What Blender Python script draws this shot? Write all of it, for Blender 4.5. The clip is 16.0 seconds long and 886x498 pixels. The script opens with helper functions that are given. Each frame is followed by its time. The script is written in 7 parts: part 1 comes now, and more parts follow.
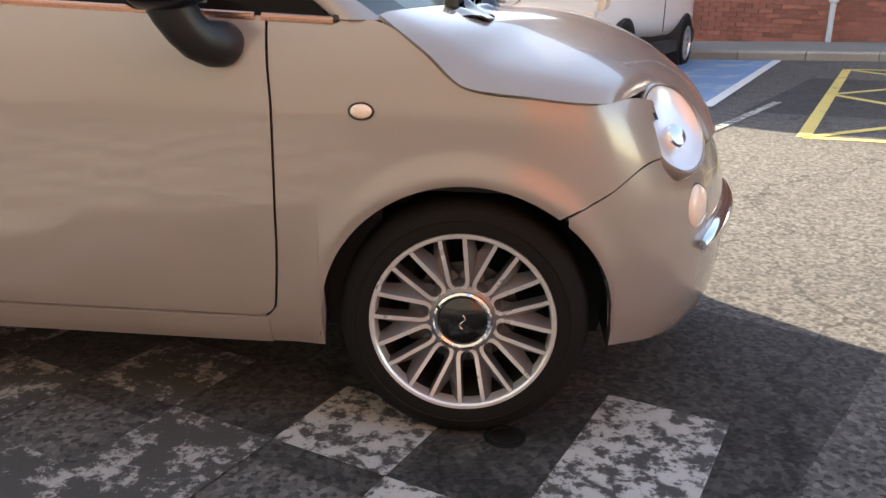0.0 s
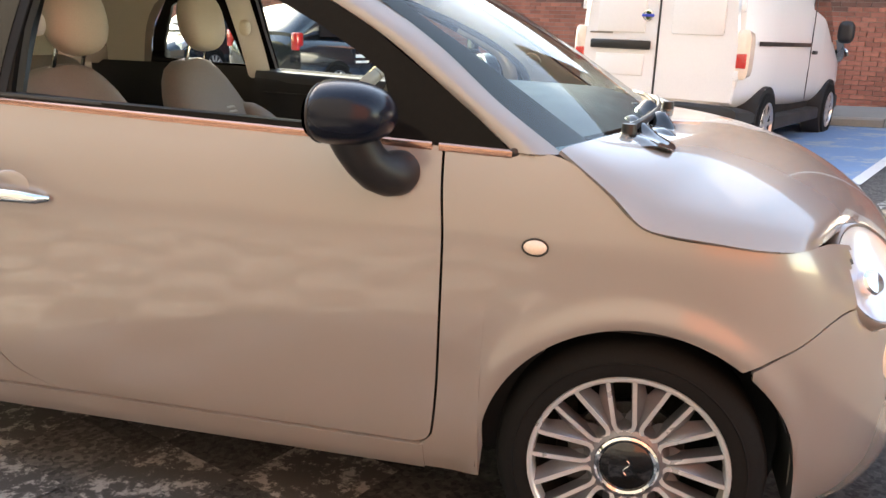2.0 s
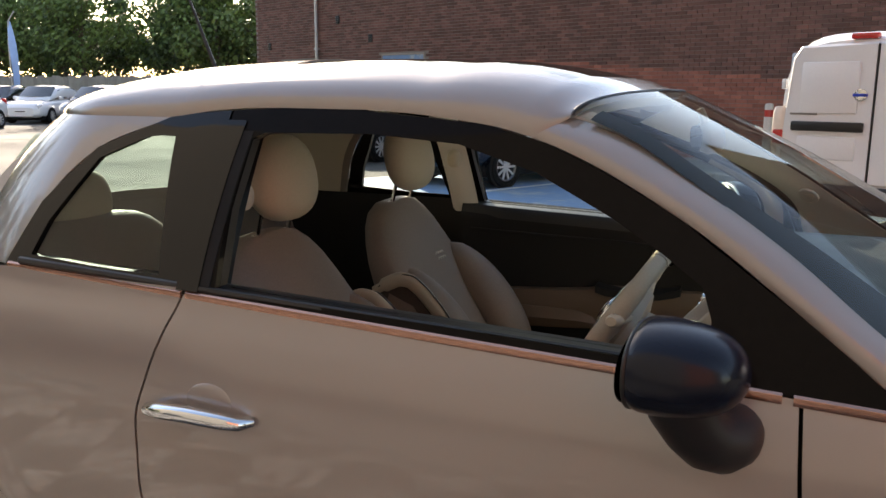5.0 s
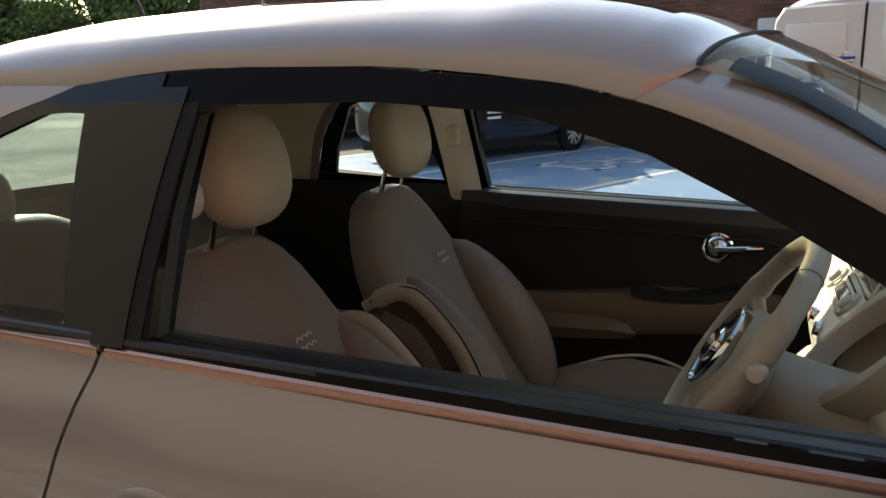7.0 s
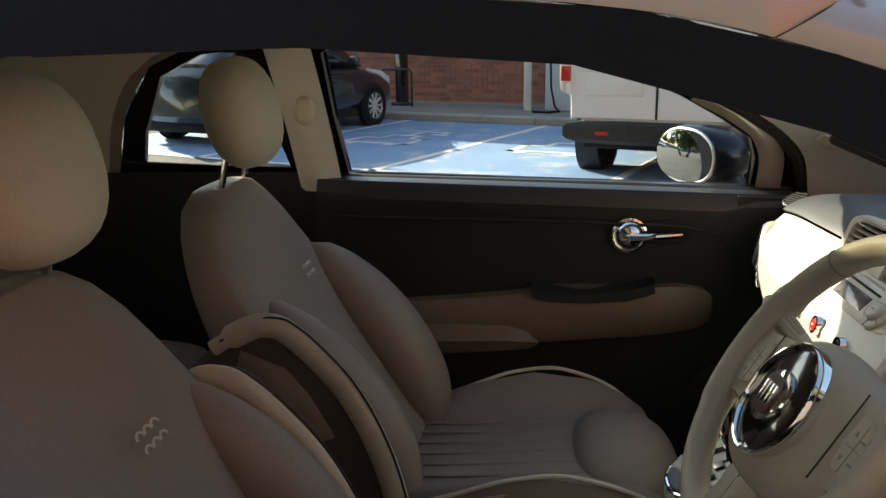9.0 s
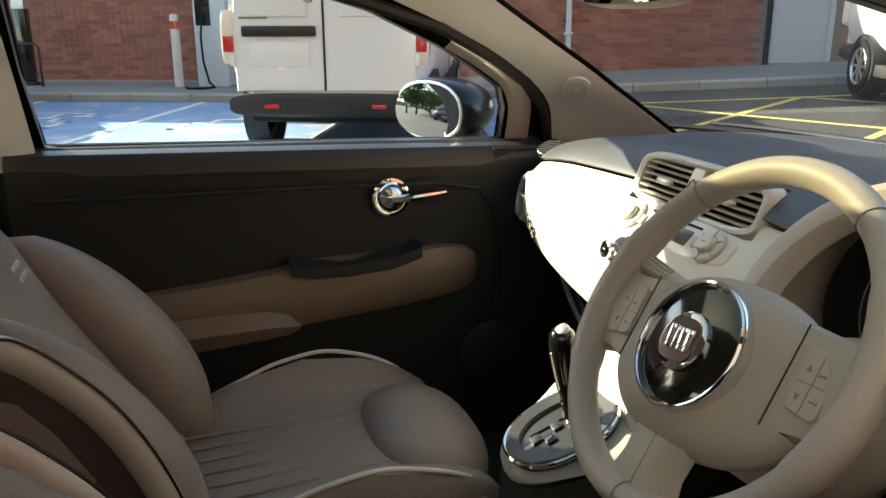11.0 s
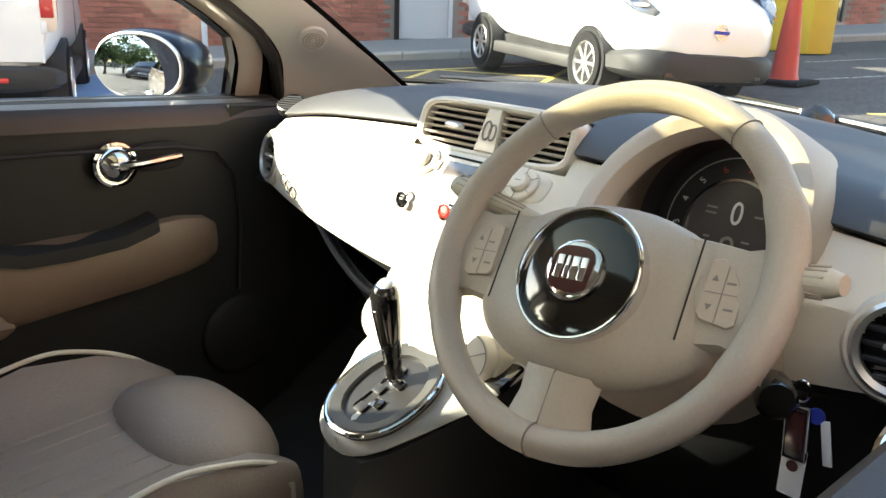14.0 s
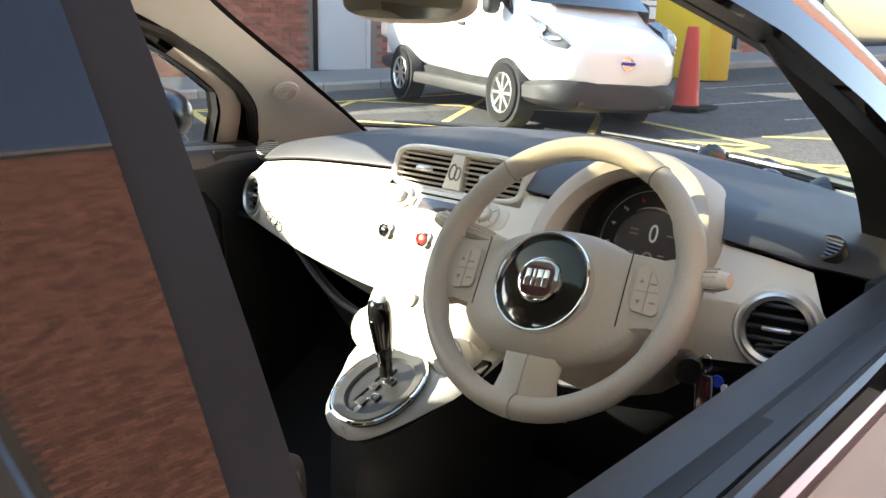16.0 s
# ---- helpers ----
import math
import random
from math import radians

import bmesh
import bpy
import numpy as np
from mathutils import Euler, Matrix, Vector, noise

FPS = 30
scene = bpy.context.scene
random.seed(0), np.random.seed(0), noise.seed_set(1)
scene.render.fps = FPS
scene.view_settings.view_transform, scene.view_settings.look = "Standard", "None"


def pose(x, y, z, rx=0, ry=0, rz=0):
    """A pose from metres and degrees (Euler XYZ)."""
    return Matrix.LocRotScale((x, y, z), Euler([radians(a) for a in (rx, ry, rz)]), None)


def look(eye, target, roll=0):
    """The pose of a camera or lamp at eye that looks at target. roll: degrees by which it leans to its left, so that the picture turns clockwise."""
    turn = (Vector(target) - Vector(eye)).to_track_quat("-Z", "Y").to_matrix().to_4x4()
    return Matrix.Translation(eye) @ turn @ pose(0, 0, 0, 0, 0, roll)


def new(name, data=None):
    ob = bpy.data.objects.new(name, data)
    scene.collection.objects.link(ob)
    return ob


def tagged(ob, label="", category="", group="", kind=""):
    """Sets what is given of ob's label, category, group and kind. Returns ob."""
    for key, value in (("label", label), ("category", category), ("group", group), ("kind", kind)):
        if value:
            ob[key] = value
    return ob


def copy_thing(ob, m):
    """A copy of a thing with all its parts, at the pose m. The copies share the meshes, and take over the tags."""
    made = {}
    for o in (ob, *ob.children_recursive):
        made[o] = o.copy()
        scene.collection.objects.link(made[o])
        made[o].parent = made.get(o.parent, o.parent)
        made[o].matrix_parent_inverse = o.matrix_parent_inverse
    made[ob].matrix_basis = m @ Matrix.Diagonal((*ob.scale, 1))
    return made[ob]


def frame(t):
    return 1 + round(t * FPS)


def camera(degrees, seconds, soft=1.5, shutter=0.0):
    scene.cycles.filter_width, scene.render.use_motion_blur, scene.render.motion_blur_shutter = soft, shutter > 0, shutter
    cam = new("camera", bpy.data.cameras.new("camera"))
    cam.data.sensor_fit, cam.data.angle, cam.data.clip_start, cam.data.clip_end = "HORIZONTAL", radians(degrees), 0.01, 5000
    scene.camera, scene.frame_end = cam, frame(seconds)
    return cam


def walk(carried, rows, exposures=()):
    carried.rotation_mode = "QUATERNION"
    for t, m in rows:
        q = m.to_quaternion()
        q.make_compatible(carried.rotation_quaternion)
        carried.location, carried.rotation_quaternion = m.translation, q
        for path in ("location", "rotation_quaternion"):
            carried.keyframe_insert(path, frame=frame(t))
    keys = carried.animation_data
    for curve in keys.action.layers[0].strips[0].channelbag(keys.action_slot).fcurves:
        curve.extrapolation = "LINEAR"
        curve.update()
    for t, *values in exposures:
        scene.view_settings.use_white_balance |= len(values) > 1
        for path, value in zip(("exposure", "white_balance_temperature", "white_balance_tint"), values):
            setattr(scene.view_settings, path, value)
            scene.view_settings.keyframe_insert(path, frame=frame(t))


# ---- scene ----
cam = camera(56.5, 16.0)
PATH = [
    (0, (0.096, -2.522, 1.027), (-0.061, -0.623, 0.417), 1.3),
    (0.5, (0.072, -2.511, 1.039), (-0.114, -0.611, 0.441), 1.5),
    (1, (0.042, -2.51, 1.089), (-0.207, -0.611, 0.514), 2.0),
    (1.5, (0.003, -2.476, 1.146), (-0.328, -0.581, 0.597), 2.1),
    (2, (-0.052, -2.425, 1.193), (-0.476, -0.54, 0.675), 2.2),
    (2.5, (-0.115, -2.365, 1.24), (-0.641, -0.496, 0.758), 1.9),
    (3, (-0.185, -2.287, 1.291), (-0.804, -0.439, 0.842), 1.6),
    (3.5, (-0.25, -2.216, 1.341), (-0.954, -0.389, 0.931), 1.1),
    (4, (-0.314, -2.144, 1.377), (-1.08, -0.336, 0.995), 0.6),
    (4.2, (-0.339, -2.121, 1.387), (-1.122, -0.319, 1.015), 0.5),
    (6.5, (-0.702, -1.675, 1.362), (-1.438, 0.141, 0.959), 0.0),
    (7, (-0.775, -1.562, 1.346), (-1.451, 0.265, 0.919), -0.7),
    (7.5, (-0.849, -1.451, 1.329), (-1.453, 0.404, 0.886), -1.3),
    (8, (-0.913, -1.351, 1.328), (-1.422, 0.524, 0.862), -1.4),
    (8.2, (-0.944, -1.309, 1.325), (-1.403, 0.579, 0.853), -1.2),
    (10.3, (-1.205, -1.021, 1.276), (-0.88, 0.88, 0.749), -0.5),
    (10.5, (-1.219, -1.006, 1.269), (-0.815, 0.879, 0.737), -0.4),
    (11, (-1.25, -0.961, 1.246), (-0.648, 0.865, 0.696), -0.2),
    (11.5, (-1.279, -0.91, 1.215), (-0.502, 0.844, 0.65), 0.4),
    (12, (-1.312, -0.861, 1.196), (-0.38, 0.812, 0.616), 0.8),
    (12.5, (-1.34, -0.811, 1.184), (-0.268, 0.77, 0.592), 1.2),
    (13, (-1.359, -0.783, 1.175), (-0.183, 0.722, 0.58), 1.5),
    (13.5, (-1.374, -0.776, 1.178), (-0.117, 0.661, 0.583), 1.7),
    (14, (-1.395, -0.781, 1.186), (-0.075, 0.602, 0.597), 1.9),
    (14.5, (-1.424, -0.795, 1.202), (-0.057, 0.544, 0.62), 1.9),
    (15, (-1.469, -0.814, 1.219), (-0.062, 0.488, 0.648), 1.7),
    (15.5, (-1.536, -0.844, 1.234), (-0.097, 0.431, 0.681), 1.5),
    (16, (-1.632, -0.889, 1.249), (-0.166, 0.367, 0.726), 1.6),
]
walk(cam, [(t, look(eye, target, roll)) for t, eye, target, roll in PATH],
     exposures=[(0, 3.1, 8000, 12), (1.5, 3.55, 8300, 12), (2.7, 3.58, 8300, 12), (4, 2.85, 7850, 16), (6.5, 1.9, 7750, 11), (8, 2.1, 7650, 11), (10.3, 2.75, 7750, 11),
                (11, 3.0, 7700, 11), (12, 3.3, 7650, 12), (13, 3.75, 7500, 12), (15, 3.8, 7350, 12), (16, 3.65, 7100, 14)])

# ---- daylight: sky and one sun from behind the car, over its passenger side ----
SUN_AZ, SUN_EL = 133.0, 24.0          # degrees from +x towards +y; elevation
sun_dir = Vector((math.cos(radians(SUN_AZ)) * math.cos(radians(SUN_EL)),
                  math.sin(radians(SUN_AZ)) * math.cos(radians(SUN_EL)), math.sin(radians(SUN_EL))))
world = bpy.data.worlds.new("sky")
scene.world = world
world.use_nodes = True
wn = world.node_tree
sky = wn.nodes.new("ShaderNodeTexSky")
sky.sky_type, sky.sun_disc = "NISHITA", False
sky.sun_elevation, sky.sun_rotation = radians(SUN_EL), radians(90 - SUN_AZ)
sky.air_density, sky.dust_density = 1.0, 0.6
wn.nodes["Background"].inputs[1].default_value = 0.095
wn.links.new(sky.outputs[0], wn.nodes["Background"].inputs[0])
sun = new("sun", bpy.data.lights.new("sun", "SUN"))
sun.data.energy, sun.data.angle, sun.data.color = 2.7, radians(0.55), (1.0, 0.94, 0.84)
sun.matrix_world = look(sun_dir * 50, (0, 0, 0))

# ---- materials ----
def mat(name, color, rough=0.5, metal=0.0, vary=0.12, scale=6.0, fine=60.0, bump=0.0, bump_scale=200.0, coat=0.0, rvary=0.1,
        wear=None, wear_scale=3.0, wear_at=0.62, spec=0.5, obj=0.0, island=0.0):
    """A principled surface with broad and fine changes of tone, fine relief and, if asked, patches of wear in another colour."""
    m = bpy.data.materials.new(name)
    m.use_nodes = True
    nt = m.node_tree
    N, L = nt.nodes, nt.links
    b = N["Principled BSDF"]
    tc = N.new("ShaderNodeTexCoord")
    n1 = N.new("ShaderNodeTexNoise"); n1.inputs["Scale"].default_value = scale; n1.inputs["Detail"].default_value = 5
    n2 = N.new("ShaderNodeTexNoise"); n2.inputs["Scale"].default_value = fine; n2.inputs["Detail"].default_value = 3
    for n in (n1, n2):
        L.new(tc.outputs["Object"], n.inputs["Vector"])
    add = N.new("ShaderNodeMath"); add.operation = "ADD"
    L.new(n1.outputs[0], add.inputs[0]); L.new(n2.outputs[0], add.inputs[1])
    mr = N.new("ShaderNodeMapRange")
    for k, v in zip(("From Min", "From Max", "To Min", "To Max"), (0.6, 1.4, 1 - vary, 1 + vary)):
        mr.inputs[k].default_value = v
    L.new(add.outputs[0], mr.inputs["Value"])
    tone = mr.outputs[0]
    if obj or island:
        if obj:
            oi = N.new("ShaderNodeObjectInfo"); src = oi.outputs["Random"]
        else:
            oi = N.new("ShaderNodeNewGeometry"); src = oi.outputs["Random Per Island"]
        m2 = N.new("ShaderNodeMapRange")
        m2.inputs["To Min"].default_value, m2.inputs["To Max"].default_value = 1 - (obj or island), 1 + (obj or island)
        L.new(src, m2.inputs["Value"])
        mu = N.new("ShaderNodeMath"); mu.operation = "MULTIPLY"
        L.new(tone, mu.inputs[0]); L.new(m2.outputs[0], mu.inputs[1])
        tone = mu.outputs[0]
    mix = N.new("ShaderNodeVectorMath"); mix.operation = "SCALE"
    mix.inputs[0].default_value = color
    L.new(tone, mix.inputs["Scale"])
    col = mix.outputs[0]
    if wear:
        n3 = N.new("ShaderNodeTexNoise"); n3.inputs["Scale"].default_value = wear_scale; n3.inputs["Detail"].default_value = 9
        n3.inputs["Roughness"].default_value = 0.80
        L.new(tc.outputs["Object"], n3.inputs["Vector"])
        m3 = N.new("ShaderNodeMapRange")
        for k, v in zip(("From Min", "From Max"), (wear_at - 0.02, wear_at + 0.03)):
            m3.inputs[k].default_value = v
        L.new(n3.outputs[0], m3.inputs["Value"])
        mx = N.new("ShaderNodeMix"); mx.data_type = "RGBA"
        L.new(m3.outputs[0], mx.inputs[0]); L.new(col, mx.inputs[6]); mx.inputs[7].default_value = (*wear, 1)
        col = mx.outputs[2]
    L.new(col, b.inputs["Base Color"])
    r = N.new("ShaderNodeMapRange")
    for k, v in zip(("From Min", "From Max", "To Min", "To Max"), (0.3, 0.7, max(0.01, rough * (1 - rvary)), min(1, rough * (1 + rvary)))):
        r.inputs[k].default_value = v
    L.new(n1.outputs[0], r.inputs["Value"]); L.new(r.outputs[0], b.inputs["Roughness"])
    b.inputs["Metallic"].default_value = metal
    b.inputs["Coat Weight"].default_value = coat
    b.inputs["Coat Roughness"].default_value = 0.03
    b.inputs["Specular IOR Level"].default_value = spec
    if bump:
        n4 = N.new("ShaderNodeTexNoise"); n4.inputs["Scale"].default_value = bump_scale; n4.inputs["Detail"].default_value = 4
        L.new(tc.outputs["Object"], n4.inputs["Vector"])
        bp = N.new("ShaderNodeBump"); bp.inputs["Strength"].default_value = bump; bp.inputs["Distance"].default_value = 0.004
        L.new(n4.outputs[0], bp.inputs["Height"]); L.new(bp.outputs[0], b.inputs["Normal"])
    return m


def glass(name, color=(1, 1, 1), clear=0.9):
    """Clear thin glass: mostly seen through, with a true mirror reflection on it."""
    m = bpy.data.materials.new(name)
    m.use_nodes = True
    N, L = m.node_tree.nodes, m.node_tree.links
    N.remove(N["Principled BSDF"])
    out = N["Material Output"]
    t = N.new("ShaderNodeBsdfTransparent"); t.inputs[0].default_value = (*[c * clear for c in color], 1)
    g = N.new("ShaderNodeBsdfGlossy"); g.inputs["Roughness"].default_value = 0.02
    lw = N.new("ShaderNodeLayerWeight"); lw.inputs[0].default_value = 0.5
    pw = N.new("ShaderNodeMath"); pw.operation = "POWER"; pw.inputs[1].default_value = 5.0
    f = N.new("ShaderNodeMath"); f.operation = "MULTIPLY_ADD"; f.inputs[1].default_value, f.inputs[2].default_value = 0.93, 0.035
    L.new(lw.outputs["Facing"], pw.inputs[0]); L.new(pw.outputs[0], f.inputs[0])
    mx = N.new("ShaderNodeMixShader")
    L.new(f.outputs[0], mx.inputs[0]); L.new(t.outputs[0], mx.inputs[1]); L.new(g.outputs[0], mx.inputs[2])
    L.new(mx.outputs[0], out.inputs[0])
    return m


def lit(name, color, strength):
    m = bpy.data.materials.new(name)
    m.use_nodes = True
    b = m.node_tree.nodes["Principled BSDF"]
    b.inputs["Base Color"].default_value = (*color, 1)
    b.inputs["Emission Color"].default_value = (*color, 1)
    b.inputs["Emission Strength"].default_value = strength
    return m


PAINT = mat("champagne_paint", (0.325, 0.287, 0.257), 0.24, 0.24, 0.03, 2.0, 900.0, coat=0.9, rvary=0.05)
GLOSS_BLACK = mat("gloss_black", (0.008, 0.0075, 0.007), 0.12, 0, 0.2, 3, 80, coat=0.6)
FRAME_BLACK = mat("window_frame_black", (0.009, 0.008, 0.007), 0.03, 0, 0.2, 3, 80, spec=0.06)
POST_BLACK = mat("gloss_black_post", (0.009, 0.008, 0.007), 0.03, 0, 0.2, 3, 80, spec=0.36)
SATIN_BLACK = mat("satin_black_trim", (0.014, 0.013, 0.013), 0.4, 0, 0.2, 5, 200, bump=0.05, bump_scale=900)
RUBBER = mat("rubber", (0.009, 0.009, 0.009), 0.75, 0, 0.25, 12, 150, bump=0.15, bump_scale=300, spec=0.15)
UNDER = mat("dark_inner_body", (0.006, 0.006, 0.006), 0.9, 0, 0.3, 5, 60)
CHROME = mat("chrome", (0.80, 0.80, 0.80), 0.06, 1.0, 0.03, 4, 60)
COPPER = mat("copper_trim", (0.55, 0.30, 0.22), 0.22, 0.9, 0.06, 6, 90)
ALLOY = mat("machined_alloy", (0.72, 0.71, 0.70), 0.30, 0.55, 0.05, 14, 300)
ALLOY_GREY = mat("grey_alloy_paint", (0.22, 0.22, 0.24), 0.35, 0.7, 0.08, 10, 200, coat=0.5)
SILVER = mat("silver_plastic", (0.55, 0.54, 0.52), 0.3, 0.8, 0.05, 8, 100)
DISC = mat("brake_steel", (0.09, 0.085, 0.08), 0.4, 0.9, 0.2, 30, 200)
GLASS = glass("car_glass", (0.86, 0.95, 0.92), 0.93)
GLASS_DARK = glass("roof_glass", (0.90, 0.92, 0.66), 0.33)
LENS = glass("lamp_lens", (1, 1, 1), 0.97)
AMBER = mat("clear_amber_lens", (0.85, 0.72, 0.60), 0.12, 0, 0.1, 20, 200, coat=0.8)
REFLECTOR = mat("lamp_reflector", (0.80, 0.85, 0.92), 0.22, 0.45, 0.05, 30, 90)
IVORY = mat("ivory_dash_plastic", (0.64, 0.585, 0.50), 0.38, 0, 0.03, 4, 300, coat=0.15, bump=0.02, bump_scale=700)
BEIGE = mat("beige_leather", (0.42, 0.37, 0.31), 0.5, 0, 0.06, 9, 260, bump=0.12, bump_scale=420)
BEIGE_PLASTIC = mat("beige_plastic", (0.46, 0.39, 0.32), 0.55, 0, 0.05, 5, 300, bump=0.06, bump_scale=800)
TAUPE = mat("taupe_leather", (0.235, 0.19, 0.163), 0.55, 0, 0.12, 7, 220, bump=0.2, bump_scale=380)
TAUPE_DARK = mat("dark_taupe_fabric", (0.075, 0.063, 0.056), 0.8, 0, 0.15, 8, 500, bump=0.25, bump_scale=900)
TAN = mat("tan_vinyl", (0.135, 0.095, 0.070), 0.5, 0, 0.1, 6, 240, bump=0.15, bump_scale=420)
CREAM = mat("cream_leather", (0.52, 0.47, 0.38), 0.5, 0, 0.07, 6, 220, bump=0.12, bump_scale=380)
PIPING = mat("cream_piping", (0.60, 0.56, 0.48), 0.5, 0, 0.06, 20, 200)
DASH_GREY = mat("dark_dash_top", (0.045, 0.045, 0.050), 0.5, 0, 0.12, 8, 500, bump=0.12, bump_scale=700)
LEDGE = mat("dark_grained_ledge", (0.022, 0.0225, 0.025), 0.42, 0, 0.12, 8, 500, bump=0.12, bump_scale=700)
DOOR_BLACK = mat("black_door_plastic", (0.0150, 0.0158, 0.0170), 0.6, 0, 0.15, 8, 500, bump=0.12, bump_scale=700, spec=0.25)
SILVER_GREY = mat("silver_grey_plastic", (0.36, 0.345, 0.32), 0.42, 0.25, 0.06, 8, 200)
PILLAR = mat("grey_beige_trim", (0.62, 0.61, 0.58), 0.7, 0, 0.05, 5, 400, bump=0.1, bump_scale=900)
CARPET = mat("black_carpet", (0.022, 0.022, 0.024), 0.95, 0, 0.4, 40, 500, bump=0.5, bump_scale=600)
HEADLINER = mat("cream_headliner", (0.50, 0.46, 0.38), 0.9, 0, 0.05, 5, 300)
MIRROR = mat("mirror_glass", (0.62, 0.64, 0.67), 0.02, 1.0, 0.01, 4, 40)
WHITE_INK = mat("white_print", (0.8, 0.8, 0.78), 0.6, 0, 0.03)
GREY_INK = mat("grey_print", (0.22, 0.20, 0.18), 0.6, 0, 0.05)
DARK_RED = mat("dark_red_enamel", (0.055, 0.004, 0.007), 0.25, 0.1, 0.1, 10, 90, coat=0.5)
RED = mat("red_plastic", (0.5, 0.03, 0.02), 0.3, 0, 0.1, 10, 90, coat=0.4)
RED_LAMP = lit("red_warning_light", (0.9, 0.03, 0.02), 1.2)
BLUE = mat("blue_plastic", (0.02, 0.05, 0.4), 0.35, 0, 0.1)
GATE = mat("dark_satin_metal", (0.06, 0.058, 0.056), 0.42, 0.4, 0.1, 20, 200)
SCREEN = mat("grey_display", (0.06, 0.05, 0.05), 0.25, 0, 0.1, 4, 60, coat=0.5)
DIAL = mat("black_dial", (0.008, 0.008, 0.008), 0.5, 0, 0.2)
def asphalt(name, color):
    """Tarmac: stones of several tones, broad stains, and fine wandering cracks."""
    m = mat(name, color, 0.9, 0, 0.45, 0.35, 24.0, bump=1.0, bump_scale=160, wear=tuple(c * 0.42 for c in color), wear_scale=0.22, wear_at=0.57)
    N, L = m.node_tree.nodes, m.node_tree.links
    b = N["Principled BSDF"]
    src = b.inputs["Base Color"].links[0].from_socket
    tc = N.new("ShaderNodeTexCoord")
    vo = N.new("ShaderNodeTexVoronoi"); vo.inputs["Scale"].default_value = 70.0
    L.new(tc.outputs["Object"], vo.inputs["Vector"])
    bw = N.new("ShaderNodeRGBToBW"); L.new(vo.outputs["Color"], bw.inputs[0])
    r1 = N.new("ShaderNodeMapRange")
    for k, v in zip(("From Min", "From Max", "To Min", "To Max"), (0.2, 0.85, 0.45, 1.75)):
        r1.inputs[k].default_value = v
    L.new(bw.outputs[0], r1.inputs["Value"])
    nz = N.new("ShaderNodeTexNoise"); nz.inputs["Scale"].default_value = 2.5; nz.inputs["Detail"].default_value = 6
    L.new(tc.outputs["Object"], nz.inputs["Vector"])
    wv = N.new("ShaderNodeVectorMath"); wv.operation = "MULTIPLY_ADD"
    L.new(nz.outputs["Color"], wv.inputs[0]); wv.inputs[1].default_value = (0.9, 0.9, 0); L.new(tc.outputs["Object"], wv.inputs[2])
    ck = N.new("ShaderNodeTexVoronoi"); ck.feature = "DISTANCE_TO_EDGE"; ck.inputs["Scale"].default_value = 0.55
    L.new(wv.outputs[0], ck.inputs["Vector"])
    r2 = N.new("ShaderNodeMapRange")
    for k, v in zip(("From Min", "From Max", "To Min", "To Max"), (0.002, 0.007, 0.35, 1.0)):
        r2.inputs[k].default_value = v
    L.new(ck.outputs["Distance"], r2.inputs["Value"])
    mu = N.new("ShaderNodeMath"); mu.operation = "MULTIPLY"
    L.new(r1.outputs[0], mu.inputs[0]); L.new(r2.outputs[0], mu.inputs[1])
    sc = N.new("ShaderNodeVectorMath"); sc.operation = "SCALE"
    L.new(src, sc.inputs[0]); L.new(mu.outputs[0], sc.inputs["Scale"]); L.new(sc.outputs[0], b.inputs["Base Color"])
    return m


ASPHALT = asphalt("worn_asphalt", (0.072, 0.069, 0.065))
MARK_WHITE = mat("worn_white_marking", (0.40, 0.395, 0.375), 0.7, 0, 0.12, 3, 60, bump=0.4, bump_scale=160, wear=(0.05, 0.048, 0.045), wear_scale=15.0, wear_at=0.500)
MIRROR_NAVY = mat("navy_black_housing", (0.006, 0.008, 0.016), 0.22, 0, 0.1, 3, 80, spec=0.3)
BAY_WHITE = mat("chalky_white_bay_paint", (0.66, 0.66, 0.65), 0.75, 0, 0.12, 3, 60, bump=0.4, bump_scale=160, wear=(0.36, 0.39, 0.42), wear_scale=7.0, wear_at=0.62)
MARK_FAINT = mat("faded_white_marking", (0.30, 0.29, 0.275), 0.8, 0, 0.15, 3, 60, bump=0.4, bump_scale=160, wear=(0.05, 0.048, 0.045), wear_scale=10.0, wear_at=0.45)
MARK_YELLOW = mat("worn_yellow_marking", (0.56, 0.44, 0.14), 0.7, 0, 0.15, 3, 60, bump=0.4, bump_scale=160, wear=(0.10, 0.09, 0.07), wear_scale=6.0, wear_at=0.60)
BAY_BLUE = mat("worn_blue_bay_paint", (0.155, 0.275, 0.455), 0.75, 0, 0.2, 1.2, 50, bump=0.4, bump_scale=160, wear=(0.33, 0.38, 0.43), wear_scale=1.6, wear_at=0.55)
KERB = mat("concrete_kerb", (0.30, 0.28, 0.25), 0.9, 0, 0.2, 2, 60, bump=0.4, bump_scale=120, obj=0.08)
PAVE = mat("grey_pavement", (0.20, 0.19, 0.175), 0.9, 0, 0.2, 1.5, 50, bump=0.5, bump_scale=140, island=0.1)
BRICK = mat("red_brick", (0.31, 0.115, 0.080), 0.9, 0, 0.25, 5, 60, bump=0.5, bump_scale=120, obj=0.28)
BRICK_REST = mat("red_brick_rows", (0.31, 0.115, 0.080), 0.9, 0, 0.25, 5, 60, bump=0.5, bump_scale=120, island=0.28)
BRICK_UPPER = mat("sooty_upper_brick_rows", (0.150, 0.072, 0.056), 0.9, 0, 0.3, 3, 60, bump=0.5, bump_scale=120, island=0.35)
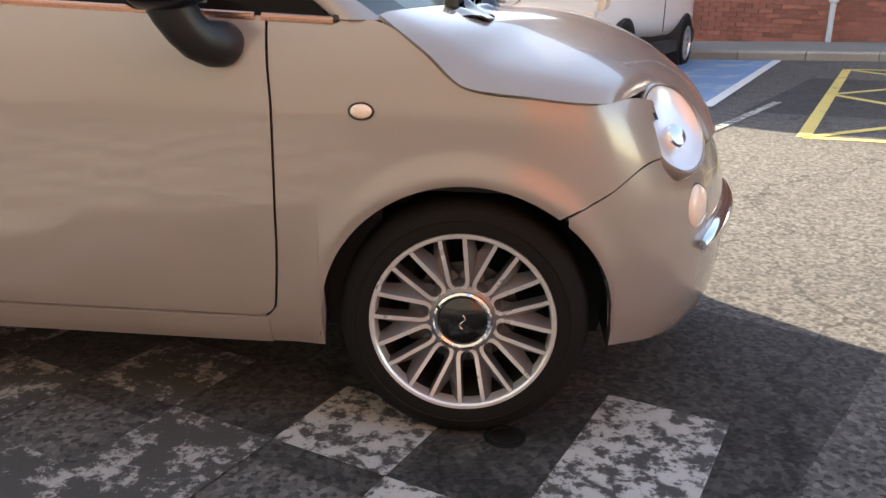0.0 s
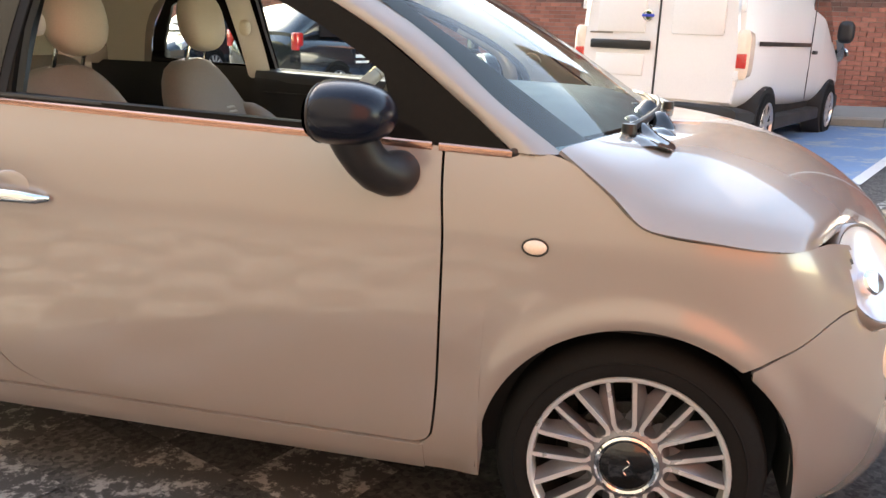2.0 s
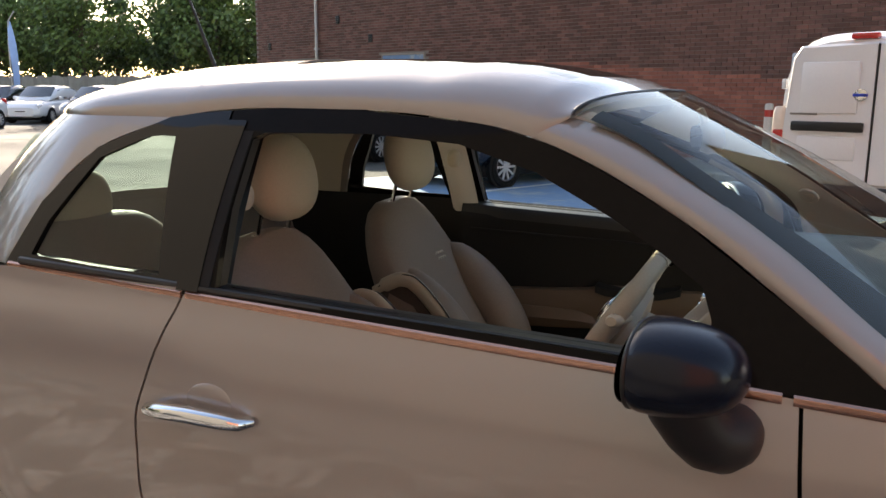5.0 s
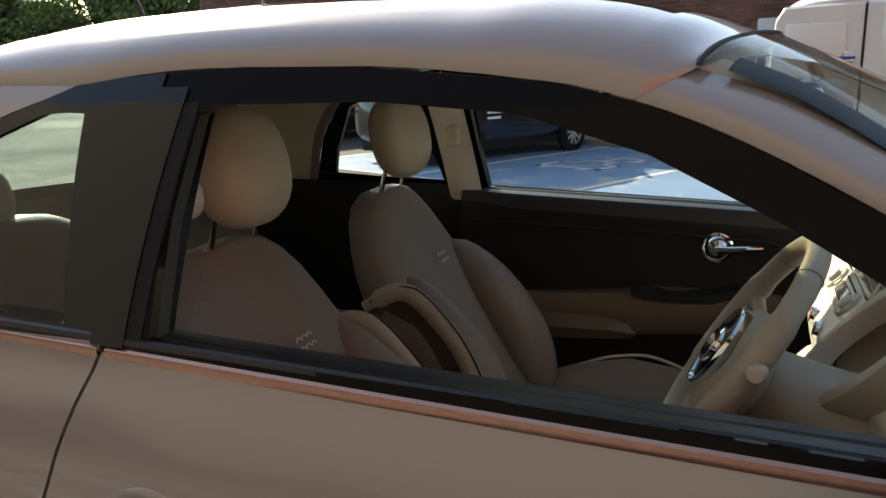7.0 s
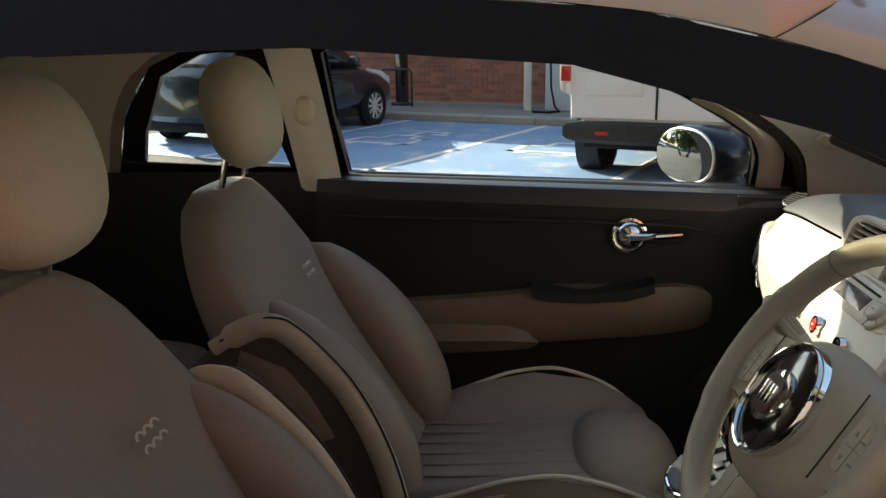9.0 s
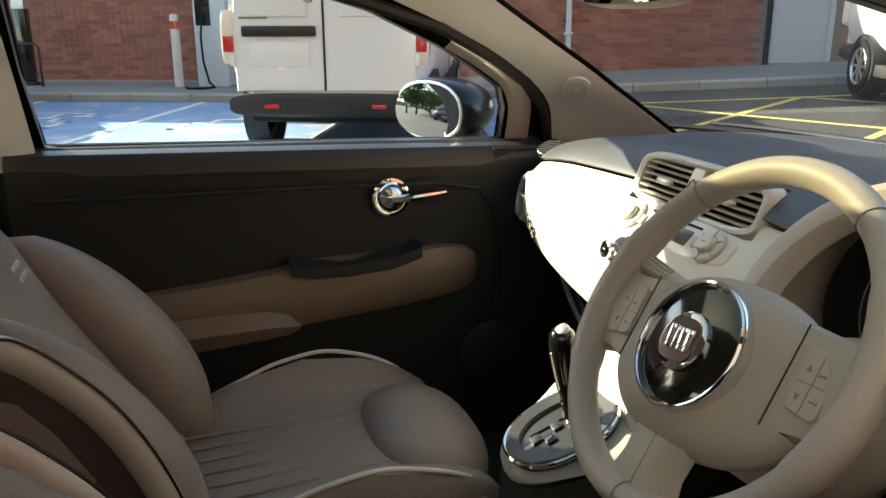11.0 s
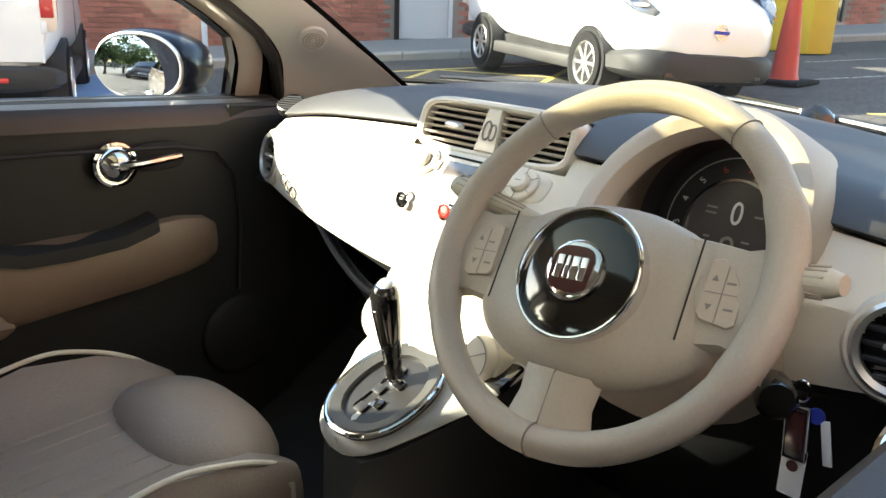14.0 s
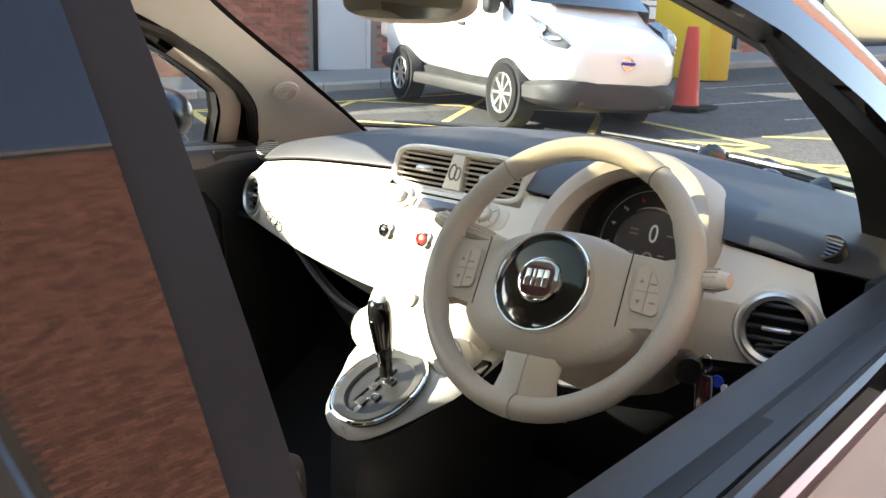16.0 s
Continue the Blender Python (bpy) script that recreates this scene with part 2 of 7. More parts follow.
BRICK_DULL = mat("soot_brown_brick_rows", (0.33, 0.135, 0.092), 0.9, 0, 0.3, 5, 60, bump=0.5, bump_scale=120, island=0.35)
BLOCK = mat("grey_brown_render", (0.135, 0.129, 0.121), 0.9, 0, 0.3, 0.7, 30, bump=0.4, bump_scale=60)
MORTAR_DULL = mat("dark_mortar", (0.10, 0.085, 0.072), 0.95, 0, 0.2, 3, 70, bump=0.3)
MORTAR = mat("grey_mortar", (0.22, 0.19, 0.165), 0.95, 0, 0.15, 3, 70, bump=0.3)
STONE = mat("stone_band", (0.30, 0.26, 0.23), 0.9, 0, 0.15, 2, 60, bump=0.3)
GREY_DOOR = mat("pale_grey_door_paint", (0.50, 0.53, 0.56), 0.5, 0, 0.06, 1.5, 60)
VAN_WHITE = mat("white_van_paint", (0.80, 0.80, 0.80), 0.3, 0, 0.03, 1.0, 60, coat=0.8)
VAN_BLACK = mat("black_van_plastic", (0.02, 0.02, 0.02), 0.6, 0, 0.2, 4, 90)
VAN_GLASS = mat("dark_van_glass", (0.012, 0.014, 0.016), 0.05, 0, 0.2, 2, 30, coat=1.0)
TAIL = mat("red_lamp_lens", (0.55, 0.02, 0.02), 0.12, 0, 0.1, 20, 90, coat=1.0)
ORANGE = mat("orange_beacon_lens", (0.75, 0.20, 0.03), 0.15, 0, 0.1, 20, 90, coat=1.0)
NAVY = mat("dark_navy_car_paint", (0.010, 0.014, 0.022), 0.25, 0.2, 0.1, 2, 300, coat=1.0)
CONE_RED = mat("red_cone_plastic", (0.50, 0.05, 0.03), 0.55, 0, 0.12, 6, 60)
YELLOW = mat("yellow_painted_steel", (0.62, 0.42, 0.03), 0.5, 0, 0.1, 3, 60)
STEEL = mat("galvanised_steel", (0.42, 0.42, 0.42), 0.45, 0.7, 0.12, 6, 90)
LEAF = mat("leaves", (0.10, 0.15, 0.035), 0.6, 0, 0.3, 1.5, 9, island=0.45)
# darker copy of the leaves: shade put into one tree type's colour
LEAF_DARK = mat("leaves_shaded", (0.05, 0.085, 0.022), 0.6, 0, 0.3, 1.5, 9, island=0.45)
BARK = mat("bark", (0.09, 0.07, 0.05), 0.9, 0, 0.3, 6, 40, bump=0.6, bump_scale=30)
FENCE = mat("weathered_fence_timber", (0.28, 0.25, 0.21), 0.9, 0, 0.2, 3, 40, island=0.15)
FLAG_BLUE = mat("pale_blue_flag_cloth", (0.30, 0.45, 0.75), 0.8, 0, 0.15, 3, 40)

# ---- mesh helpers ----
class Geo:
    """Verts and faces that grow; joined into one mesh by part()."""
    def __init__(self, verts=(), faces=()):
        self.v, self.f = [Vector(p) for p in verts], [tuple(f) for f in faces]

    def add(self, other, m=None):
        k = len(self.v)
        self.v += [m @ p for p in other.v] if m else [p.copy() for p in other.v]
        flip = m is not None and m.determinant() < 0
        self.f += [tuple(i + k for i in (reversed(f) if flip else f)) for f in other.f]
        return self

    def at(self, m):
        return Geo().add(self, m)

    def mirrored(self):
        return self.at(Matrix.Diagonal((1, -1, 1, 1)))


def part(name, geo, material, parent=None, label="", smooth=35.0):
    me = bpy.data.meshes.new(name)
    me.from_pydata([tuple(p) for p in geo.v], [], geo.f)
    me.validate()
    if smooth:
        me.polygons.foreach_set("use_smooth", [True] * len(me.polygons))
        me.set_sharp_from_angle(angle=radians(smooth))
    me.materials.append(material)
    ob = new(name, me)
    ob.parent = parent
    if label:
        ob["label"] = label
    return ob


def thing(name, label, category, m=None, group="", kind=""):
    ob = new(name)
    ob.empty_display_size = 0.1
    if m is not None:
        ob.matrix_world = m
    return tagged(ob, label, category, group, kind)


def spl(x, pts):
    """A smooth curve through (x, y) pairs."""
    if x <= pts[0][0]:
        return pts[0][1]
    if x >= pts[-1][0]:
        return pts[-1][1]
    n = len(pts)
    k = max(i for i in range(n) if pts[i][0] <= x)
    k = min(k, n - 2)

    def slope(i):
        if i == 0:
            return (pts[1][1] - pts[0][1]) / (pts[1][0] - pts[0][0])
        if i == n - 1:
            return (pts[-1][1] - pts[-2][1]) / (pts[-1][0] - pts[-2][0])
        a = (pts[i][1] - pts[i - 1][1]) / (pts[i][0] - pts[i - 1][0])
        b = (pts[i + 1][1] - pts[i][1]) / (pts[i + 1][0] - pts[i][0])
        return 0 if a * b <= 0 else 2 * a * b / (a + b)
    (x0, y0), (x1, y1) = pts[k], pts[k + 1]
    h = x1 - x0
    t = (x - x0) / h
    return ((2 * t ** 3 - 3 * t * t + 1) * y0 + (t ** 3 - 2 * t * t + t) * h * slope(k)
            + (3 * t * t - 2 * t ** 3) * y1 + (t ** 3 - t * t) * h * slope(k + 1))


def steps(a, b, n):
    return [a + (b - a) * i / n for i in range(n + 1)]


def surf(f, us, vs, th=0.0, wrap=False):
    """A sheet f(u, v) over the lists us, vs; with th, a solid of that thickness behind its normal (du x dv)."""
    P = [[Vector(f(u, v)) for v in vs] for u in us]
    nu, nv = len(us), len(vs)
    g = Geo()
    idx = lambda i, j: (i % nu) * nv + j
    g.v = [p for row in P for p in row]
    last = nu if wrap else nu - 1
    for i in range(last):
        for j in range(nv - 1):
            g.f.append((idx(i, j), idx(i + 1, j), idx(i + 1, j + 1), idx(i, j + 1)))
    if th:
        k = len(g.v)
        back = []
        for i in range(nu):
            for j in range(nv):
                a = P[min(i + 1, nu - 1)][j] - P[max(i - 1, 0)][j]
                b = P[i][min(j + 1, nv - 1)] - P[i][max(j - 1, 0)]
                n = a.cross(b)
                n = n.normalized() if n.length > 1e-9 else Vector((0, 0, 0))
                back.append(P[i][j] - n * th)
        g.v += back
        for f4 in list(g.f):
            g.f.append(tuple(i + k for i in reversed(f4)))
        for i in range(nu - 1):
            g.f.append((idx(i, 0) + k, idx(i + 1, 0) + k, idx(i + 1, 0), idx(i, 0)))
            g.f.append((idx(i, nv - 1), idx(i + 1, nv - 1), idx(i + 1, nv - 1) + k, idx(i, nv - 1) + k))
        for j in range(nv - 1):
            g.f.append((idx(0, j), idx(0, j + 1), idx(0, j + 1) + k, idx(0, j) + k))
            g.f.append((idx(nu - 1, j) + k, idx(nu - 1, j + 1) + k, idx(nu - 1, j + 1), idx(nu - 1, j)))
    return g


def loft(loops, caps=True, closed=True):
    """Skin through rings of equal count."""
    g = Geo()
    n = len(loops[0])
    for lp in loops:
        g.v += [Vector(p) for p in lp]
    for i in range(len(loops) - 1):
        for j in range(n if closed else n - 1):
            a, b = i * n + j, i * n + (j + 1) % n
            g.f.append((a, b, b + n, a + n))
    if caps:
        g.f.append(tuple(reversed(range(n))))
        g.f.append(tuple(range(len(g.v) - n, len(g.v))))
    return g


def tube(pts, r, n=10, closed=False, squash=1.0):
    """A round bar along pts; r is a number or one for each point."""
    pts = [Vector(p) for p in pts]
    m = len(pts)
    rr = r if isinstance(r, (list, tuple)) else [r] * m
    loops, up = [], None
    for i, p in enumerate(pts):
        a = pts[(i - 1) % m] if closed or i else p
        b = pts[(i + 1) % m] if closed or i < m - 1 else p
        d = (b - a).normalized()
        if up is None:
            up = Vector((0, 0, 1)) if abs(d.z) < 0.9 else Vector((1, 0, 0))
        s = d.cross(up).normalized()
        up = s.cross(d).normalized()
        loops.append([p + (s * math.cos(t) + up * math.sin(t) * squash) * rr[i] for t in [2 * math.pi * k / n for k in range(n)]])
    if closed:
        loops.append(loops[0])
        return loft(loops, caps=False)
    return loft(loops)


def lathe(profile, n=32, m=None, caps=True):
    """Turn (radius, height) pairs about local z."""
    loops = [[(max(r, 1e-4) * math.cos(2 * math.pi * k / n), max(r, 1e-4) * math.sin(2 * math.pi * k / n), h) for k in range(n)] for r, h in profile]
    g = loft(loops, caps)
    return g.at(m) if m else g


def box(x0, x1, y0, y1, z0, z1, bev=0.0, seg=2):
    bm = bmesh.new()
    bmesh.ops.create_cube(bm, size=1)
    for v in bm.verts:
        v.co = Vector(((x0 + x1) / 2 + v.co.x * (x1 - x0), (y0 + y1) / 2 + v.co.y * (y1 - y0), (z0 + z1) / 2 + v.co.z * (z1 - z0)))
    if bev:
        bmesh.ops.bevel(bm, geom=bm.edges[:], offset=bev, segments=seg, affect="EDGES", profile=0.5)
    bm.verts.ensure_lookup_table()
    g = Geo([v.co for v in bm.verts], [[v.index for v in f.verts] for f in bm.faces])
    bm.free()
    return g


def prism(poly, h0, h1, m=None, bev=0.0):
    """A polygon in local x, y, raised from h0 to h1, with its top edge chamfered."""
    area = sum(a[0] * b[1] - b[0] * a[1] for a, b in zip(poly, poly[1:] + poly[:1]))
    if area < 0:
        poly = poly[::-1]
    cx, cy = sum(p[0] for p in poly) / len(poly), sum(p[1] for p in poly) / len(poly)
    loops = [[(x, y, h0) for x, y in poly], [(x, y, h1 - bev) for x, y in poly]]
    if bev:
        ext = max(max(abs(x - cx), abs(y - cy)) for x, y in poly)
        k = 1 - bev / ext
        loops.append([(cx + (x - cx) * k, cy + (y - cy) * k, h1) for x, y in poly])
    g = loft(loops)
    return g.at(m) if m else g


def oval(rx, ry, n=32, p=2.0, cx=0.0, cy=0.0):
    """Points of a superellipse."""
    out = []
    for k in range(n):
        t = 2 * math.pi * k / n
        c, s = math.cos(t), math.sin(t)
        out.append((cx + rx * math.copysign(abs(c) ** (2 / p), c), cy + ry * math.copysign(abs(s) ** (2 / p), s)))
    return out


def pillow(rx, ry, rz, p=2.6, q=2.4, n=28, m=14):
    """A rounded cushion about the origin."""
    loops = []
    for i in range(m + 1):
        a = -math.pi / 2 + math.pi * i / m
        c, s = max(math.cos(a), 1e-3), math.sin(a)
        z = rz * math.copysign(abs(s) ** (2 / q), s)
        k = c ** (2 / q)
        loops.append([(x, y, z) for x, y in oval(rx * k, ry * k, n, p)])
    return loft(loops)


def facing(p, normal, up=(0, 0, 1)):
    """A pose at p whose local z is normal and whose local y leans towards up."""
    z = Vector(normal).normalized()
    x = Vector(up).cross(z).normalized()
    y = z.cross(x)
    m = Matrix((x, y, z)).transposed().to_4x4()
    m.translation = p
    return m


def words(name, text, size, material, parent, m, deep=0.0006, label=""):
    """Built-in font lettering as a mesh, in local x, y of m."""
    cu = bpy.data.curves.new(name, "FONT")
    cu.body, cu.size, cu.extrude, cu.align_x, cu.align_y = text, size, deep, "CENTER", "CENTER"
    tmp = bpy.data.objects.new(name, cu)
    scene.collection.objects.link(tmp)
    me = bpy.data.meshes.new_from_object(tmp.evaluated_get(bpy.context.evaluated_depsgraph_get()))
    bpy.data.objects.remove(tmp)
    me.transform(m)
    me.materials.clear()
    me.materials.append(material)
    me.name = name
    ob = new(name, me)
    ob.parent = parent
    if label:
        ob["label"] = label
    return ob

# ---- the car park: u runs along the brick building, v towards it ----
TURN_E = -23.0
E = pose(0, 0, 0, 0, 0, TURN_E)


def rise(x):
    """The tarmac climbs gently past the car's nose."""
    t = max(0.0, min(24.0, x - 0.9))
    return 0.047 * (t if t > 1 else t * t / 2 + 0 * t) - (0.0235 if t > 1 else 0)


def ground_z(p):
    return rise(p[0])


def uv(u, v, h=0.0):
    p = E @ Vector((u, v, 0))
    return Vector((p.x, p.y, rise(p.x) + h))


def sheet(quads, h, n=1):
    """Thin slabs lying on the ground: each quad is four (u, v) corners."""
    g = Geo()
    for q in quads:
        k = len(g.v)
        m = max(1, n)
        pts = []
        for i in range(m + 1):
            for j in range(m + 1):
                s, t = i / m, j / m
                u = (q[0][0] * (1 - s) + q[1][0] * s) * (1 - t) + (q[3][0] * (1 - s) + q[2][0] * s) * t
                v = (q[0][1] * (1 - s) + q[1][1] * s) * (1 - t) + (q[3][1] * (1 - s) + q[2][1] * s) * t
                pts.append(uv(u, v, h))
        g.v += pts
        for i in range(m):
            for j in range(m):
                a = k + i * (m + 1) + j
                g.f.append((a, a + m + 1, a + m + 2, a + 1))
    return g


def stripe(a, b, w):
    a, b = Vector((*a, 0)), Vector((*b, 0))
    n = (b - a).normalized().cross(Vector((0, 0, 1))) * w / 2
    return [tuple((a + n).xy), tuple((b + n).xy), tuple((b - n).xy), tuple((a - n).xy)]


gx = [-600, -200, -80, -40, -20, -10, -5, -2, 0, 0.5, 0.9, 1.15, 1.4, 1.65, 1.9, 2.5, 4, 8, 12, 16, 20, 24.9, 40, 100, 300, 600]
gy = [-600, -200, -80, -30, -12, -6, -3, 0, 3, 6, 9, 12, 16, 25, 40, 80, 200, 600]
ground = part("ground", surf(lambda x, y: (x, y, rise(x)), gx, gy), ASPHALT, None, smooth=60)
tagged(ground, "worn grey tarmac of a car park", "ground", kind="structure")

# worn chequers on the driver's side
C = 0.31
checks, faint = [], []
for i in range(-16, 4):
    for j in range(-15, 3):
        u, v = -0.065 + i * C, -0.955 + j * C
        if ((i + j) % 2 == 0 and j <= 0 and i < 3) or (i, j) in ((2, 1), (-1, -2)):
            q = [(u, v), (u + C, v), (u + C, v + C), (u, v + C)]
            (checks if i > -1 and j > -2 else checks if j < -3 or ((i * 7 + j * 3) % 3 == 0 and (i, j) != (-3, -1)) else faint).append(q)
chk = part("chequer_marking", sheet(checks, 0.004), MARK_WHITE, None)
tagged(chk, "worn white painted chequers on tarmac", "road marking", kind="structure")
chk2 = part("chequer_marking", sheet(faint, 0.004), MARK_FAINT, None)
tagged(chk2, "faded white painted chequers on tarmac", "road marking", kind="structure")

# blue charging bays with white lines and pictograms
BAY_W, BAY_V0, BAY_V1 = 2.45, 5.6, 10.45
bay_u = [-10.15 + BAY_W * i for i in range(5)]
blue = part("bay_paint", sheet([[(bay_u[0], BAY_V0), (bay_u[-1], BAY_V0), (bay_u[-1], BAY_V1), (bay_u[0], BAY_V1)]], 0.004, 24), BAY_BLUE, None)
tagged(blue, "worn blue paint of electric charging bays", "road marking", kind="structure")
lines = part("bay_line", sheet([stripe((u, BAY_V0 - 0.1), (u, BAY_V1), 0.11) for u in bay_u] + [stripe((bay_u[0], BAY_V0), (bay_u[-1], BAY_V0), 0.10)], 0.008, 6), BAY_WHITE, None)
tagged(lines, "white painted bay lines", "road marking", kind="structure")
for u in (bay_u[1] + 0.62, bay_u[2] + 0.62):
    # a plain car outline with a plug lead
    q = lambda a, b, c, d: [(u + a, 7.55 + c), (u + b, 7.55 + c), (u + b, 7.55 + d), (u + a, 7.55 + d)]
    sym = [q(0, 1.05, 0.0, 0.10), q(0, 0.10, 0.0, 0.62), q(0.95, 1.05, 0.0, 0.62), q(0.0, 0.35, 0.52, 0.62), q(0.70, 1.05, 0.52, 0.62),
           q(0.28, 0.36, 0.55, 0.95), q(0.70, 0.78, 0.55, 0.95), q(0.28, 0.78, 0.88, 0.98), q(0.15, 0.30, -0.14, 0.02), q(0.76, 0.92, -0.14, 0.02),
           q(0.50, 0.57, 0.98, 1.45), q(0.50, 0.95, 1.40, 1.48), q(0.88, 0.95, 1.20, 1.46), q(0.80, 1.05, 1.08, 1.22), q(0.1, 0.95, 0.1, 0.5)]
    s = part("bay_symbol", sheet(sym[:-1], 0.009, 1), BAY_WHITE, None)
    tagged(s, "white painted charging car symbol in a blue bay", "road marking", kind="structure")

# yellow hatched box and bay lines ahead of the car
U0, U1, V0, V1 = 0.6, 5.0, 4.15, 9.3
um, vm = (U0 + U1) / 2, (V0 + V1) / 2
ybox = [stripe((U0, V0), (U1, V0), 0.10), stripe((U1, V0), (U1, V1), 0.10), stripe((U1, V1), (U0, V1), 0.10), stripe((U0, V1), (U0, V0), 0.10),
        stripe((U0, V0), (U1, V1), 0.09), stripe((U0, V1), (U1, V0), 0.09), stripe((U0, vm), (um, V1), 0.09), stripe((um, V1), (U1, vm), 0.09),
        stripe((U1, vm), (um, V0), 0.09), stripe((um, V0), (U0, vm), 0.09)]
ybox += [stripe((3.0, 3.1), (12.0, 3.1), 0.10), stripe((3.2, 4.6), (6.0, 2.2), 0.09), stripe((5.4, 4.6), (8.6, 1.9), 0.09), stripe((4.0, 2.3), (7.5, 4.7), 0.09),
         stripe((7.2, 4.4), (7.2, 0.6), 0.11), stripe((10.2, 6.6), (10.2, 1.0), 0.11), stripe((4.6, 2.2), (4.6, 4.6), 0.10)]
yb = part("yellow_marking", sheet(ybox, 0.005, 10), MARK_YELLOW, None)
tagged(yb, "worn yellow painted hatched box", "road marking", kind="structure")
wl = part("white_marking", sheet([stripe((6.5, 5.3), (14, 4.6), 0.09), stripe((6.5, 6.7), (15, 6.2), 0.09), stripe((8, 8.2), (16, 8.0), 0.09), stripe((-0.2, 3.2), (0.2, 6.0), 0.08)], 0.006, 8), MARK_WHITE, None)
tagged(wl, "white painted bay lines", "road marking", kind="structure")
patch = part("tarmac_patch", sheet([[(0.0, 5.3), (4.6, 5.0), (5.6, 7.6), (0.3, 8.2)]], 0.003, 6), asphalt("dark_tarmac", (0.032, 0.032, 0.032)), None)
tagged(patch, "darker patch of newer tarmac", "ground", kind="structure")
# oil-dark tarmac sheet; the shade under the car is put into its colour
under_car = part("tarmac_patch", sheet([[(-3.4, -1.0), (0.95, -1.05), (1.2, 0.35), (-3.3, 0.9)]], 0.002, 8), asphalt("oily_dark_tarmac", (0.034, 0.033, 0.031)), None)
tagged(under_car, "oil-darkened tarmac under the parked car", "ground", kind="structure")
drain = thing("drain_cover", "small round iron cover in the tarmac", "drain", Matrix.Translation((0.11, -0.775, 0.0)))
part("frame", lathe([(0.052, 0.0), (0.050, 0.006), (0.040, 0.006), (0.038, 0.002)], 28), RUBBER, drain)
part("lid", lathe([(0.038, 0.0), (0.037, 0.004), (0.001, 0.005)], 24), DISC, drain)

# kerb, pavement and the brick building
KV, WV = 10.55, 12.65
pav = part("pavement", surf(lambda u, v: uv(u, v, 0.12), steps(-60, 60, 60), [KV + 0.125, 11.2, 12.0, WV + 0.1]), PAVE, None, smooth=60)
tagged(pav, "grey tarmac pavement along the building", "pavement", kind="structure")
kerb_run = thing("kerb", "concrete kerb stones along the pavement", "kerb", kind="structure")
for i in range(-16, 26):
    u = i * 0.915
    a, b = uv(u + 0.006, KV), uv(u + 0.909, KV)
    g = Geo()
    for p in (a, b):
        d = (E.to_3x3() @ Vector((0, 1, 0)))
        g.v += [p + d * y + Vector((0, 0, z)) for y, z in ((0, -0.1), (0, 0.095), (0.025, 0.122), (0.125, 0.124), (0.125, -0.1))]
    g.f = [(0, 1, 6, 5), (1, 2, 7, 6), (2, 3, 8, 7), (3, 4, 9, 8), (4, 3, 2, 1, 0), (5, 6, 7, 8, 9)]
    part("kerb_stone", g, KERB, kerb_run, smooth=0)

WALL_H, UL, UR = 4.7, -24.0, 34.0
TALL_U, TALL_H = -3.4, 8.1        # the taller part of the building
wall = part("wall_building", box(UL, UR, WV + 0.012, WV + 0.40, -1.0, WALL_H).at(E), MORTAR, None, smooth=0)
tagged(wall, "long red brick building wall", "wall", kind="structure")
# openings are set as proud units: door, blind windows
CB, BL = 0.0755, 0.2255         # course height and brick length with joints
rng = random.Random(4)
door_u0, door_u1 = 3.28, 4.26


def blocked(u0, u1, z):
    if u1 > door_u0 - 0.06 and u0 < door_u1 + 0.06 and z < 2.75:
        return True
    for a, b, c, d in WINDOWS:
        if u1 > a and u0 < b and c - 0.02 < z < d + 0.02:
            return True
    return False


WINDOWS = [(-22.3, -20.65, 1.75, 2.33), (-17.55, -15.8, 1.75, 2.40), (11.5, 13.0, 0.9, 2.4), (15.5, 18.5, 0.1, 2.9)]
brick_mesh = bpy.data.meshes.new("brick")
bg = box(0, BL - 0.010, -0.012, 0.02, 0, CB - 0.010)
brick_mesh.from_pydata([tuple(p) for p in bg.v], [], bg.f)
brick_mesh.materials.append(BRICK)
rest, duller, singles = Geo(), Geo(), []
for row in range(0, int(WALL_H / CB)):
    z = 0.10 + row * CB
    if z > 7.5:
        break
    off = (row % 2) * BL / 2
    u = UL + 0.01 + off
    while u < 14.0:
        if not blocked(u, u + BL, z):
            zb = z
            if -4.6 < u < -0.9 and z < 1.55 and len(singles) < 300:
                singles.append((u, zb))
            else:
                # bricks above about 1.85 m take the darker brown colour
                g = duller if z > 1.85 + 0.25 * math.sin(u * 0.35) else rest
                k = len(g.v)
                j = rng.uniform(-0.003, 0.003)
                g.v += [Vector((u, WV + j, zb)), Vector((u + BL - 0.010, WV + j, zb)), Vector((u + BL - 0.010, WV + j, zb + CB - 0.010)), Vector((u, WV + j, zb + CB - 0.010)),
                           Vector((u, WV + 0.014, zb)), Vector((u + BL - 0.010, WV + 0.014, zb)), Vector((u + BL - 0.010, WV + 0.014, zb + CB - 0.010)), Vector((u, WV + 0.014, zb + CB - 0.010))]
                g.f += [(k, k + 1, k + 2, k + 3), (k + 3, k + 2, k + 6, k + 7), (k + 1, k + 5, k + 6, k + 2), (k, k + 3, k + 7, k + 4)]
        u += BL
rows = part("brick_rows", rest.at(E), BRICK_REST, wall, smooth=0)
rows["kind"] = "stuff"
rows = part("brick_rows", duller.at(E), BRICK_UPPER, wall, "sooty brown upper brickwork", smooth=0)
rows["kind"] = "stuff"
plinth = part("plinth", box(UL, UR, WV - 0.03, WV + 0.05, -0.6, 0.16).at(E), STONE, wall, smooth=0)
part("parapet", box(UL, TALL_U, WV - 0.06, WV + 0.46, WALL_H, WALL_H + 0.18, 0.02).at(E), STONE, wall, smooth=0)
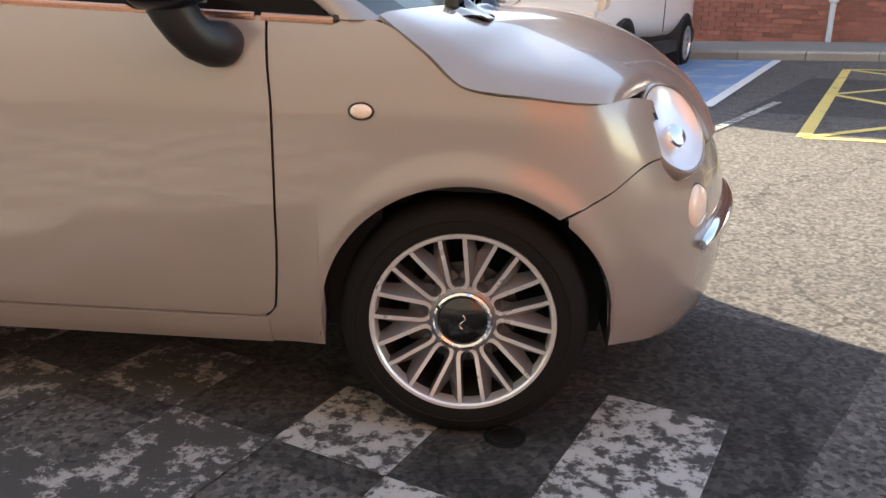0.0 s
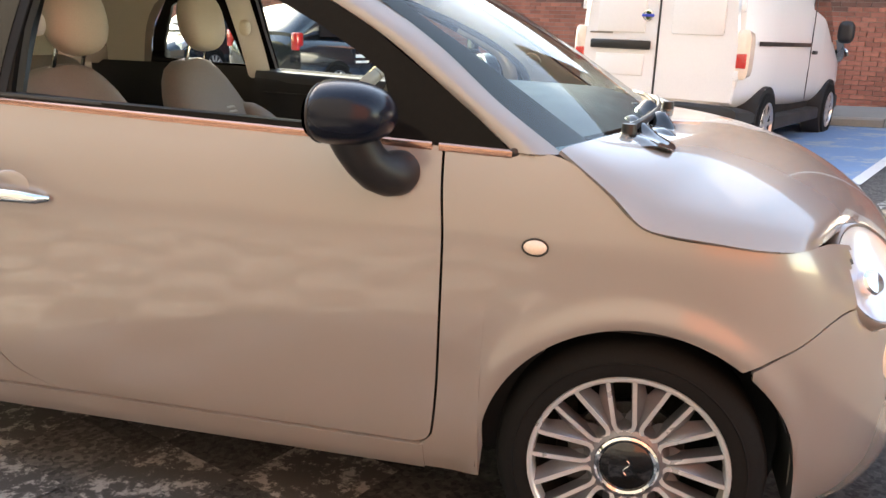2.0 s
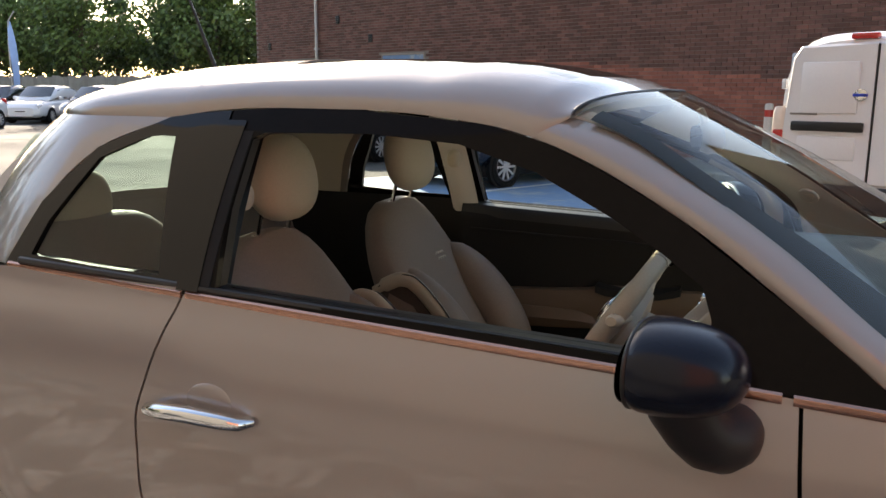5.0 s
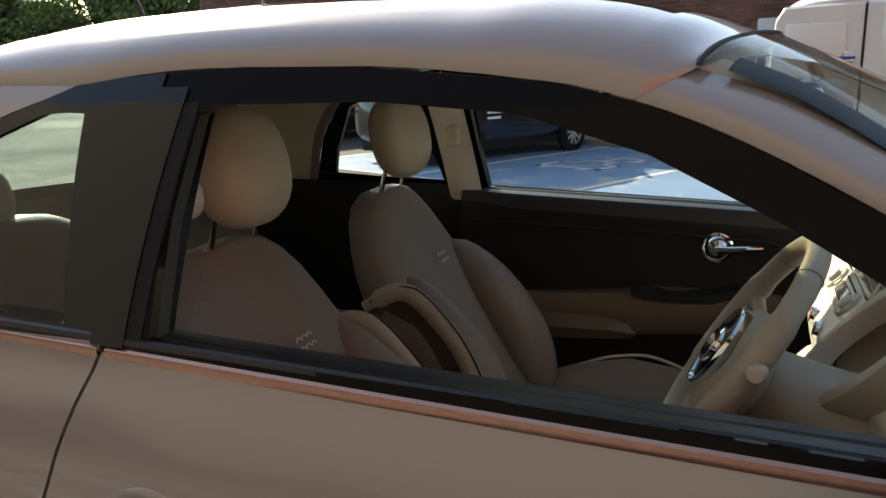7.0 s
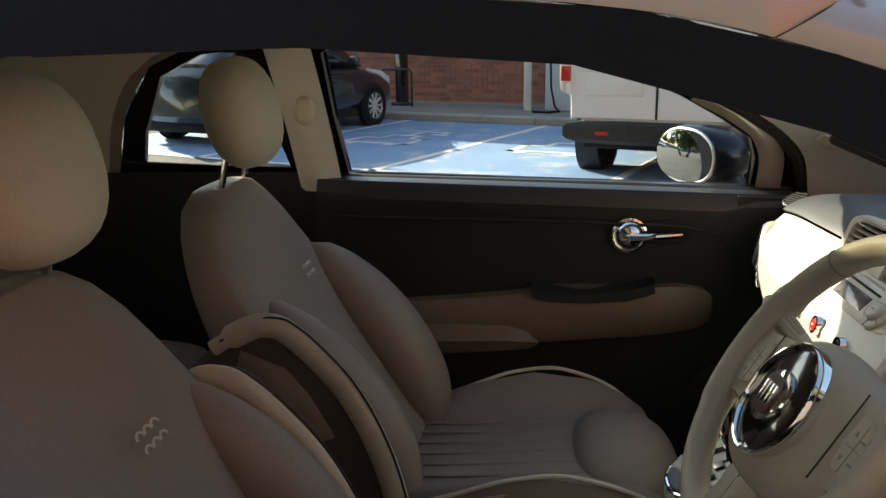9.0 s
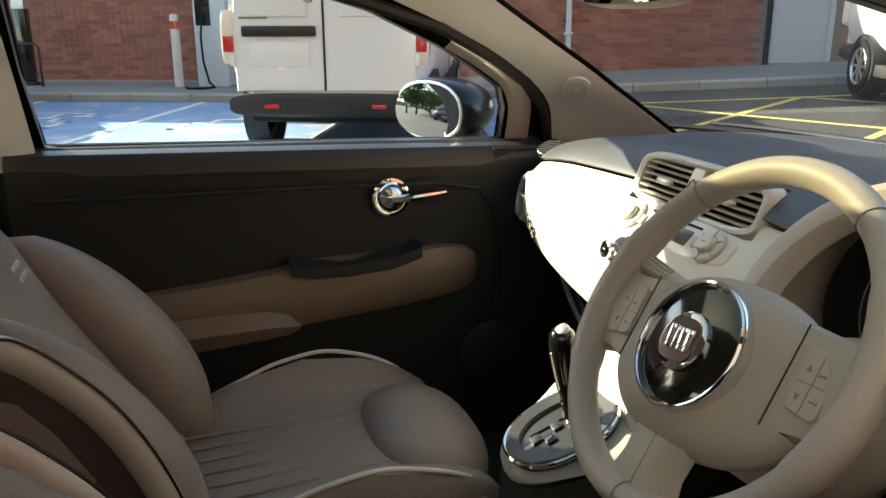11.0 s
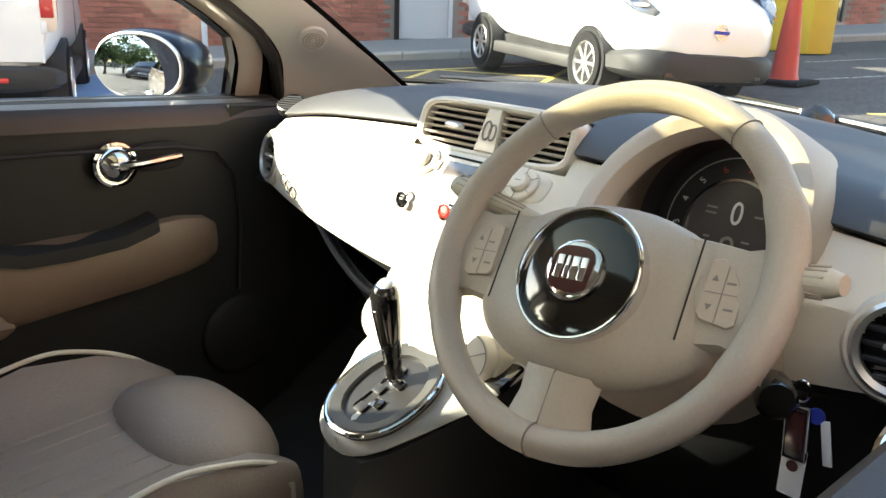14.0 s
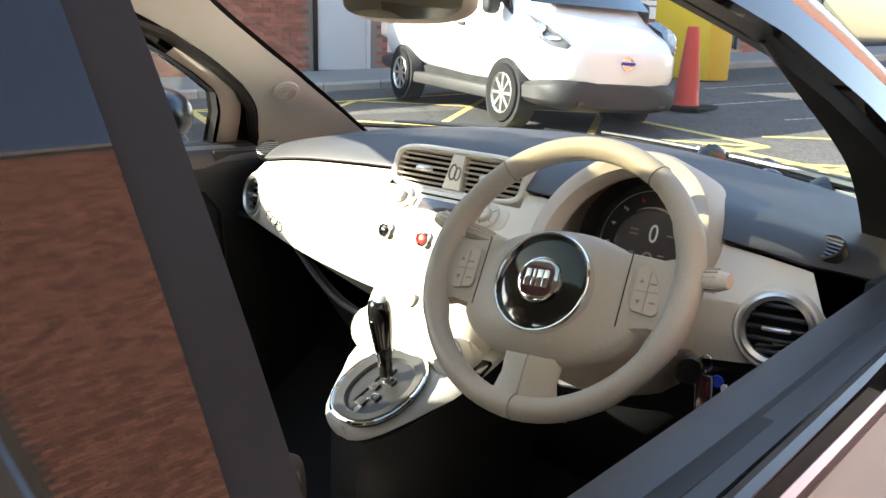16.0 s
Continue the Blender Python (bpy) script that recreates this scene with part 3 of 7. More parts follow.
upper = part("wall_upper", box(TALL_U, UR, WV + 0.012, WV + 0.40, WALL_H, TALL_H).at(E), MORTAR, None, smooth=0)
tagged(upper, "taller upper storey of sooty brick", "wall", kind="structure")
high = Geo()
for row in range(int((TALL_H - WALL_H) / CB)):
    z = WALL_H + 0.03 + row * CB
    for i in range(int((16.0 - TALL_U) / BL)):
        u = TALL_U + 0.01 + (i + 0.5 * (row % 2)) * BL
        k = len(high.v)
        high.v += [Vector((u, WV, z)), Vector((u + BL - 0.010, WV, z)), Vector((u + BL - 0.010, WV, z + CB - 0.010)), Vector((u, WV, z + CB - 0.010))]
        high.f.append((k, k + 1, k + 2, k + 3))
rows = part("brick_rows", high.at(E), BRICK_UPPER, upper, "sooty brown upper brickwork", smooth=0)
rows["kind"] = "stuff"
part("parapet", box(TALL_U, UR, WV - 0.06, WV + 0.46, TALL_H, TALL_H + 0.18, 0.02).at(E), STONE, upper, smooth=0)
tagged(part("wall_end", box(TALL_U, TALL_U + 0.4, WV + 0.41, WV + 8, WALL_H - 0.1, TALL_H).at(E), BRICK_REST, None, smooth=0), "red brick building wall", "wall", kind="structure")
# end and rear of the building
for n, g in (("wall_end", box(UL, UL + 0.4, WV + 0.41, WV + 14, -1, WALL_H)), ("wall_end", box(UR - 0.4, UR, WV + 0.41, WV + 14, -1, WALL_H)), ("wall_rear", box(UL, UR, WV + 14.01, WV + 14.4, -1, WALL_H))):
    tagged(part(n, g.at(E), BRICK_REST, None, smooth=0), "red brick building wall", "wall", kind="structure")
tagged(part("roof_building", box(UL + 0.4, UR - 0.4, WV + 0.41, WV + 14, WALL_H - 0.5, WALL_H - 0.2).at(E), STONE, None, smooth=0), "flat grey roof", "roof", kind="structure")
# pale grey door
gr = rise(uv(door_u0, WV).x)
dr = thing("door_1", "pale grey painted steel service door in brick", "door", kind="structure")
part("door_leaf", box(door_u0 + 0.05, door_u1 - 0.05, WV - 0.015, WV + 0.03, gr + 0.14, 2.68 + gr * 0.3, 0.006).at(E), GREY_DOOR, dr)
part("door_frame", box(door_u0 - 0.03, door_u0 + 0.045, WV - 0.04, WV + 0.02, gr + 0.12, 2.74, 0.006).at(E), SATIN_BLACK, dr)
part("door_frame", box(door_u1 - 0.045, door_u1 + 0.03, WV - 0.04, WV + 0.02, gr + 0.12, 2.74, 0.006).at(E), GREY_DOOR, dr)
part("door_head", box(door_u0 - 0.03, door_u1 + 0.03, WV - 0.04, WV + 0.02, 2.70, 2.78, 0.006).at(E), GREY_DOOR, dr)
for i, (a, b, c, d) in enumerate(WINDOWS):
    w = thing("window_%d" % (i + 1), "dark window with a stone sill in the brick wall", "window", kind="structure")
    part("window_pane", box(a + 0.04, b - 0.04, WV + 0.005, WV + 0.012, c + 0.04, d - 0.04).at(E), VAN_GLASS if i != 1 else BAY_BLUE, w)
    for q in ((a, a + 0.05, c, d), (b - 0.05, b, c, d), (a, b, d - 0.05, d)):
        part("window_frame", box(q[0], q[1], WV - 0.012, WV + 0.02, q[2], q[3], 0.004).at(E), SATIN_BLACK if i != 1 else STONE, w)
    part("window_sill", box(a - 0.05, b + 0.05, WV - 0.06, WV + 0.02, c - 0.06, c, 0.01).at(E), STONE, w)
# rainwater pipes
for u, col in ((-20.5, STEEL), (0.12, GREY_DOOR), (8.75, GREY_DOOR)):
    z0 = rise(uv(u, WV).x) + 0.12
    pipe = thing("downpipe", "painted rainwater downpipe on brackets", "pipe")
    part("pipe", tube([E @ Vector((u, WV - 0.075, z)) for z in (z0, 3, 6, 9)], 0.045, 12), col, pipe)
    for z in (0.9, 2.6, 4.6, 6.6):
        part("bracket", box(u - 0.07, u + 0.07, WV - 0.13, WV, z, z + 0.04, 0.006).at(E), col, pipe)
# dark panel with pale notice boards near the corner
nb = thing("notice_board", "white notice board on the brick wall", "sign")
part("board", box(10.1, 10.9, WV - 0.035, WV - 0.004, 1.5, 2.3, 0.004).at(E), WHITE_INK, nb)
for i in range(4):
    part("text_bar", box(10.18, 10.75 - 0.1 * (i % 2), WV - 0.040, WV - 0.034, 2.12 - i * 0.13, 2.16 - i * 0.13).at(E), GREY_INK, nb)
for u, z in ((-18.1, 2.72), (-23.25, 2.66), (-19.6, 3.3)):
    vent_b = thing("wall_vent", "small black wall vent on the brick building", "vent", group="wall vents")
    part("vent_box", box(u, u + 0.16, WV - 0.03, WV, z, z + 0.22, 0.008).at(E), SATIN_BLACK, vent_b)
    for k in range(4):
        part("slat", box(u + 0.015, u + 0.145, WV - 0.036, WV - 0.029, z + 0.025 + k * 0.05, z + 0.05 + k * 0.05).at(E), RUBBER, vent_b)


# charge points and bollard on the pavement
def put(u, v, h=0.0, turn=0.0):
    p = uv(u, v, h)
    return Matrix.Translation(p) @ pose(0, 0, 0, 0, 0, TURN_E + turn)


pedestal = thing("charge_point", "black pedestal charge point with a slanted head", "charger", put(-8.75, 11.95, 0.12))
part("base", box(-0.17, 0.17, -0.13, 0.13, 0, 0.06, 0.01), SATIN_BLACK, pedestal)
part("post", box(-0.10, 0.10, -0.08, 0.08, 0.06, 1.25, 0.02), GLOSS_BLACK, pedestal)
part("head", loft([[(x, y, z) for x, y in ((-0.105, -0.095), (0.105, -0.095), (0.105, 0.095), (-0.105, 0.095))] for z in (1.22, 1.28)] + [[(-0.10, -0.06, 1.40), (0.10, -0.06, 1.40), (0.10, 0.095, 1.46), (-0.10, 0.095, 1.46)]]), SILVER, pedestal, "grey slanted head")
guard = thing("hoop_guard", "black steel hoop barrier", "barrier", put(-8.70, 11.68, 0.12))
part("hoop", tube([(-0.32, 0, 0), (-0.32, 0, 0.62), (-0.27, 0, 0.67), (0.27, 0, 0.67), (0.32, 0, 0.62), (0.32, 0, 0)], 0.022, 10), SATIN_BLACK, guard)
bol = thing("bollard", "pale steel bollard with a red band", "bollard", put(-6.12, 11.75, 0.12))
part("post", lathe([(0.07, 0), (0.07, 1.08), (0.06, 1.12), (0.001, 1.13)], 20), mat("cream_bollard_paint", (0.55, 0.50, 0.43), 0.6, 0, 0.15, 4, 60), bol)
part("band", lathe([(0.072, 0.90), (0.072, 1.02)], 20, caps=False), RED, bol, "red reflective band")
unit = thing("wall_charger", "tall white charging unit with a black panel and cable", "charger", put(-5.55, 11.95, 0.12))
part("cabinet", box(-0.26, 0.26, -0.20, 0.20, 0.0, 1.95, 0.025), GREY_DOOR, unit)
part("panel", box(-0.22, 0.02, -0.206, -0.198, 0.95, 1.75, 0.006), GLOSS_BLACK, unit)
part("socket", lathe([(0.05, 0), (0.05, 0.03), (0.03, 0.05)], 18, facing((-0.10, -0.205, 1.1), (0, -1, 0))), RUBBER, unit)
part("red_dot", lathe([(0.03, 0), (0.03, 0.008), (0.001, 0.01)], 18, facing((-0.10, -0.207, 1.55), (0, -1, 0))), RED, unit)
part("cable", tube([(-0.10, -0.23, 1.08), (-0.12, -0.30, 0.8), (-0.10, -0.32, 0.4), (-0.02, -0.34, 0.08), (0.12, -0.50, 0.02), (0.05, -0.75, 0.02), (-0.25, -0.72, 0.02), (-0.32, -0.55, 0.02)], 0.018, 8), RUBBER, unit, "black charging cable")

# far edge: timber fence, trees, flag, parked cars
fence = thing("fence", "weathered timber fence at the edge of the car park", "fence", kind="structure")
fg = Geo()
for i in range(240):
    x = -60 + i * 0.30
    fg.add(box(x, x + 0.285, 33.0, 33.06, 0, 2.1 + 0.05 * math.sin(i * 1.7)))
b_ = part("fence_board", fg, FENCE, fence, smooth=0)
b_["kind"] = "stuff"
fg = Geo()
for i in range(120):
    y = -4 + i * 0.30
    fg.add(box(-62.06, -62.0, y, y + 0.285, 0, 2.1 + 0.05 * math.sin(i * 1.3)))
b_ = part("fence_board", fg, FENCE, fence, smooth=0)
b_["kind"] = "stuff"


def tree_meshes(seed, height, spread):
    r = random.Random(seed)
    tr, cr = Geo(), Geo()
    top = height * 0.62
    trunk = [Vector((0.12 * math.sin(t * 3 + seed), 0.12 * math.cos(t * 2.2 + seed), t * top)) for t in steps(0, 1, 6)]
    tr.add(tube(trunk, [0.22, 0.19, 0.17, 0.14, 0.11, 0.08, 0.05], 8))
    tips = []
    for k in range(12):
        z = top * r.uniform(0.35, 1.0)
        a = r.uniform(0, 2 * math.pi)
        l = spread * r.uniform(0.45, 1.0) * (1.15 - 0.5 * z / top)
        p0 = Vector((0, 0, z))
        p1 = p0 + Vector((math.cos(a) * l * 0.5, math.sin(a) * l * 0.5, l * 0.35))
        p2 = p0 + Vector((math.cos(a) * l, math.sin(a) * l, l * 0.75))
        tr.add(tube([p0, p1, p2], [0.07, 0.045, 0.015], 6))
        tips += [p1, p2, (p1 + p2) / 2]
    tips += [Vector((r.uniform(-0.5, 0.5), r.uniform(-0.5, 0.5), height * r.uniform(0.7, 0.98))) for _ in range(8)]
    for p in tips:
        for _ in range(78):
            d = Vector((r.gauss(0, 1), r.gauss(0, 1), r.gauss(0, 0.8))).normalized() * r.uniform(0.1, 1.0) ** 0.6 * spread * 0.34
            c = p + d
            n = Vector((r.uniform(-1, 1), r.uniform(-1, 1), r.uniform(-0.2, 1))).normalized()
            a = n.orthogonal().normalized() * r.uniform(0.10, 0.20)
            b = n.cross(a).normalized() * r.uniform(0.06, 0.12)
            k = len(cr.v)
            cr.v += [c - a, c + b, c + a, c - b]
            cr.f.append((k, k + 1, k + 2, k + 3))
    return tr, cr


protos = []
for seed, h, sp in ((1, 9.0, 3.0), (2, 7.5, 2.7), (3, 10.5, 3.2)):
    t = thing("tree", "leafy broadleaf tree behind the fence, backlit by the sun", "tree", group="trees behind the fence")
    a, b = tree_meshes(seed, h, sp)
    part("trunk", a, BARK, t)
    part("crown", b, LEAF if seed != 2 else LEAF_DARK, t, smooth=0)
    protos.append(t)
rt = random.Random(9)
spots = [(-58 + i * 2.3 + rt.uniform(-0.7, 0.7), 36.0 + rt.uniform(-1, 3.5)) for i in range(22)] + [(-65.5 + rt.uniform(-2, 0.5), 0 + i * 3.0) for i in range(10)] + [(-52 + i * 4.0, 42 + rt.uniform(-1, 2)) for i in range(8)]
for i, (x, y) in enumerate(spots):
    m = pose(x, y, 0, 0, 0, rt.uniform(0, 360))
    if i < 3:
        protos[i].matrix_world = m
    else:
        copy_thing(protos[i % 3], m)
for i in range(9):                          # lower trees behind the parked cars, seen in the mirror and rear glass
    copy_thing(protos[i % 3], pose(-15.0 + rt.uniform(-0.8, 0.8), -7.0 + i * 1.5, -0.4, 0, 0, rt.uniform(0, 360)) @ Matrix.Scale(0.62, 4))
flag = thing("feather_flag", "pale blue feather banner on a pole", "flag", Matrix.Translation((-34, 25.5, 0)))
part("pole", tube([(0, 0, 0), (0, 0, 3.4), (0.1, 0, 4.4), (0.5, 0, 4.8)], 0.03, 8), STEEL, flag)
part("cloth", surf(lambda u, v: (0.06 + u * 0.55 * math.sin(math.pi * min(1, 0.15 + v * 0.8)), 0.05 * math.sin(6 * v + 2 * u), 0.8 + 3.6 * v), steps(0, 1, 5), steps(0, 1, 14), 0.004), FLAG_BLUE, flag)


# ---- vehicles around: one maker of plain saloon and hatchback bodies, one of vans ----
def loft_body(stations, n=14):
    """Stations: (x, half-width, z low, z high, shoulder); a closed body."""
    loops = []
    for x, w, zl, zh, sh in stations:
        lp = []
        for k in range(2 * n):
            a = 2 * math.pi * (k + 0.5) / (2 * n)
            c, s = math.cos(a), math.sin(a)
            y = w * math.copysign(abs(c) ** 0.45, c)
            z = (zl + zh) / 2 + (zh - zl) / 2 * math.copysign(abs(s) ** 0.5, s)
            lp.append((x, y * (1 - sh * max(0.0, (z - zl) / max(zh - zl, 1e-3) - 0.5)), z))
        loops.append(lp)
    return loft(loops)


def road_wheel(par, x, y, r, spokes=9, metal=None):
    side = 1 if y < 0 else -1
    m = facing((x, y, r), (0, -side, 0))
    w = group_part_(par, "wheel")
    part("tyre", lathe([(r * 0.66, -0.16), (r * 0.95, -0.15), (r, -0.11), (r, -0.02), (r * 0.94, 0.012), (r * 0.68, 0.012)], 36, m, caps=False), RUBBER, w)
    part("rim", lathe([(r * 0.69, 0.01), (r * 0.66, 0.016), (r * 0.62, 0.0), (r * 0.58, -0.06), (0.02, -0.07)], 36, m, caps=False), metal or ALLOY_GREY, w)
    for k in range(spokes):
        part("spoke", box(0.03, r * 0.62, -0.016, 0.016, -0.02, 0.006, 0.004).at(m @ Matrix.Rotation(2 * math.pi * k / spokes, 4, "Z")), metal or ALLOY, w)
    part("hub", lathe([(0.055, -0.03), (0.05, 0.008), (0.001, 0.012)], 18, m), metal or ALLOY, w)


def group_part_(parent, name):
    ob = new(name)
    ob.empty_display_size = 0.05
    ob.parent = parent
    return ob


VAN_LAMP = mat("clear_van_lamp", (0.17, 0.18, 0.20), 0.1, 0.5, 0.3, 14, 60, coat=1.0)


def van(m, label, beacon=False):
    """A small panel van, nose along local +x, standing on z = 0."""
    v = thing("van", label, "van", m)
    body = [(-2.20, 0.70, 0.50, 1.62, 0.10), (-2.17, 0.80, 0.46, 1.76, 0.10), (-2.05, 0.845, 0.42, 1.83, 0.13), (-1.2, 0.855, 0.40, 1.86, 0.15), (0.2, 0.855, 0.33, 1.86, 0.16), (0.75, 0.85, 0.33, 1.82, 0.18)]
    part("body", loft_body(body, 18), VAN_WHITE, v, "white painted load body")
    # cab and nose: the roof falls into the screen and the short bonnet
    nose = [(0.75, 0.85, 0.33, 1.82, 0.18), (0.95, 0.85, 0.33, 1.74, 0.22), (1.25, 0.845, 0.36, 1.50, 0.20), (1.55, 0.84, 0.40, 1.22, 0.12), (1.80, 0.82, 0.40, 1.09, 0.08), (2.00, 0.775, 0.42, 1.01, 0.06), (2.12, 0.70, 0.45, 0.93, 0.05), (2.20, 0.58, 0.48, 0.85, 0.04), (2.235, 0.42, 0.50, 0.77, 0.03)]
    part("cab", loft_body(nose, 18), VAN_WHITE, v)
    part("front_bumper", loft_body([(1.62, 0.853, 0.24, 0.50, 0), (1.9, 0.845, 0.22, 0.55, 0), (2.10, 0.78, 0.22, 0.56, 0), (2.21, 0.64, 0.24, 0.54, 0), (2.25, 0.47, 0.27, 0.50, 0)], 10), VAN_BLACK, v, "unpainted black front bumper")
    part("rear_bumper", loft_body([(-2.26, 0.70, 0.36, 0.50, 0), (-2.235, 0.82, 0.33, 0.53, 0), (-2.0, 0.86, 0.31, 0.52, 0), (-1.6, 0.862, 0.30, 0.46, 0)], 10), VAN_BLACK, v, "black rear bumper")
    part("skirt", box(-1.45, 1.60, -0.84, 0.84, 0.22, 0.36, 0.03), VAN_BLACK, v)
    # rear doors
    for s in (-1, 1):
        rd = part("rear_door", loft([[(x, s * y, z) for y, z in pts] for x, pts in ((-2.212, [(0.012, 0.55), (0.74, 0.55), (0.755, 1.0), (0.70, 1.60), (0.64, 1.70), (0.012, 1.72)]), (-2.19, [(0.006, 0.54), (0.755, 0.54), (0.77, 1.0), (0.715, 1.62), (0.65, 1.72), (0.006, 1.74)]))]), VAN_WHITE, v, "white rear load door")
        part("door_panel", box(-2.226, -2.20, s * 0.13 if s > 0 else -0.62, 0.62 if s > 0 else -0.13, 1.14, 1.58, 0.012), VAN_WHITE, rd)
        for z in (0.75, 1.35):
            part("hinge", box(-2.235, -2.19, s * 0.77 - 0.02, s * 0.77 + 0.02, z, z + 0.09, 0.008), VAN_WHITE, rd)
        lamp = part("tail_lamp", loft_body([(-2.22, 0.035, 0.80, 1.16, 0), (-2.20, 0.065, 0.76, 1.20, 0), (-2.05, 0.06, 0.78, 1.18, 0)], 8).at(Matrix.Translation((0, s * 0.80, 0))), AMBER, v, "tall clear and red tail lamp")
        part("reverse_lens", box(-2.228, -2.20, s * 0.80 - 0.045, s * 0.80 + 0.045, 0.86, 0.99, 0.01), TAIL, lamp)
        part("bumper_reflector", box(-2.268, -2.24, s * 0.45 - 0.06, s * 0.45 + 0.06, 0.405, 0.44, 0.005), TAIL, v)
    part("door_gap", box(-2.2165, -2.20, -0.006, 0.006, 0.55, 1.72), SATIN_BLACK, v)
    part("handle_bar", box(-2.245, -2.205, 0.06, 0.68, 0.985, 1.07, 0.015), SATIN_BLACK, v, "black grab bar on the rear door")
    part("plate_hollow", box(-2.222, -2.20, 0.12, 0.62, 0.74, 0.94, 0.01), VAN_WHITE, v)
    bd = part("round_badge", lathe([(0.052, 0), (0.052, 0.012), (0.040, 0.014), (0.040, 0.006), (0.001, 0.006)], 28, facing((-2.214, 0.11, 1.30), (-1, 0, 0))), CHROME, v, "round chrome and blue badge")
    part("badge_bar", box(-2.235, -2.216, 0.05, 0.17, 1.288, 1.312, 0.003), BLUE, bd)
    part("script_bar", box(-2.2185, -2.205, 0.46, 0.70, 1.125, 1.142), GREY_INK, v)
    part("script_bar", box(-2.2185, -2.205, -0.62, -0.36, 1.165, 1.18), GREY_INK, v)
    part("high_lamp", box(-2.20, -2.12, 0.02, 0.24, 1.765, 1.815, 0.012), TAIL, v)
    # glass: screen, door windows
    part("windscreen", surf(lambda u, t: (0.80 + 0.80 * t + 0.10 * (1 - u * u) - 0.03, u * (0.70 + 0.06 * t), 1.80 - 0.60 * t + 0.025), steps(-1, 1, 12), steps(0.03, 0.96, 8), 0.01), VAN_GLASS, v, "dark raked windscreen")
    for s in (-1, 1):
        part("side_window", prism([(0.15, 1.12), (1.30, 1.12), (1.22, 1.28), (0.85, 1.60), (0.15, 1.62)], 0, 0.012, Matrix(((1, 0, 0, 0), (0, 0, s, s * 0.80), (0, 1, 0, 0), (0, 0, 0, 1)))), VAN_GLASS, v)
        part("door_line", box(0.075, 0.085, s * 0.853 - 0.004, s * 0.853 + 0.004, 0.50, 1.62), SATIN_BLACK, v)
        part("rail_line", box(-1.9, 0.06, s * 0.858 - 0.006, s * 0.858 + 0.006, 1.06, 1.10, 0.004), SATIN_BLACK, v)
        part("side_handle", box(0.16, 0.32, s * 0.862 - 0.016, s * 0.862 + 0.016, 0.98, 1.02, 0.01), VAN_BLACK, v)
        part("door_mirror", pillow(0.09, 0.09, 0.13, 3, 3).at(Matrix.Translation((1.12, s * 0.98, 1.24))), VAN_BLACK, v)
        lamp_out = [(1.52, 0.835, 1.150), (1.80, 0.800, 1.060), (2.02, 0.700, 0.945), (2.10, 0.610, 0.850), (2.085, 0.640, 0.800), (1.97, 0.755, 0.835), (1.78, 0.825, 0.930), (1.60, 0.845, 1.060)]
        cx_, cy_, cz_ = (sum(p[c] for p in lamp_out) / 8 for c in range(3))
        hl = part("headlamp", loft([[(cx_ + (x - cx_) * k + h, s * (cy_ + (y - cy_) * k + h), cz_ + (z - cz_) * k + h * 0.5) for x, y, z in lamp_out] for k, h in ((1.06, -0.03), (1.04, 0.030), (0.96, 0.042), (0.5, 0.052), (0.01, 0.054))], caps=False), VAN_LAMP, v, "angular clear headlamp")
        part("lamp_bowl", lathe([(0.060, -0.012), (0.058, 0.006), (0.046, 0.010), (0.040, 0.002), (0.001, 0.0)], 22, facing((1.86, s * 0.800, 0.975), (0.60, s * 0.66, 0.40)) @ Matrix.Translation((0, 0, 0.072))), CHROME, hl)
        part("turn_lens", pillow(0.07, 0.018, 0.006, 2.4, 2).at(facing((1.99, s * 0.730, 0.890), (0.70, s * 0.60, 0.35)) @ Matrix.Translation((0, 0, 0.062))), AMBER, hl)
        part("fog_lamp", lathe([(0.06, 0), (0.055, 0.02), (0.001, 0.03)], 20, facing((2.12, s * 0.60, 0.36), (0.9, s * 0.4, 0))), VAN_GLASS, v)
        part("day_lamp", box(2.13, 2.20, s * 0.52 - 0.08, s * 0.52 + 0.08, 0.345, 0.37, 0.008), WHITE_INK, v)
    fb = part("round_badge", lathe([(0.075, 0), (0.075, 0.012), (0.055, 0.014), (0.055, 0.006), (0.001, 0.006)], 28, facing((2.236, 0, 0.72), (1, 0, 0.2))), CHROME, v)
    part("badge_bar", box(2.246, 2.258, -0.085, 0.085, 0.705, 0.735, 0.004), BLUE, fb)
    part("lower_grille", box(2.20, 2.245, -0.55, 0.55, 0.27, 0.33, 0.01), GLOSS_BLACK, v)
    for x in (-1.42, 1.305):
        for s in (-1, 1):
            part("arch_lining", lathe([(0.335, -0.02), (0.362, 0.012), (0.362, -0.20), (0.335, -0.20)], 36, facing((x, s * 0.848, 0.32), (0, s, 0)), caps=False), VAN_BLACK, v)
            part("wheel_well", lathe([(0.001, 0.006), (0.355, 0.006)], 36, facing((x, s * 0.852, 0.32), (0, s, 0)), caps=False), UNDER, v)
            road_wheel(v, x, s * 0.868, 0.315, 8, SILVER)
    part("underbody", box(-2.0, 1.9, -0.70, 0.70, 0.26, 0.45, 0.02), UNDER, v)
    if beacon:
        bc = part("light_bar", box(-2.02, -1.86, -0.55, 0.02, 1.87, 1.99, 0.025), ORANGE, v, "orange beacon light bar")
        part("bar_foot", box(-1.98, -1.90, -0.5, -0.06, 1.83, 1.88, 0.008), SATIN_BLACK, bc)
    return v


# van seen from behind, parked nose to the building
p = uv(-2.42, 5.90)
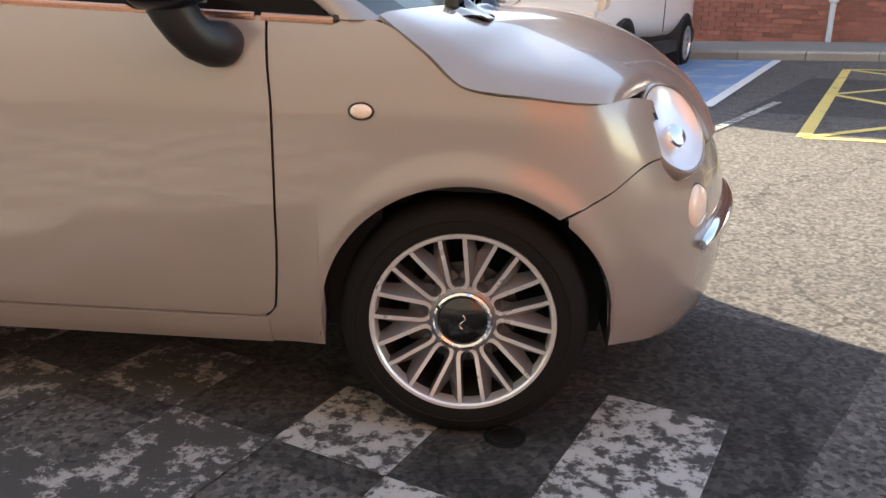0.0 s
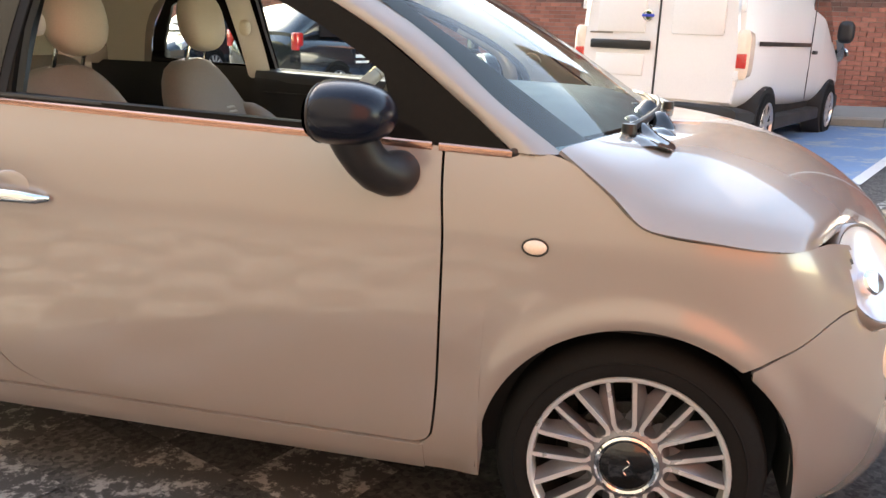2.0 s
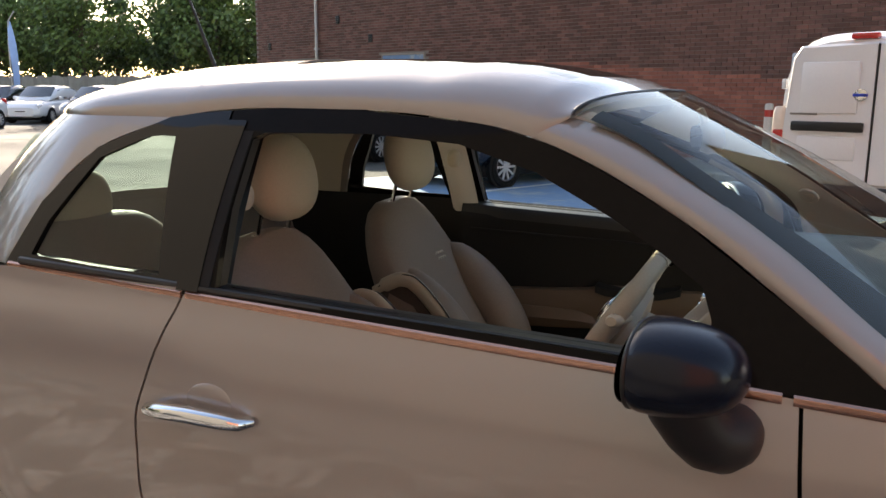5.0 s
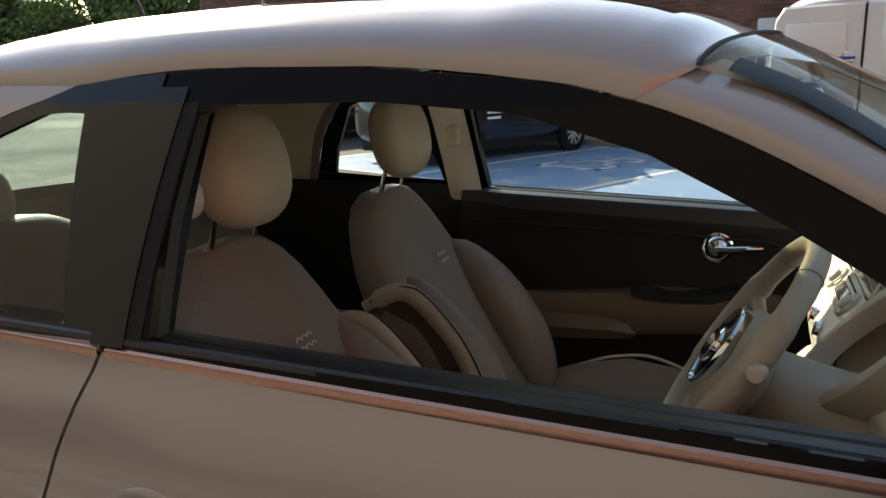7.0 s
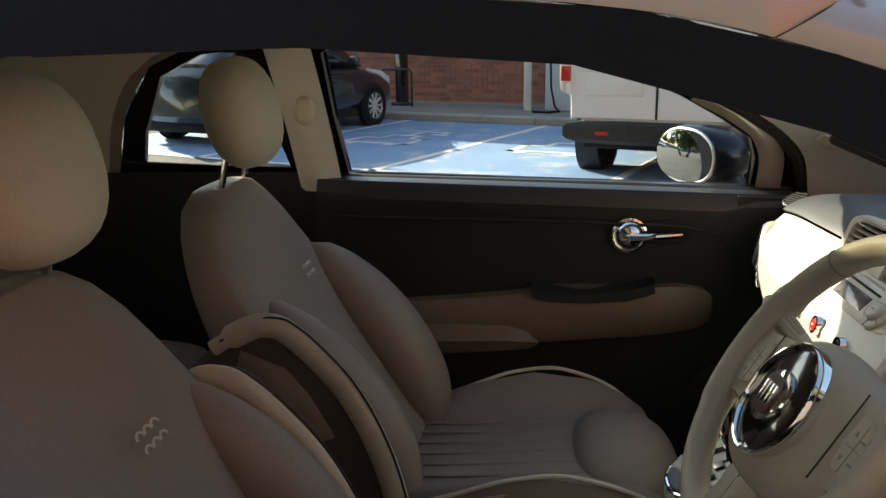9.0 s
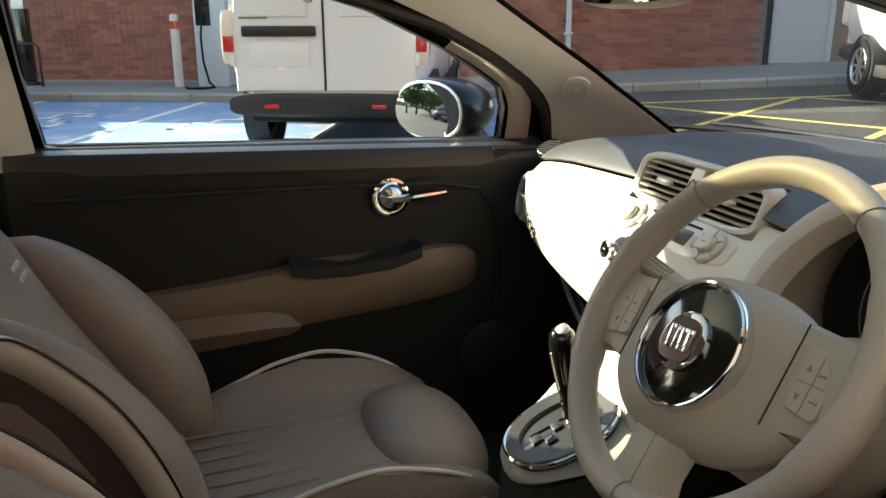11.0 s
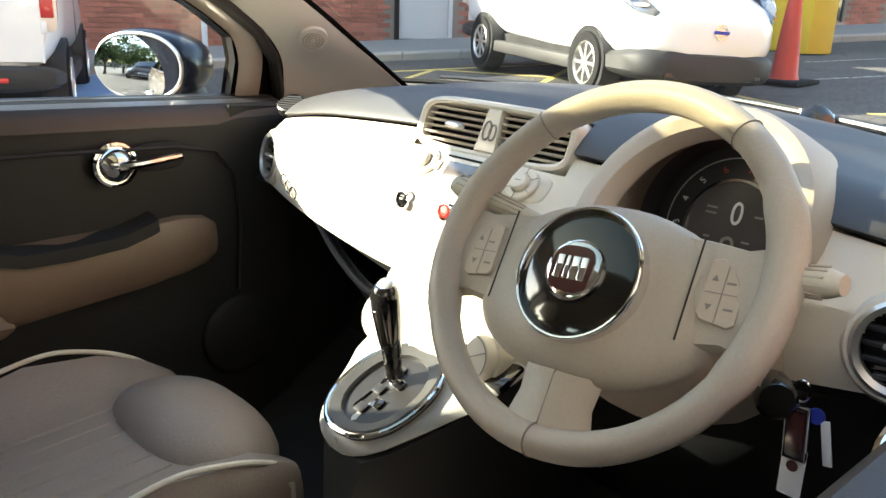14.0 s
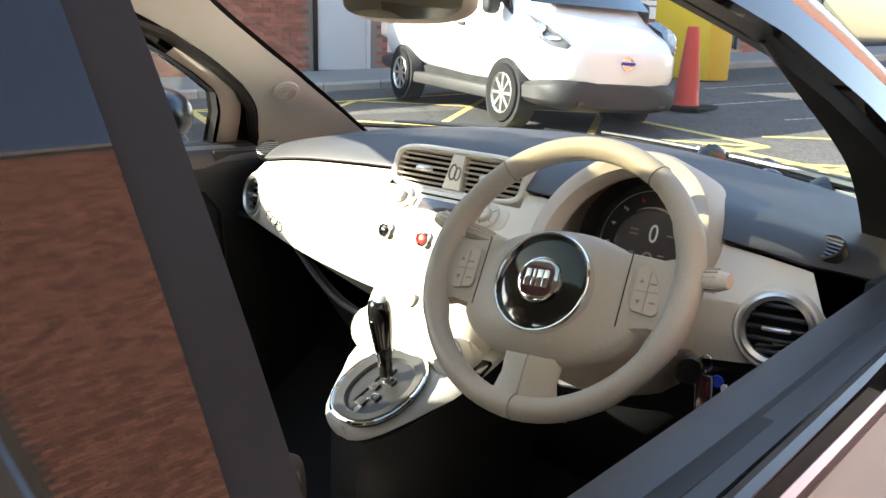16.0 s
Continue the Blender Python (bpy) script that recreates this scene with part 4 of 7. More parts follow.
van(Matrix.Translation(p + E.to_3x3() @ Vector((0, 2.40, 0)) - Vector((0, 0, 0.0))) @ pose(0, 0, 0, 0, 0, TURN_E + 90) @ Matrix.Scale(1.07, 4), "white electric panel van parked with its rear doors to the road", True)
# van seen from the front
f = Vector((5.47, 4.44, 0)) + (E.to_3x3() @ Vector((0.85, 0, 0)))
ctr = f + (E.to_3x3() @ Vector((0, 1.305, 0)))
slope = math.degrees(math.atan(0.047 * math.sin(radians(23))))
bank = math.degrees(math.atan(0.047 * math.cos(radians(23))))
van(Matrix.Translation((ctr.x, ctr.y, rise(ctr.x))) @ pose(0, 0, 0, 0, 0, TURN_E - 90) @ pose(0, 0, 0, -bank, slope, 0), "white electric panel van facing the road, nose on", False)


def saloon(m, paint, label, stripe_col=None, lettered=False):
    """A five-door hatchback, nose along local +x."""
    c = thing("car", label, "car", m, group="parked cars")
    part("body", loft_body([(-2.05, 0.62, 0.38, 0.92, 0), (-1.98, 0.78, 0.30, 1.00, 0), (-1.6, 0.87, 0.24, 1.02, 0.04), (0.0, 0.885, 0.22, 0.98, 0.05), (1.0, 0.875, 0.22, 0.95, 0.05), (1.6, 0.84, 0.22, 0.86, 0.05), (1.95, 0.74, 0.24, 0.76, 0.03), (2.10, 0.55, 0.30, 0.64, 0)], 14), paint, c)
    part("cabin", loft_body([(-1.95, 0.62, 0.90, 1.05, 0.1), (-1.6, 0.70, 0.92, 1.40, 0.22), (-1.0, 0.74, 0.92, 1.53, 0.28), (-0.2, 0.745, 0.92, 1.55, 0.30), (0.35, 0.74, 0.92, 1.42, 0.28), (0.85, 0.74, 0.92, 1.14, 0.14), (1.15, 0.72, 0.90, 0.96, 0)], 14), paint, c)
    for s in (-1, 1):
        part("side_window", loft([[(x, s * (0.742 - 0.20 * (z - 0.97)), z) for x, z in lp] for lp in ([(-1.55, 1.0), (0.72, 1.0), (0.30, 1.33), (-0.3, 1.45), (-1.0, 1.44), (-1.5, 1.28)], [(-0.6, 1.19), (-0.3, 1.19), (-0.3, 1.21), (-0.4, 1.21), (-0.5, 1.21), (-0.6, 1.2)])], caps=False), VAN_GLASS, c)
        part("headlamp", loft_body([(1.45, 0.03, 0.72, 0.86, 0), (1.75, 0.10, 0.64, 0.82, 0), (1.98, 0.08, 0.58, 0.72, 0)], 8).at(Matrix.Translation((0, s * 0.64, 0.02))), REFLECTOR, c, "swept clear headlamp")
        part("tail_lamp", box(-2.04, -1.90, s * 0.70 - 0.06, s * 0.70 + 0.06, 0.80, 1.05, 0.02), TAIL, c)
        part("door_mirror", pillow(0.06, 0.10, 0.07, 2.6, 2.6).at(Matrix.Translation((0.62, s * 0.96, 1.02))), paint, c)
        part("door_handle", box(-0.45, -0.28, s * 0.886 - 0.012, s * 0.886 + 0.012, 0.86, 0.89, 0.008), CHROME, c)
        for x in (-1.30, 1.27):
            part("wheel_well", lathe([(0.001, 0.004), (0.345, 0.004)], 32, facing((x, s * 0.868, 0.315), (0, s, 0)), caps=False), UNDER, c)
            road_wheel(c, x, s * 0.885, 0.31, 10)
        if lettered:
            part("green_square", box(-0.05, 0.12, s * 0.888 - 0.003, s * 0.888 + 0.003, 0.62, 0.78) if s < 0 else box(0.50, 0.67, s * 0.888 - 0.003, s * 0.888 + 0.003, 0.62, 0.78), mat("green_sticker", (0.05, 0.45, 0.25), 0.5), c)
            for a, b, z, h in ((0.20, 0.92, 0.70, 0.05), (0.62, 0.92, 0.62, 0.035)):
                part("lettering_bar", box(-b + 0.0 if s < 0 else a - 0.6, -a + 0.0 if s < 0 else b - 0.6, s * 0.888 - 0.003, s * 0.888 + 0.003, z, z + h), WHITE_INK, c)
    part("windscreen", surf(lambda u, t: (0.30 + 0.62 * t + 0.10 * (1 - u * u) - 0.02, u * (0.60 + 0.08 * t), 1.46 - 0.40 * t + 0.02), steps(-1, 1, 10), steps(0.0, 1, 6), 0.008), VAN_GLASS, c)
    part("grille", box(2.02, 2.09, -0.42, 0.42, 0.34, 0.46, 0.015), GLOSS_BLACK, c)
    pl = part("number_plate", box(2.10, 2.118, -0.26, 0.26, 0.44, 0.55, 0.004), WHITE_INK, c, "white number plate")
    part("plate_bar", box(2.117, 2.121, -0.20, 0.20, 0.475, 0.515), SATIN_BLACK, pl)
    part("bumper_strip", box(2.06, 2.115, -0.50, 0.50, 0.29, 0.315, 0.008), SILVER, c)
    part("underbody", box(-1.9, 1.8, -0.75, 0.75, 0.16, 0.40, 0.03), UNDER, c)
    return c


def park(u, v, turn, paint, label, lettered=False):
    return saloon(put(u, v, 0, turn), paint, label, None, lettered)


park(-8.72, 8.35, 90, NAVY, "dark navy hatchback with white lettering and a green square", True)
saloon(Matrix.Translation((-10.6, 0.4, 0)) @ pose(0, 0, 0, 0, 0, 8), SATIN_BLACK, "black hatchback parked behind the small car")
park(-13.6, 9.6, -80, NAVY, "dark navy hatchback facing the road")
rp = random.Random(12)
paints = [NAVY, VAN_WHITE, ALLOY_GREY, SATIN_BLACK, mat("silver_car_paint", (0.45, 0.46, 0.47), 0.3, 0.6, 0.04, 2, 200, coat=1.0), mat("red_car_paint", (0.30, 0.02, 0.02), 0.3, 0.2, 0.04, 2, 200, coat=1.0)]
names = ["dark navy", "white", "mid grey", "black", "silver", "red"]
for i in range(9):
    k = (i * 5 + 3) % 6
    saloon(Matrix.Translation((-24.5 - i * 2.75, 24.0 + 0.2 * rp.uniform(-1, 1), 0)) @ pose(0, 0, 0, 0, 0, -68 + rp.uniform(-2, 2)), paints[k], names[k] + " hatchback in the far parking row")
for i in range(5):
    k = (i * 3 + 1) % 6
    saloon(Matrix.Translation((-27 - i * 2.9, 17.5 + 0.2 * rp.uniform(-1, 1), 0)) @ pose(0, 0, 0, 0, 0, -70 + rp.uniform(-2, 2)), paints[k], names[k] + " hatchback in the near parking row")

# cone and yellow machine beyond the second van
cz = rise(8.2)
cone = thing("traffic_cone", "tall faded red plastic cone on a black base", "cone", Matrix.Translation((8.2, 3.62, cz)))
part("base", box(-0.30, 0.30, -0.30, 0.30, 0, 0.06, 0.02), RUBBER, cone)
part("body", lathe([(0.17, 0.06), (0.15, 0.10), (0.12, 0.5), (0.075, 0.95), (0.065, 1.0), (0.001, 1.0)], 26), CONE_RED, cone)
hut = thing("yellow_container", "yellow steel cabinet beside the wall", "cabinet", put(8.9, 9.6, 0.0))
part("cabinet", box(-0.24, 0.24, -0.7, 0.7, 0, 2.3, 0.03), YELLOW, hut)
part("cabinet_window", box(-0.15, 0.15, -0.712, -0.695, 1.4, 2.0, 0.01), VAN_GLASS, hut)
part("mast", tube([(0.32, -0.3, 0), (0.32, -0.3, 2.6)], 0.06, 10), STEEL, hut)

# brick building across the road, behind the camera: it shows in the glass and paint
opp = part("wall_opposite", box(1.5, 22, -9.4, -9.0, -0.5, 11.9).at(pose(0, 0, 0, 0, 0, 0)), MORTAR_DULL, None, smooth=0)
tagged(opp, "red brick wall across the road", "wall", kind="structure")
og = Geo()
for row in range(156):
    z = 0.02 + row * CB
    u = 1.52 + (row % 2) * BL / 2
    while u < 12.0:
        k = len(og.v)
        og.v += [Vector((u, -8.988, z)), Vector((u + BL - 0.01, -8.988, z)), Vector((u + BL - 0.01, -8.988, z + CB - 0.01)), Vector((u, -8.988, z + CB - 0.01))]
        og.f.append((k + 3, k + 2, k + 1, k))
        u += BL
bo = part("brick_rows", og, BRICK_DULL, opp, smooth=0)
bo["kind"] = "stuff"
part("coping", box(1.5, 22, -9.45, -8.95, 11.9, 12.02, 0.02), STONE, opp)
# unseen grey-brown block added next to it, to shape reflections and bounce light
block = part("wall_block", box(-32, 1.49, -10.4, -9.6, -0.5, 21.0), BLOCK, None, smooth=0)
tagged(block, "tall grey-brown block across the road", "wall", kind="structure")

# ---- the small champagne hatchback: x forward, y to its left, front axle at x = 0 ----
car = thing("car", "champagne beige small hatchback with copper trim and lowered driver's window", "car")

W_Z = [(0.18, 0.73), (0.24, 0.765), (0.33, 0.79), (0.45, 0.803), (0.60, 0.812), (0.75, 0.813), (0.85, 0.805), (0.93, 0.785), (0.965, 0.768), (1.02, 0.755)]
XF_Z = [(0.15, 0.66), (0.22, 0.705), (0.30, 0.722), (0.42, 0.725), (0.55, 0.705), (0.65, 0.665), (0.75, 0.61), (0.82, 0.55), (0.90, 0.42), (1.0, 0.25)]
XR_Z = [(0.2, -2.78), (0.45, -2.86), (0.7, -2.84), (0.95, -2.77), (1.02, -2.73)]


def wide(x, z):
    """Half-width of the lower body."""
    w = spl(z, W_Z)
    if x > 0.05:
        t = min(1.0, (x - 0.05) / (spl(z, XF_Z) - 0.05))
        w *= (1 - t ** 2.6) ** 0.6
    elif x < -2.05:
        k = max(0.0, min(1.0, (z - 0.8) / 0.2))
        t = min(1.0, (-2.05 - x) / (-2.05 - spl(z, XR_Z)))
        w *= (1 - t ** (3 - 0.8 * k)) ** 0.5
    for hx in (0.0, -2.30):
        r = math.hypot(x - hx, z - 0.292)
        w += 0.010 * math.exp(-((r - 0.345) / 0.035) ** 2) * (0.6 + 0.4 / (1 + math.exp((abs(x - hx) - 0.33) / 0.03)))
    return w


def skin(s, z, off=0.0):
    """A point of the right-hand lower body; past the front axle s runs round the nose."""
    x = s
    if s > 0.05:
        x = 0.05 + (s - 0.05) / 0.65 * (spl(z, XF_Z) - 0.05)
    elif s < -2.05:
        x = -2.05 - (-2.05 - s) / 0.81 * (-2.05 - spl(z, XR_Z))
    return Vector((x, -(wide(x, z) + off), z))


def arch(s, hx):
    return 0.292 + math.sqrt(max(0.0, 0.327 ** 2 - (s - hx) ** 2))


def belt(x):
    return 0.957 - 0.0310 * (x + 0.42)


def green(z):
    d = max(0.0, z - 0.96)
    return 0.768 - 0.36 * d - 0.46 * d * d if z > 0.96 else spl(z, W_Z)


def both(name, geo, material, parent, label=""):
    return part(name, geo, material, parent, label), part(name, geo.mirrored(), material, parent, label)


TH = 0.010
LAMP = facing((0.462, -0.585, 0.724), (0.53, -0.67, 0.52))


def lamp_hole(geo):
    """Opens the skin where the headlamp sits."""
    inv = LAMP.inverted()
    inside = [math.hypot(p.x / 0.95, p.y / 1.16) < 0.096 and abs(p.z) < 0.12 for p in (inv @ q for q in geo.v)]
    geo.f = [f for f in geo.f if not all(inside[i] for i in f)]
    return geo


# front wings
def wing_low(s):
    if s < -0.324:
        return 0.208
    if s < 0.215:
        return arch(s, 0.003) + 0.002
    return spl(s, [(0.215, 0.560), (0.30, 0.598), (0.45, 0.668), (0.56, 0.668)])


def wing_top(s):
    return spl(s, [(-0.44, 0.957), (-0.21, 0.955), (-0.173, 0.945), (-0.089, 0.886), (-0.04, 0.842), (-0.003, 0.821), (0.05, 0.812), (0.15, 0.806), (0.34, 0.795), (0.42, 0.802), (0.48, 0.792), (0.53, 0.750), (0.56, 0.690)])


wing_s = steps(-0.4265, -0.325, 8) + steps(-0.3235, -0.30, 6) + steps(-0.29, 0.215, 40) + steps(0.222, 0.56, 40)
def wing(s, v):
    z = wing_low(s) + (wing_top(s) - wing_low(s)) * v
    if s < -0.36:
        s = s + (spl(z, D_FRONT) + 0.006 + 0.4265) * (-0.36 - s) / 0.0665
    return skin(s, z)


D_FRONT = [(0.283, -0.478), (0.292, -0.450), (0.32, -0.434), (0.5, -0.422), (0.75, -0.420), (0.88, -0.428), (1.0, -0.435)]
both("front_wing", lamp_hole(surf(wing, wing_s, steps(0, 1, 36), TH)), PAINT, car)


# front bumper
def bump_low(s):
    if s < 0.328:
        return max(0.228, arch(s, 0.003) + 0.002)
    return spl(s, [(0.328, 0.228), (0.5, 0.205), (0.7, 0.20)])


def bump_top(s):
    return spl(s, [(0.222, 0.556), (0.30, 0.594), (0.45, 0.664), (0.52, 0.640), (0.60, 0.655), (0.70, 0.665)])


bump_s = steps(0.222, 0.335, 14) + steps(0.342, 0.60, 16) + [0.05 + 0.65 * math.sin(radians(a)) for a in range(58, 91, 2)]
bumper, bumper_left = both("front_bumper", lamp_hole(surf(lambda s, v: skin(s, bump_low(s) + (bump_top(s) - bump_low(s)) * v), bump_s, steps(0, 1, 30), TH)), PAINT, car)
for sgn, par in ((1, bumper), (-1, bumper_left)):
    flip = Matrix.Diagonal((1, sgn, 1, 1))
    # lower grille opening and chrome strip round the nose
    part("lower_grille", surf(lambda s, v: skin(s, 0.30 + 0.115 * v, 0.004), [0.05 + 0.65 * math.sin(radians(a)) for a in range(70, 91, 2)], steps(0, 1, 3), 0.008).at(flip), SATIN_BLACK, par)
    bar_s = [0.05 + 0.65 * math.sin(radians(a)) for a in [50.5, 52, 55, 58, 62, 66, 70, 75, 80, 85, 90]]
    bar = [skin(s, spl(s, [(0.545, 0.428), (0.62, 0.455), (0.70, 0.470)]), 0.012) for s in bar_s]
    part("chrome_bar", tube(bar, [0.014, 0.021, 0.024] + [0.025] * 8, 12).at(flip), CHROME, par, "chrome bumper strip")

# bonnet: each rib runs from the shut line to the middle
EDGE = [(-0.195, -0.769, 0.958), (-0.09, -0.797, 0.887), (-0.003, -0.808, 0.821), (0.129, -0.806, 0.806), (0.27, -0.76, 0.793), (0.385, -0.57, 0.805), (0.475, -0.47, 0.745), (0.545, -0.43, 0.682), (0.57, -0.42, 0.662)]
MID = [(0.02, 0.978), (0.14, 0.972), (0.25, 0.955), (0.36, 0.922), (0.46, 0.875), (0.54, 0.820), (0.60, 0.765), (0.645, 0.70), (0.66, 0.667)]


def bonnet(u, v):
    k = u * 8
    e = [spl(k, [(i, EDGE[i][c]) for i in range(9)]) for c in range(3)]
    c = [spl(k, [(i, MID[i][d]) for i in range(9)]) for d in range(2)]
    w = 1 - (1 - v) ** 2
    return (e[0] + (c[0] - e[0]) * w, e[1] * (1 - v), e[2] + (c[1] - e[2]) * math.sin(v * math.pi / 2) ** 0.46)


lid = surf(lambda u, v: bonnet(u, v), steps(0, 1, 44), [t ** 1.2 for t in steps(0, 1, 18)], -TH)
lid.add(lid.mirrored())
part("bonnet", lid, PAINT, car)

# doors
D_REAR = [(0.283, -1.38), (0.30, -1.44), (0.34, -1.515), (0.40, -1.565), (0.488, -1.612), (0.606, -1.637), (0.726, -1.636), (0.834, -1.605), (1.0, -1.542)]


def door_skin(u, v):
    z = 0.285 + v * (0.99 - 0.285)
    x = spl(z, D_REAR) + (spl(z, D_FRONT) - spl(z, D_REAR)) * u
    z = 0.285 + v * (belt(x) - 0.285)
    x = spl(z, D_REAR) + (spl(z, D_FRONT) - spl(z, D_REAR)) * u
    return skin(x, z)


door_u = steps(0, 0.06, 3) + steps(0.09, 0.94, 40) + steps(0.96, 1, 3)
door_v = steps(0, 0.12, 8) + steps(0.15, 1, 26)
door_r, door_l = both("door", surf(door_skin, door_u, door_v, 0.012), PAINT, car)

# sills
both("sill", surf(lambda s, v: skin(s, 0.205 + 0.073 * v, 0.004), steps(-1.985, -0.452, 50), steps(0, 1, 6), 0.02), PAINT, car)


# rear quarters, lower part
def quarter(u, v):
    z = 0.21 + v * (1.004 - 0.21)
    x0 = -2.86
    x1 = spl(z, D_REAR) - 0.006 if z > 0.285 else -1.99
    s = x1 + (x0 - x1) * u
    return s, z


def quarter_skin(u, v):
    s, z = quarter(u, v)
    if z < 0.285:
        z = 0.285
        s = (spl(z, D_REAR) - 0.006) + (-2.86 - (spl(z, D_REAR) - 0.006)) * u
    d = math.hypot(s + 2.30, z - 0.292)
    if d < 0.327 and d > 1e-6:
        k = 0.327 / d
        s2, z2 = -2.30 + (s + 2.30) * k, 0.292 + (z - 0.292) * k
        s, z = s2, max(z2, 0.21)
    return skin(s, z)


both("rear_quarter", surf(quarter_skin, steps(1, 0, 70), steps(0, 1, 40), TH), PAINT, car)
both("rear_bumper", surf(lambda s, v: skin(s, 0.22 + 0.09 * v, 0.003), steps(-2.86, -2.63, 16), steps(0, 1, 5), TH), PAINT, car)

# roof, with a glass panel set into it
DLO = [(-2.046, 1.003), (-1.988, 1.143), (-1.885, 1.260), (-1.717, 1.327), (-1.487, 1.350), (-1.266, 1.350), (-0.994, 1.328), (-0.864, 1.297), (-0.626, 1.190), (-0.423, 1.057), (-0.285, 0.955)]
ROOF_MID = [(-2.32, 1.332), (-2.22, 1.368), (-2.08, 1.404), (-1.95, 1.428), (-1.78, 1.452), (-1.37, 1.468), (-1.1, 1.460), (-0.98, 1.440), (-0.90, 1.414), (-0.836, 1.388), (-0.72, 1.37)]


def roof_edge(x):
    z = 1.327 if x < -1.717 else spl(x, DLO) if x < -0.90 else spl(x, [(-0.90, spl(-0.90, DLO)), (-0.836, 1.343)])
    y = green(z)
    if x < -1.92:
        t = min(1.0, (-1.92 - x) / 0.40)
        y *= (1 - t * t) ** 0.5
    return y, z


def roof(x, t):
    """t = 1 at the side, 0 in the middle."""
    ya, za = roof_edge(x)
    zc = max(spl(x, ROOF_MID), za + 0.002)
    bow = -0.10 * (1 - t * t) * max(0.0, min(1.0, (x + 1.3) / 0.46)) * -1
    lift = max(0.0, min(1.0, (x + 1.15) / 0.25)) * max(0.0, min(1.0, (-0.836 - x) / 0.064))
    arc = (1 - abs(t) ** (3.2 + 2.8 * lift)) ** 0.5
    return (x + bow, -ya * t, za + (zc - za) * arc)


side_t = [1, 0.998, 0.993, 0.985, 0.97, 0.955, 0.94, 0.92, 0.90, 0.86, 0.82, 0.77, 0.72]
flat_t = steps(0.72, -0.72, 22)
XG0, XG1 = -1.52, -0.915
g = surf(roof, [-2.32 + (XG0 + 2.32) * t ** 1.6 for t in steps(0, 1, 34)], side_t[:-1] + flat_t + [-t for t in reversed(side_t[:-1])], TH)
g.add(surf(roof, steps(XG0, XG1, 22), side_t, TH)).add(surf(roof, steps(XG0, XG1, 22), [-t for t in reversed(side_t)], TH))
g.add(surf(roof, steps(XG1, -0.836, 6), side_t[:-1] + flat_t + [-t for t in reversed(side_t[:-1])], TH))
roof_ob = part("roof", g, PAINT, car)
roof_pane = part("roof_glass", surf(lambda x, t: Vector(roof(x, t)) - Vector((0, 0, 0.004)), steps(XG0 + 0.002, XG1 - 0.002, 18), steps(0.717, -0.717, 20)), GLASS_DARK, car, "clear glass roof panel")
# unseen blind, added to keep roof sunlight off the wheel hub and facia
part("roof_blind", surf(lambda x, t: Vector(roof(x, t)) - Vector((0, 0, 0.022)), steps(XG0 + 0.004, -1.26, 10), steps(0.715, -0.715, 20)), mat("cream_blind_cloth", (0.42, 0.39, 0.32), 0.9, 0, 0.06, 5, 400), car, "cream cloth roof blind, partly drawn")
part("header_seal", tube([Vector(roof(-0.836, t)) + Vector((0.004, 0, 0.004)) for t in side_t[:-1] + flat_t + [-t for t in reversed(side_t[:-1])]], 0.004, 6), SATIN_BLACK, car)


# upper rear body behind the side windows
XRU = [(1.0, -2.70), (1.1, -2.60), (1.2, -2.50), (1.28, -2.40), (1.33, -2.32)]


def rear_upper(u, v):
    z = 1.004 + 0.323 * v
    x0 = spl(z, [(b, a) for a, b in DLO[:4]])
    x1 = spl(z, XRU)
    x = x0 + (x1 - x0) * u
    y = green(z)
    if x < -1.92:
        t = min(1.0, (-1.92 - x) / (-1.92 - x1))
        y *= (1 - t * t) ** 0.5
    return (x, -y, z)


rear_skin = surf(rear_upper, steps(1, 0, 48), steps(0, 1, 24), TH)
rear_skin.f = [f for f in rear_skin.f if not all(abs(rear_skin.v[i].y) < 0.42 and 1.03 < rear_skin.v[i].z < 1.275 and rear_skin.v[i].x < -2.2 for i in f)]
both("rear_pillar", rear_skin, PAINT, car)
hatch = surf(lambda y, v: (spl(1.03 + 0.24 * v, XRU) - 0.004 + 0.62 * y * y, y, 1.03 + 0.24 * v), steps(0.42, -0.42, 12), steps(0, 1, 6), 0.005)
part("rear_window", hatch, GLASS, car)


# windscreen pillars
PIL_OUT = [(0.955, -0.186), (1.045, -0.325), (1.151, -0.466), (1.25, -0.628), (1.315, -0.748), (1.343, -0.836)]


def pillar(u, v):
    """u along the pillar from its foot, v from the side window to the windscreen."""
    x = -0.285 + (-0.90 + 0.285) * u
    za = spl(x, DLO)
    zb = 0.955 + (1.343 - 0.955) * u
    xb = spl(zb, PIL_OUT)
    z = za + (zb - za) * v
    px = x + (xb - x) * v
    y = green(z) + 0.012 * math.sin(math.pi * v) - 0.02 * v * v
    return (px, -y, z)


pil = surf(pillar, steps(0, 1, 30), steps(0, 1, 8), -TH)
both("windscreen_pillar", pil, PAINT, car)



def screen(u, v):
    zb = 0.955 + (1.343 - 0.955) * v
    ex, ey = spl(zb, PIL_OUT), green(zb) - 0.016
    cx, cz = 0.035 + (-0.735 - 0.035) * v, 0.972 + (1.388 - 0.972) * v + 0.03 * math.sin(math.pi * v)
    k = v * v
    s = (1 - k) * (1 - u * u) + k * math.sqrt(max(0.0, 1 - abs(u) ** 3.2))
    return (cx + (ex - cx) * u * u, (ey + 0.014 * v ** 3) * u, zb + (cz - zb) * s + 0.007 * v ** 4)


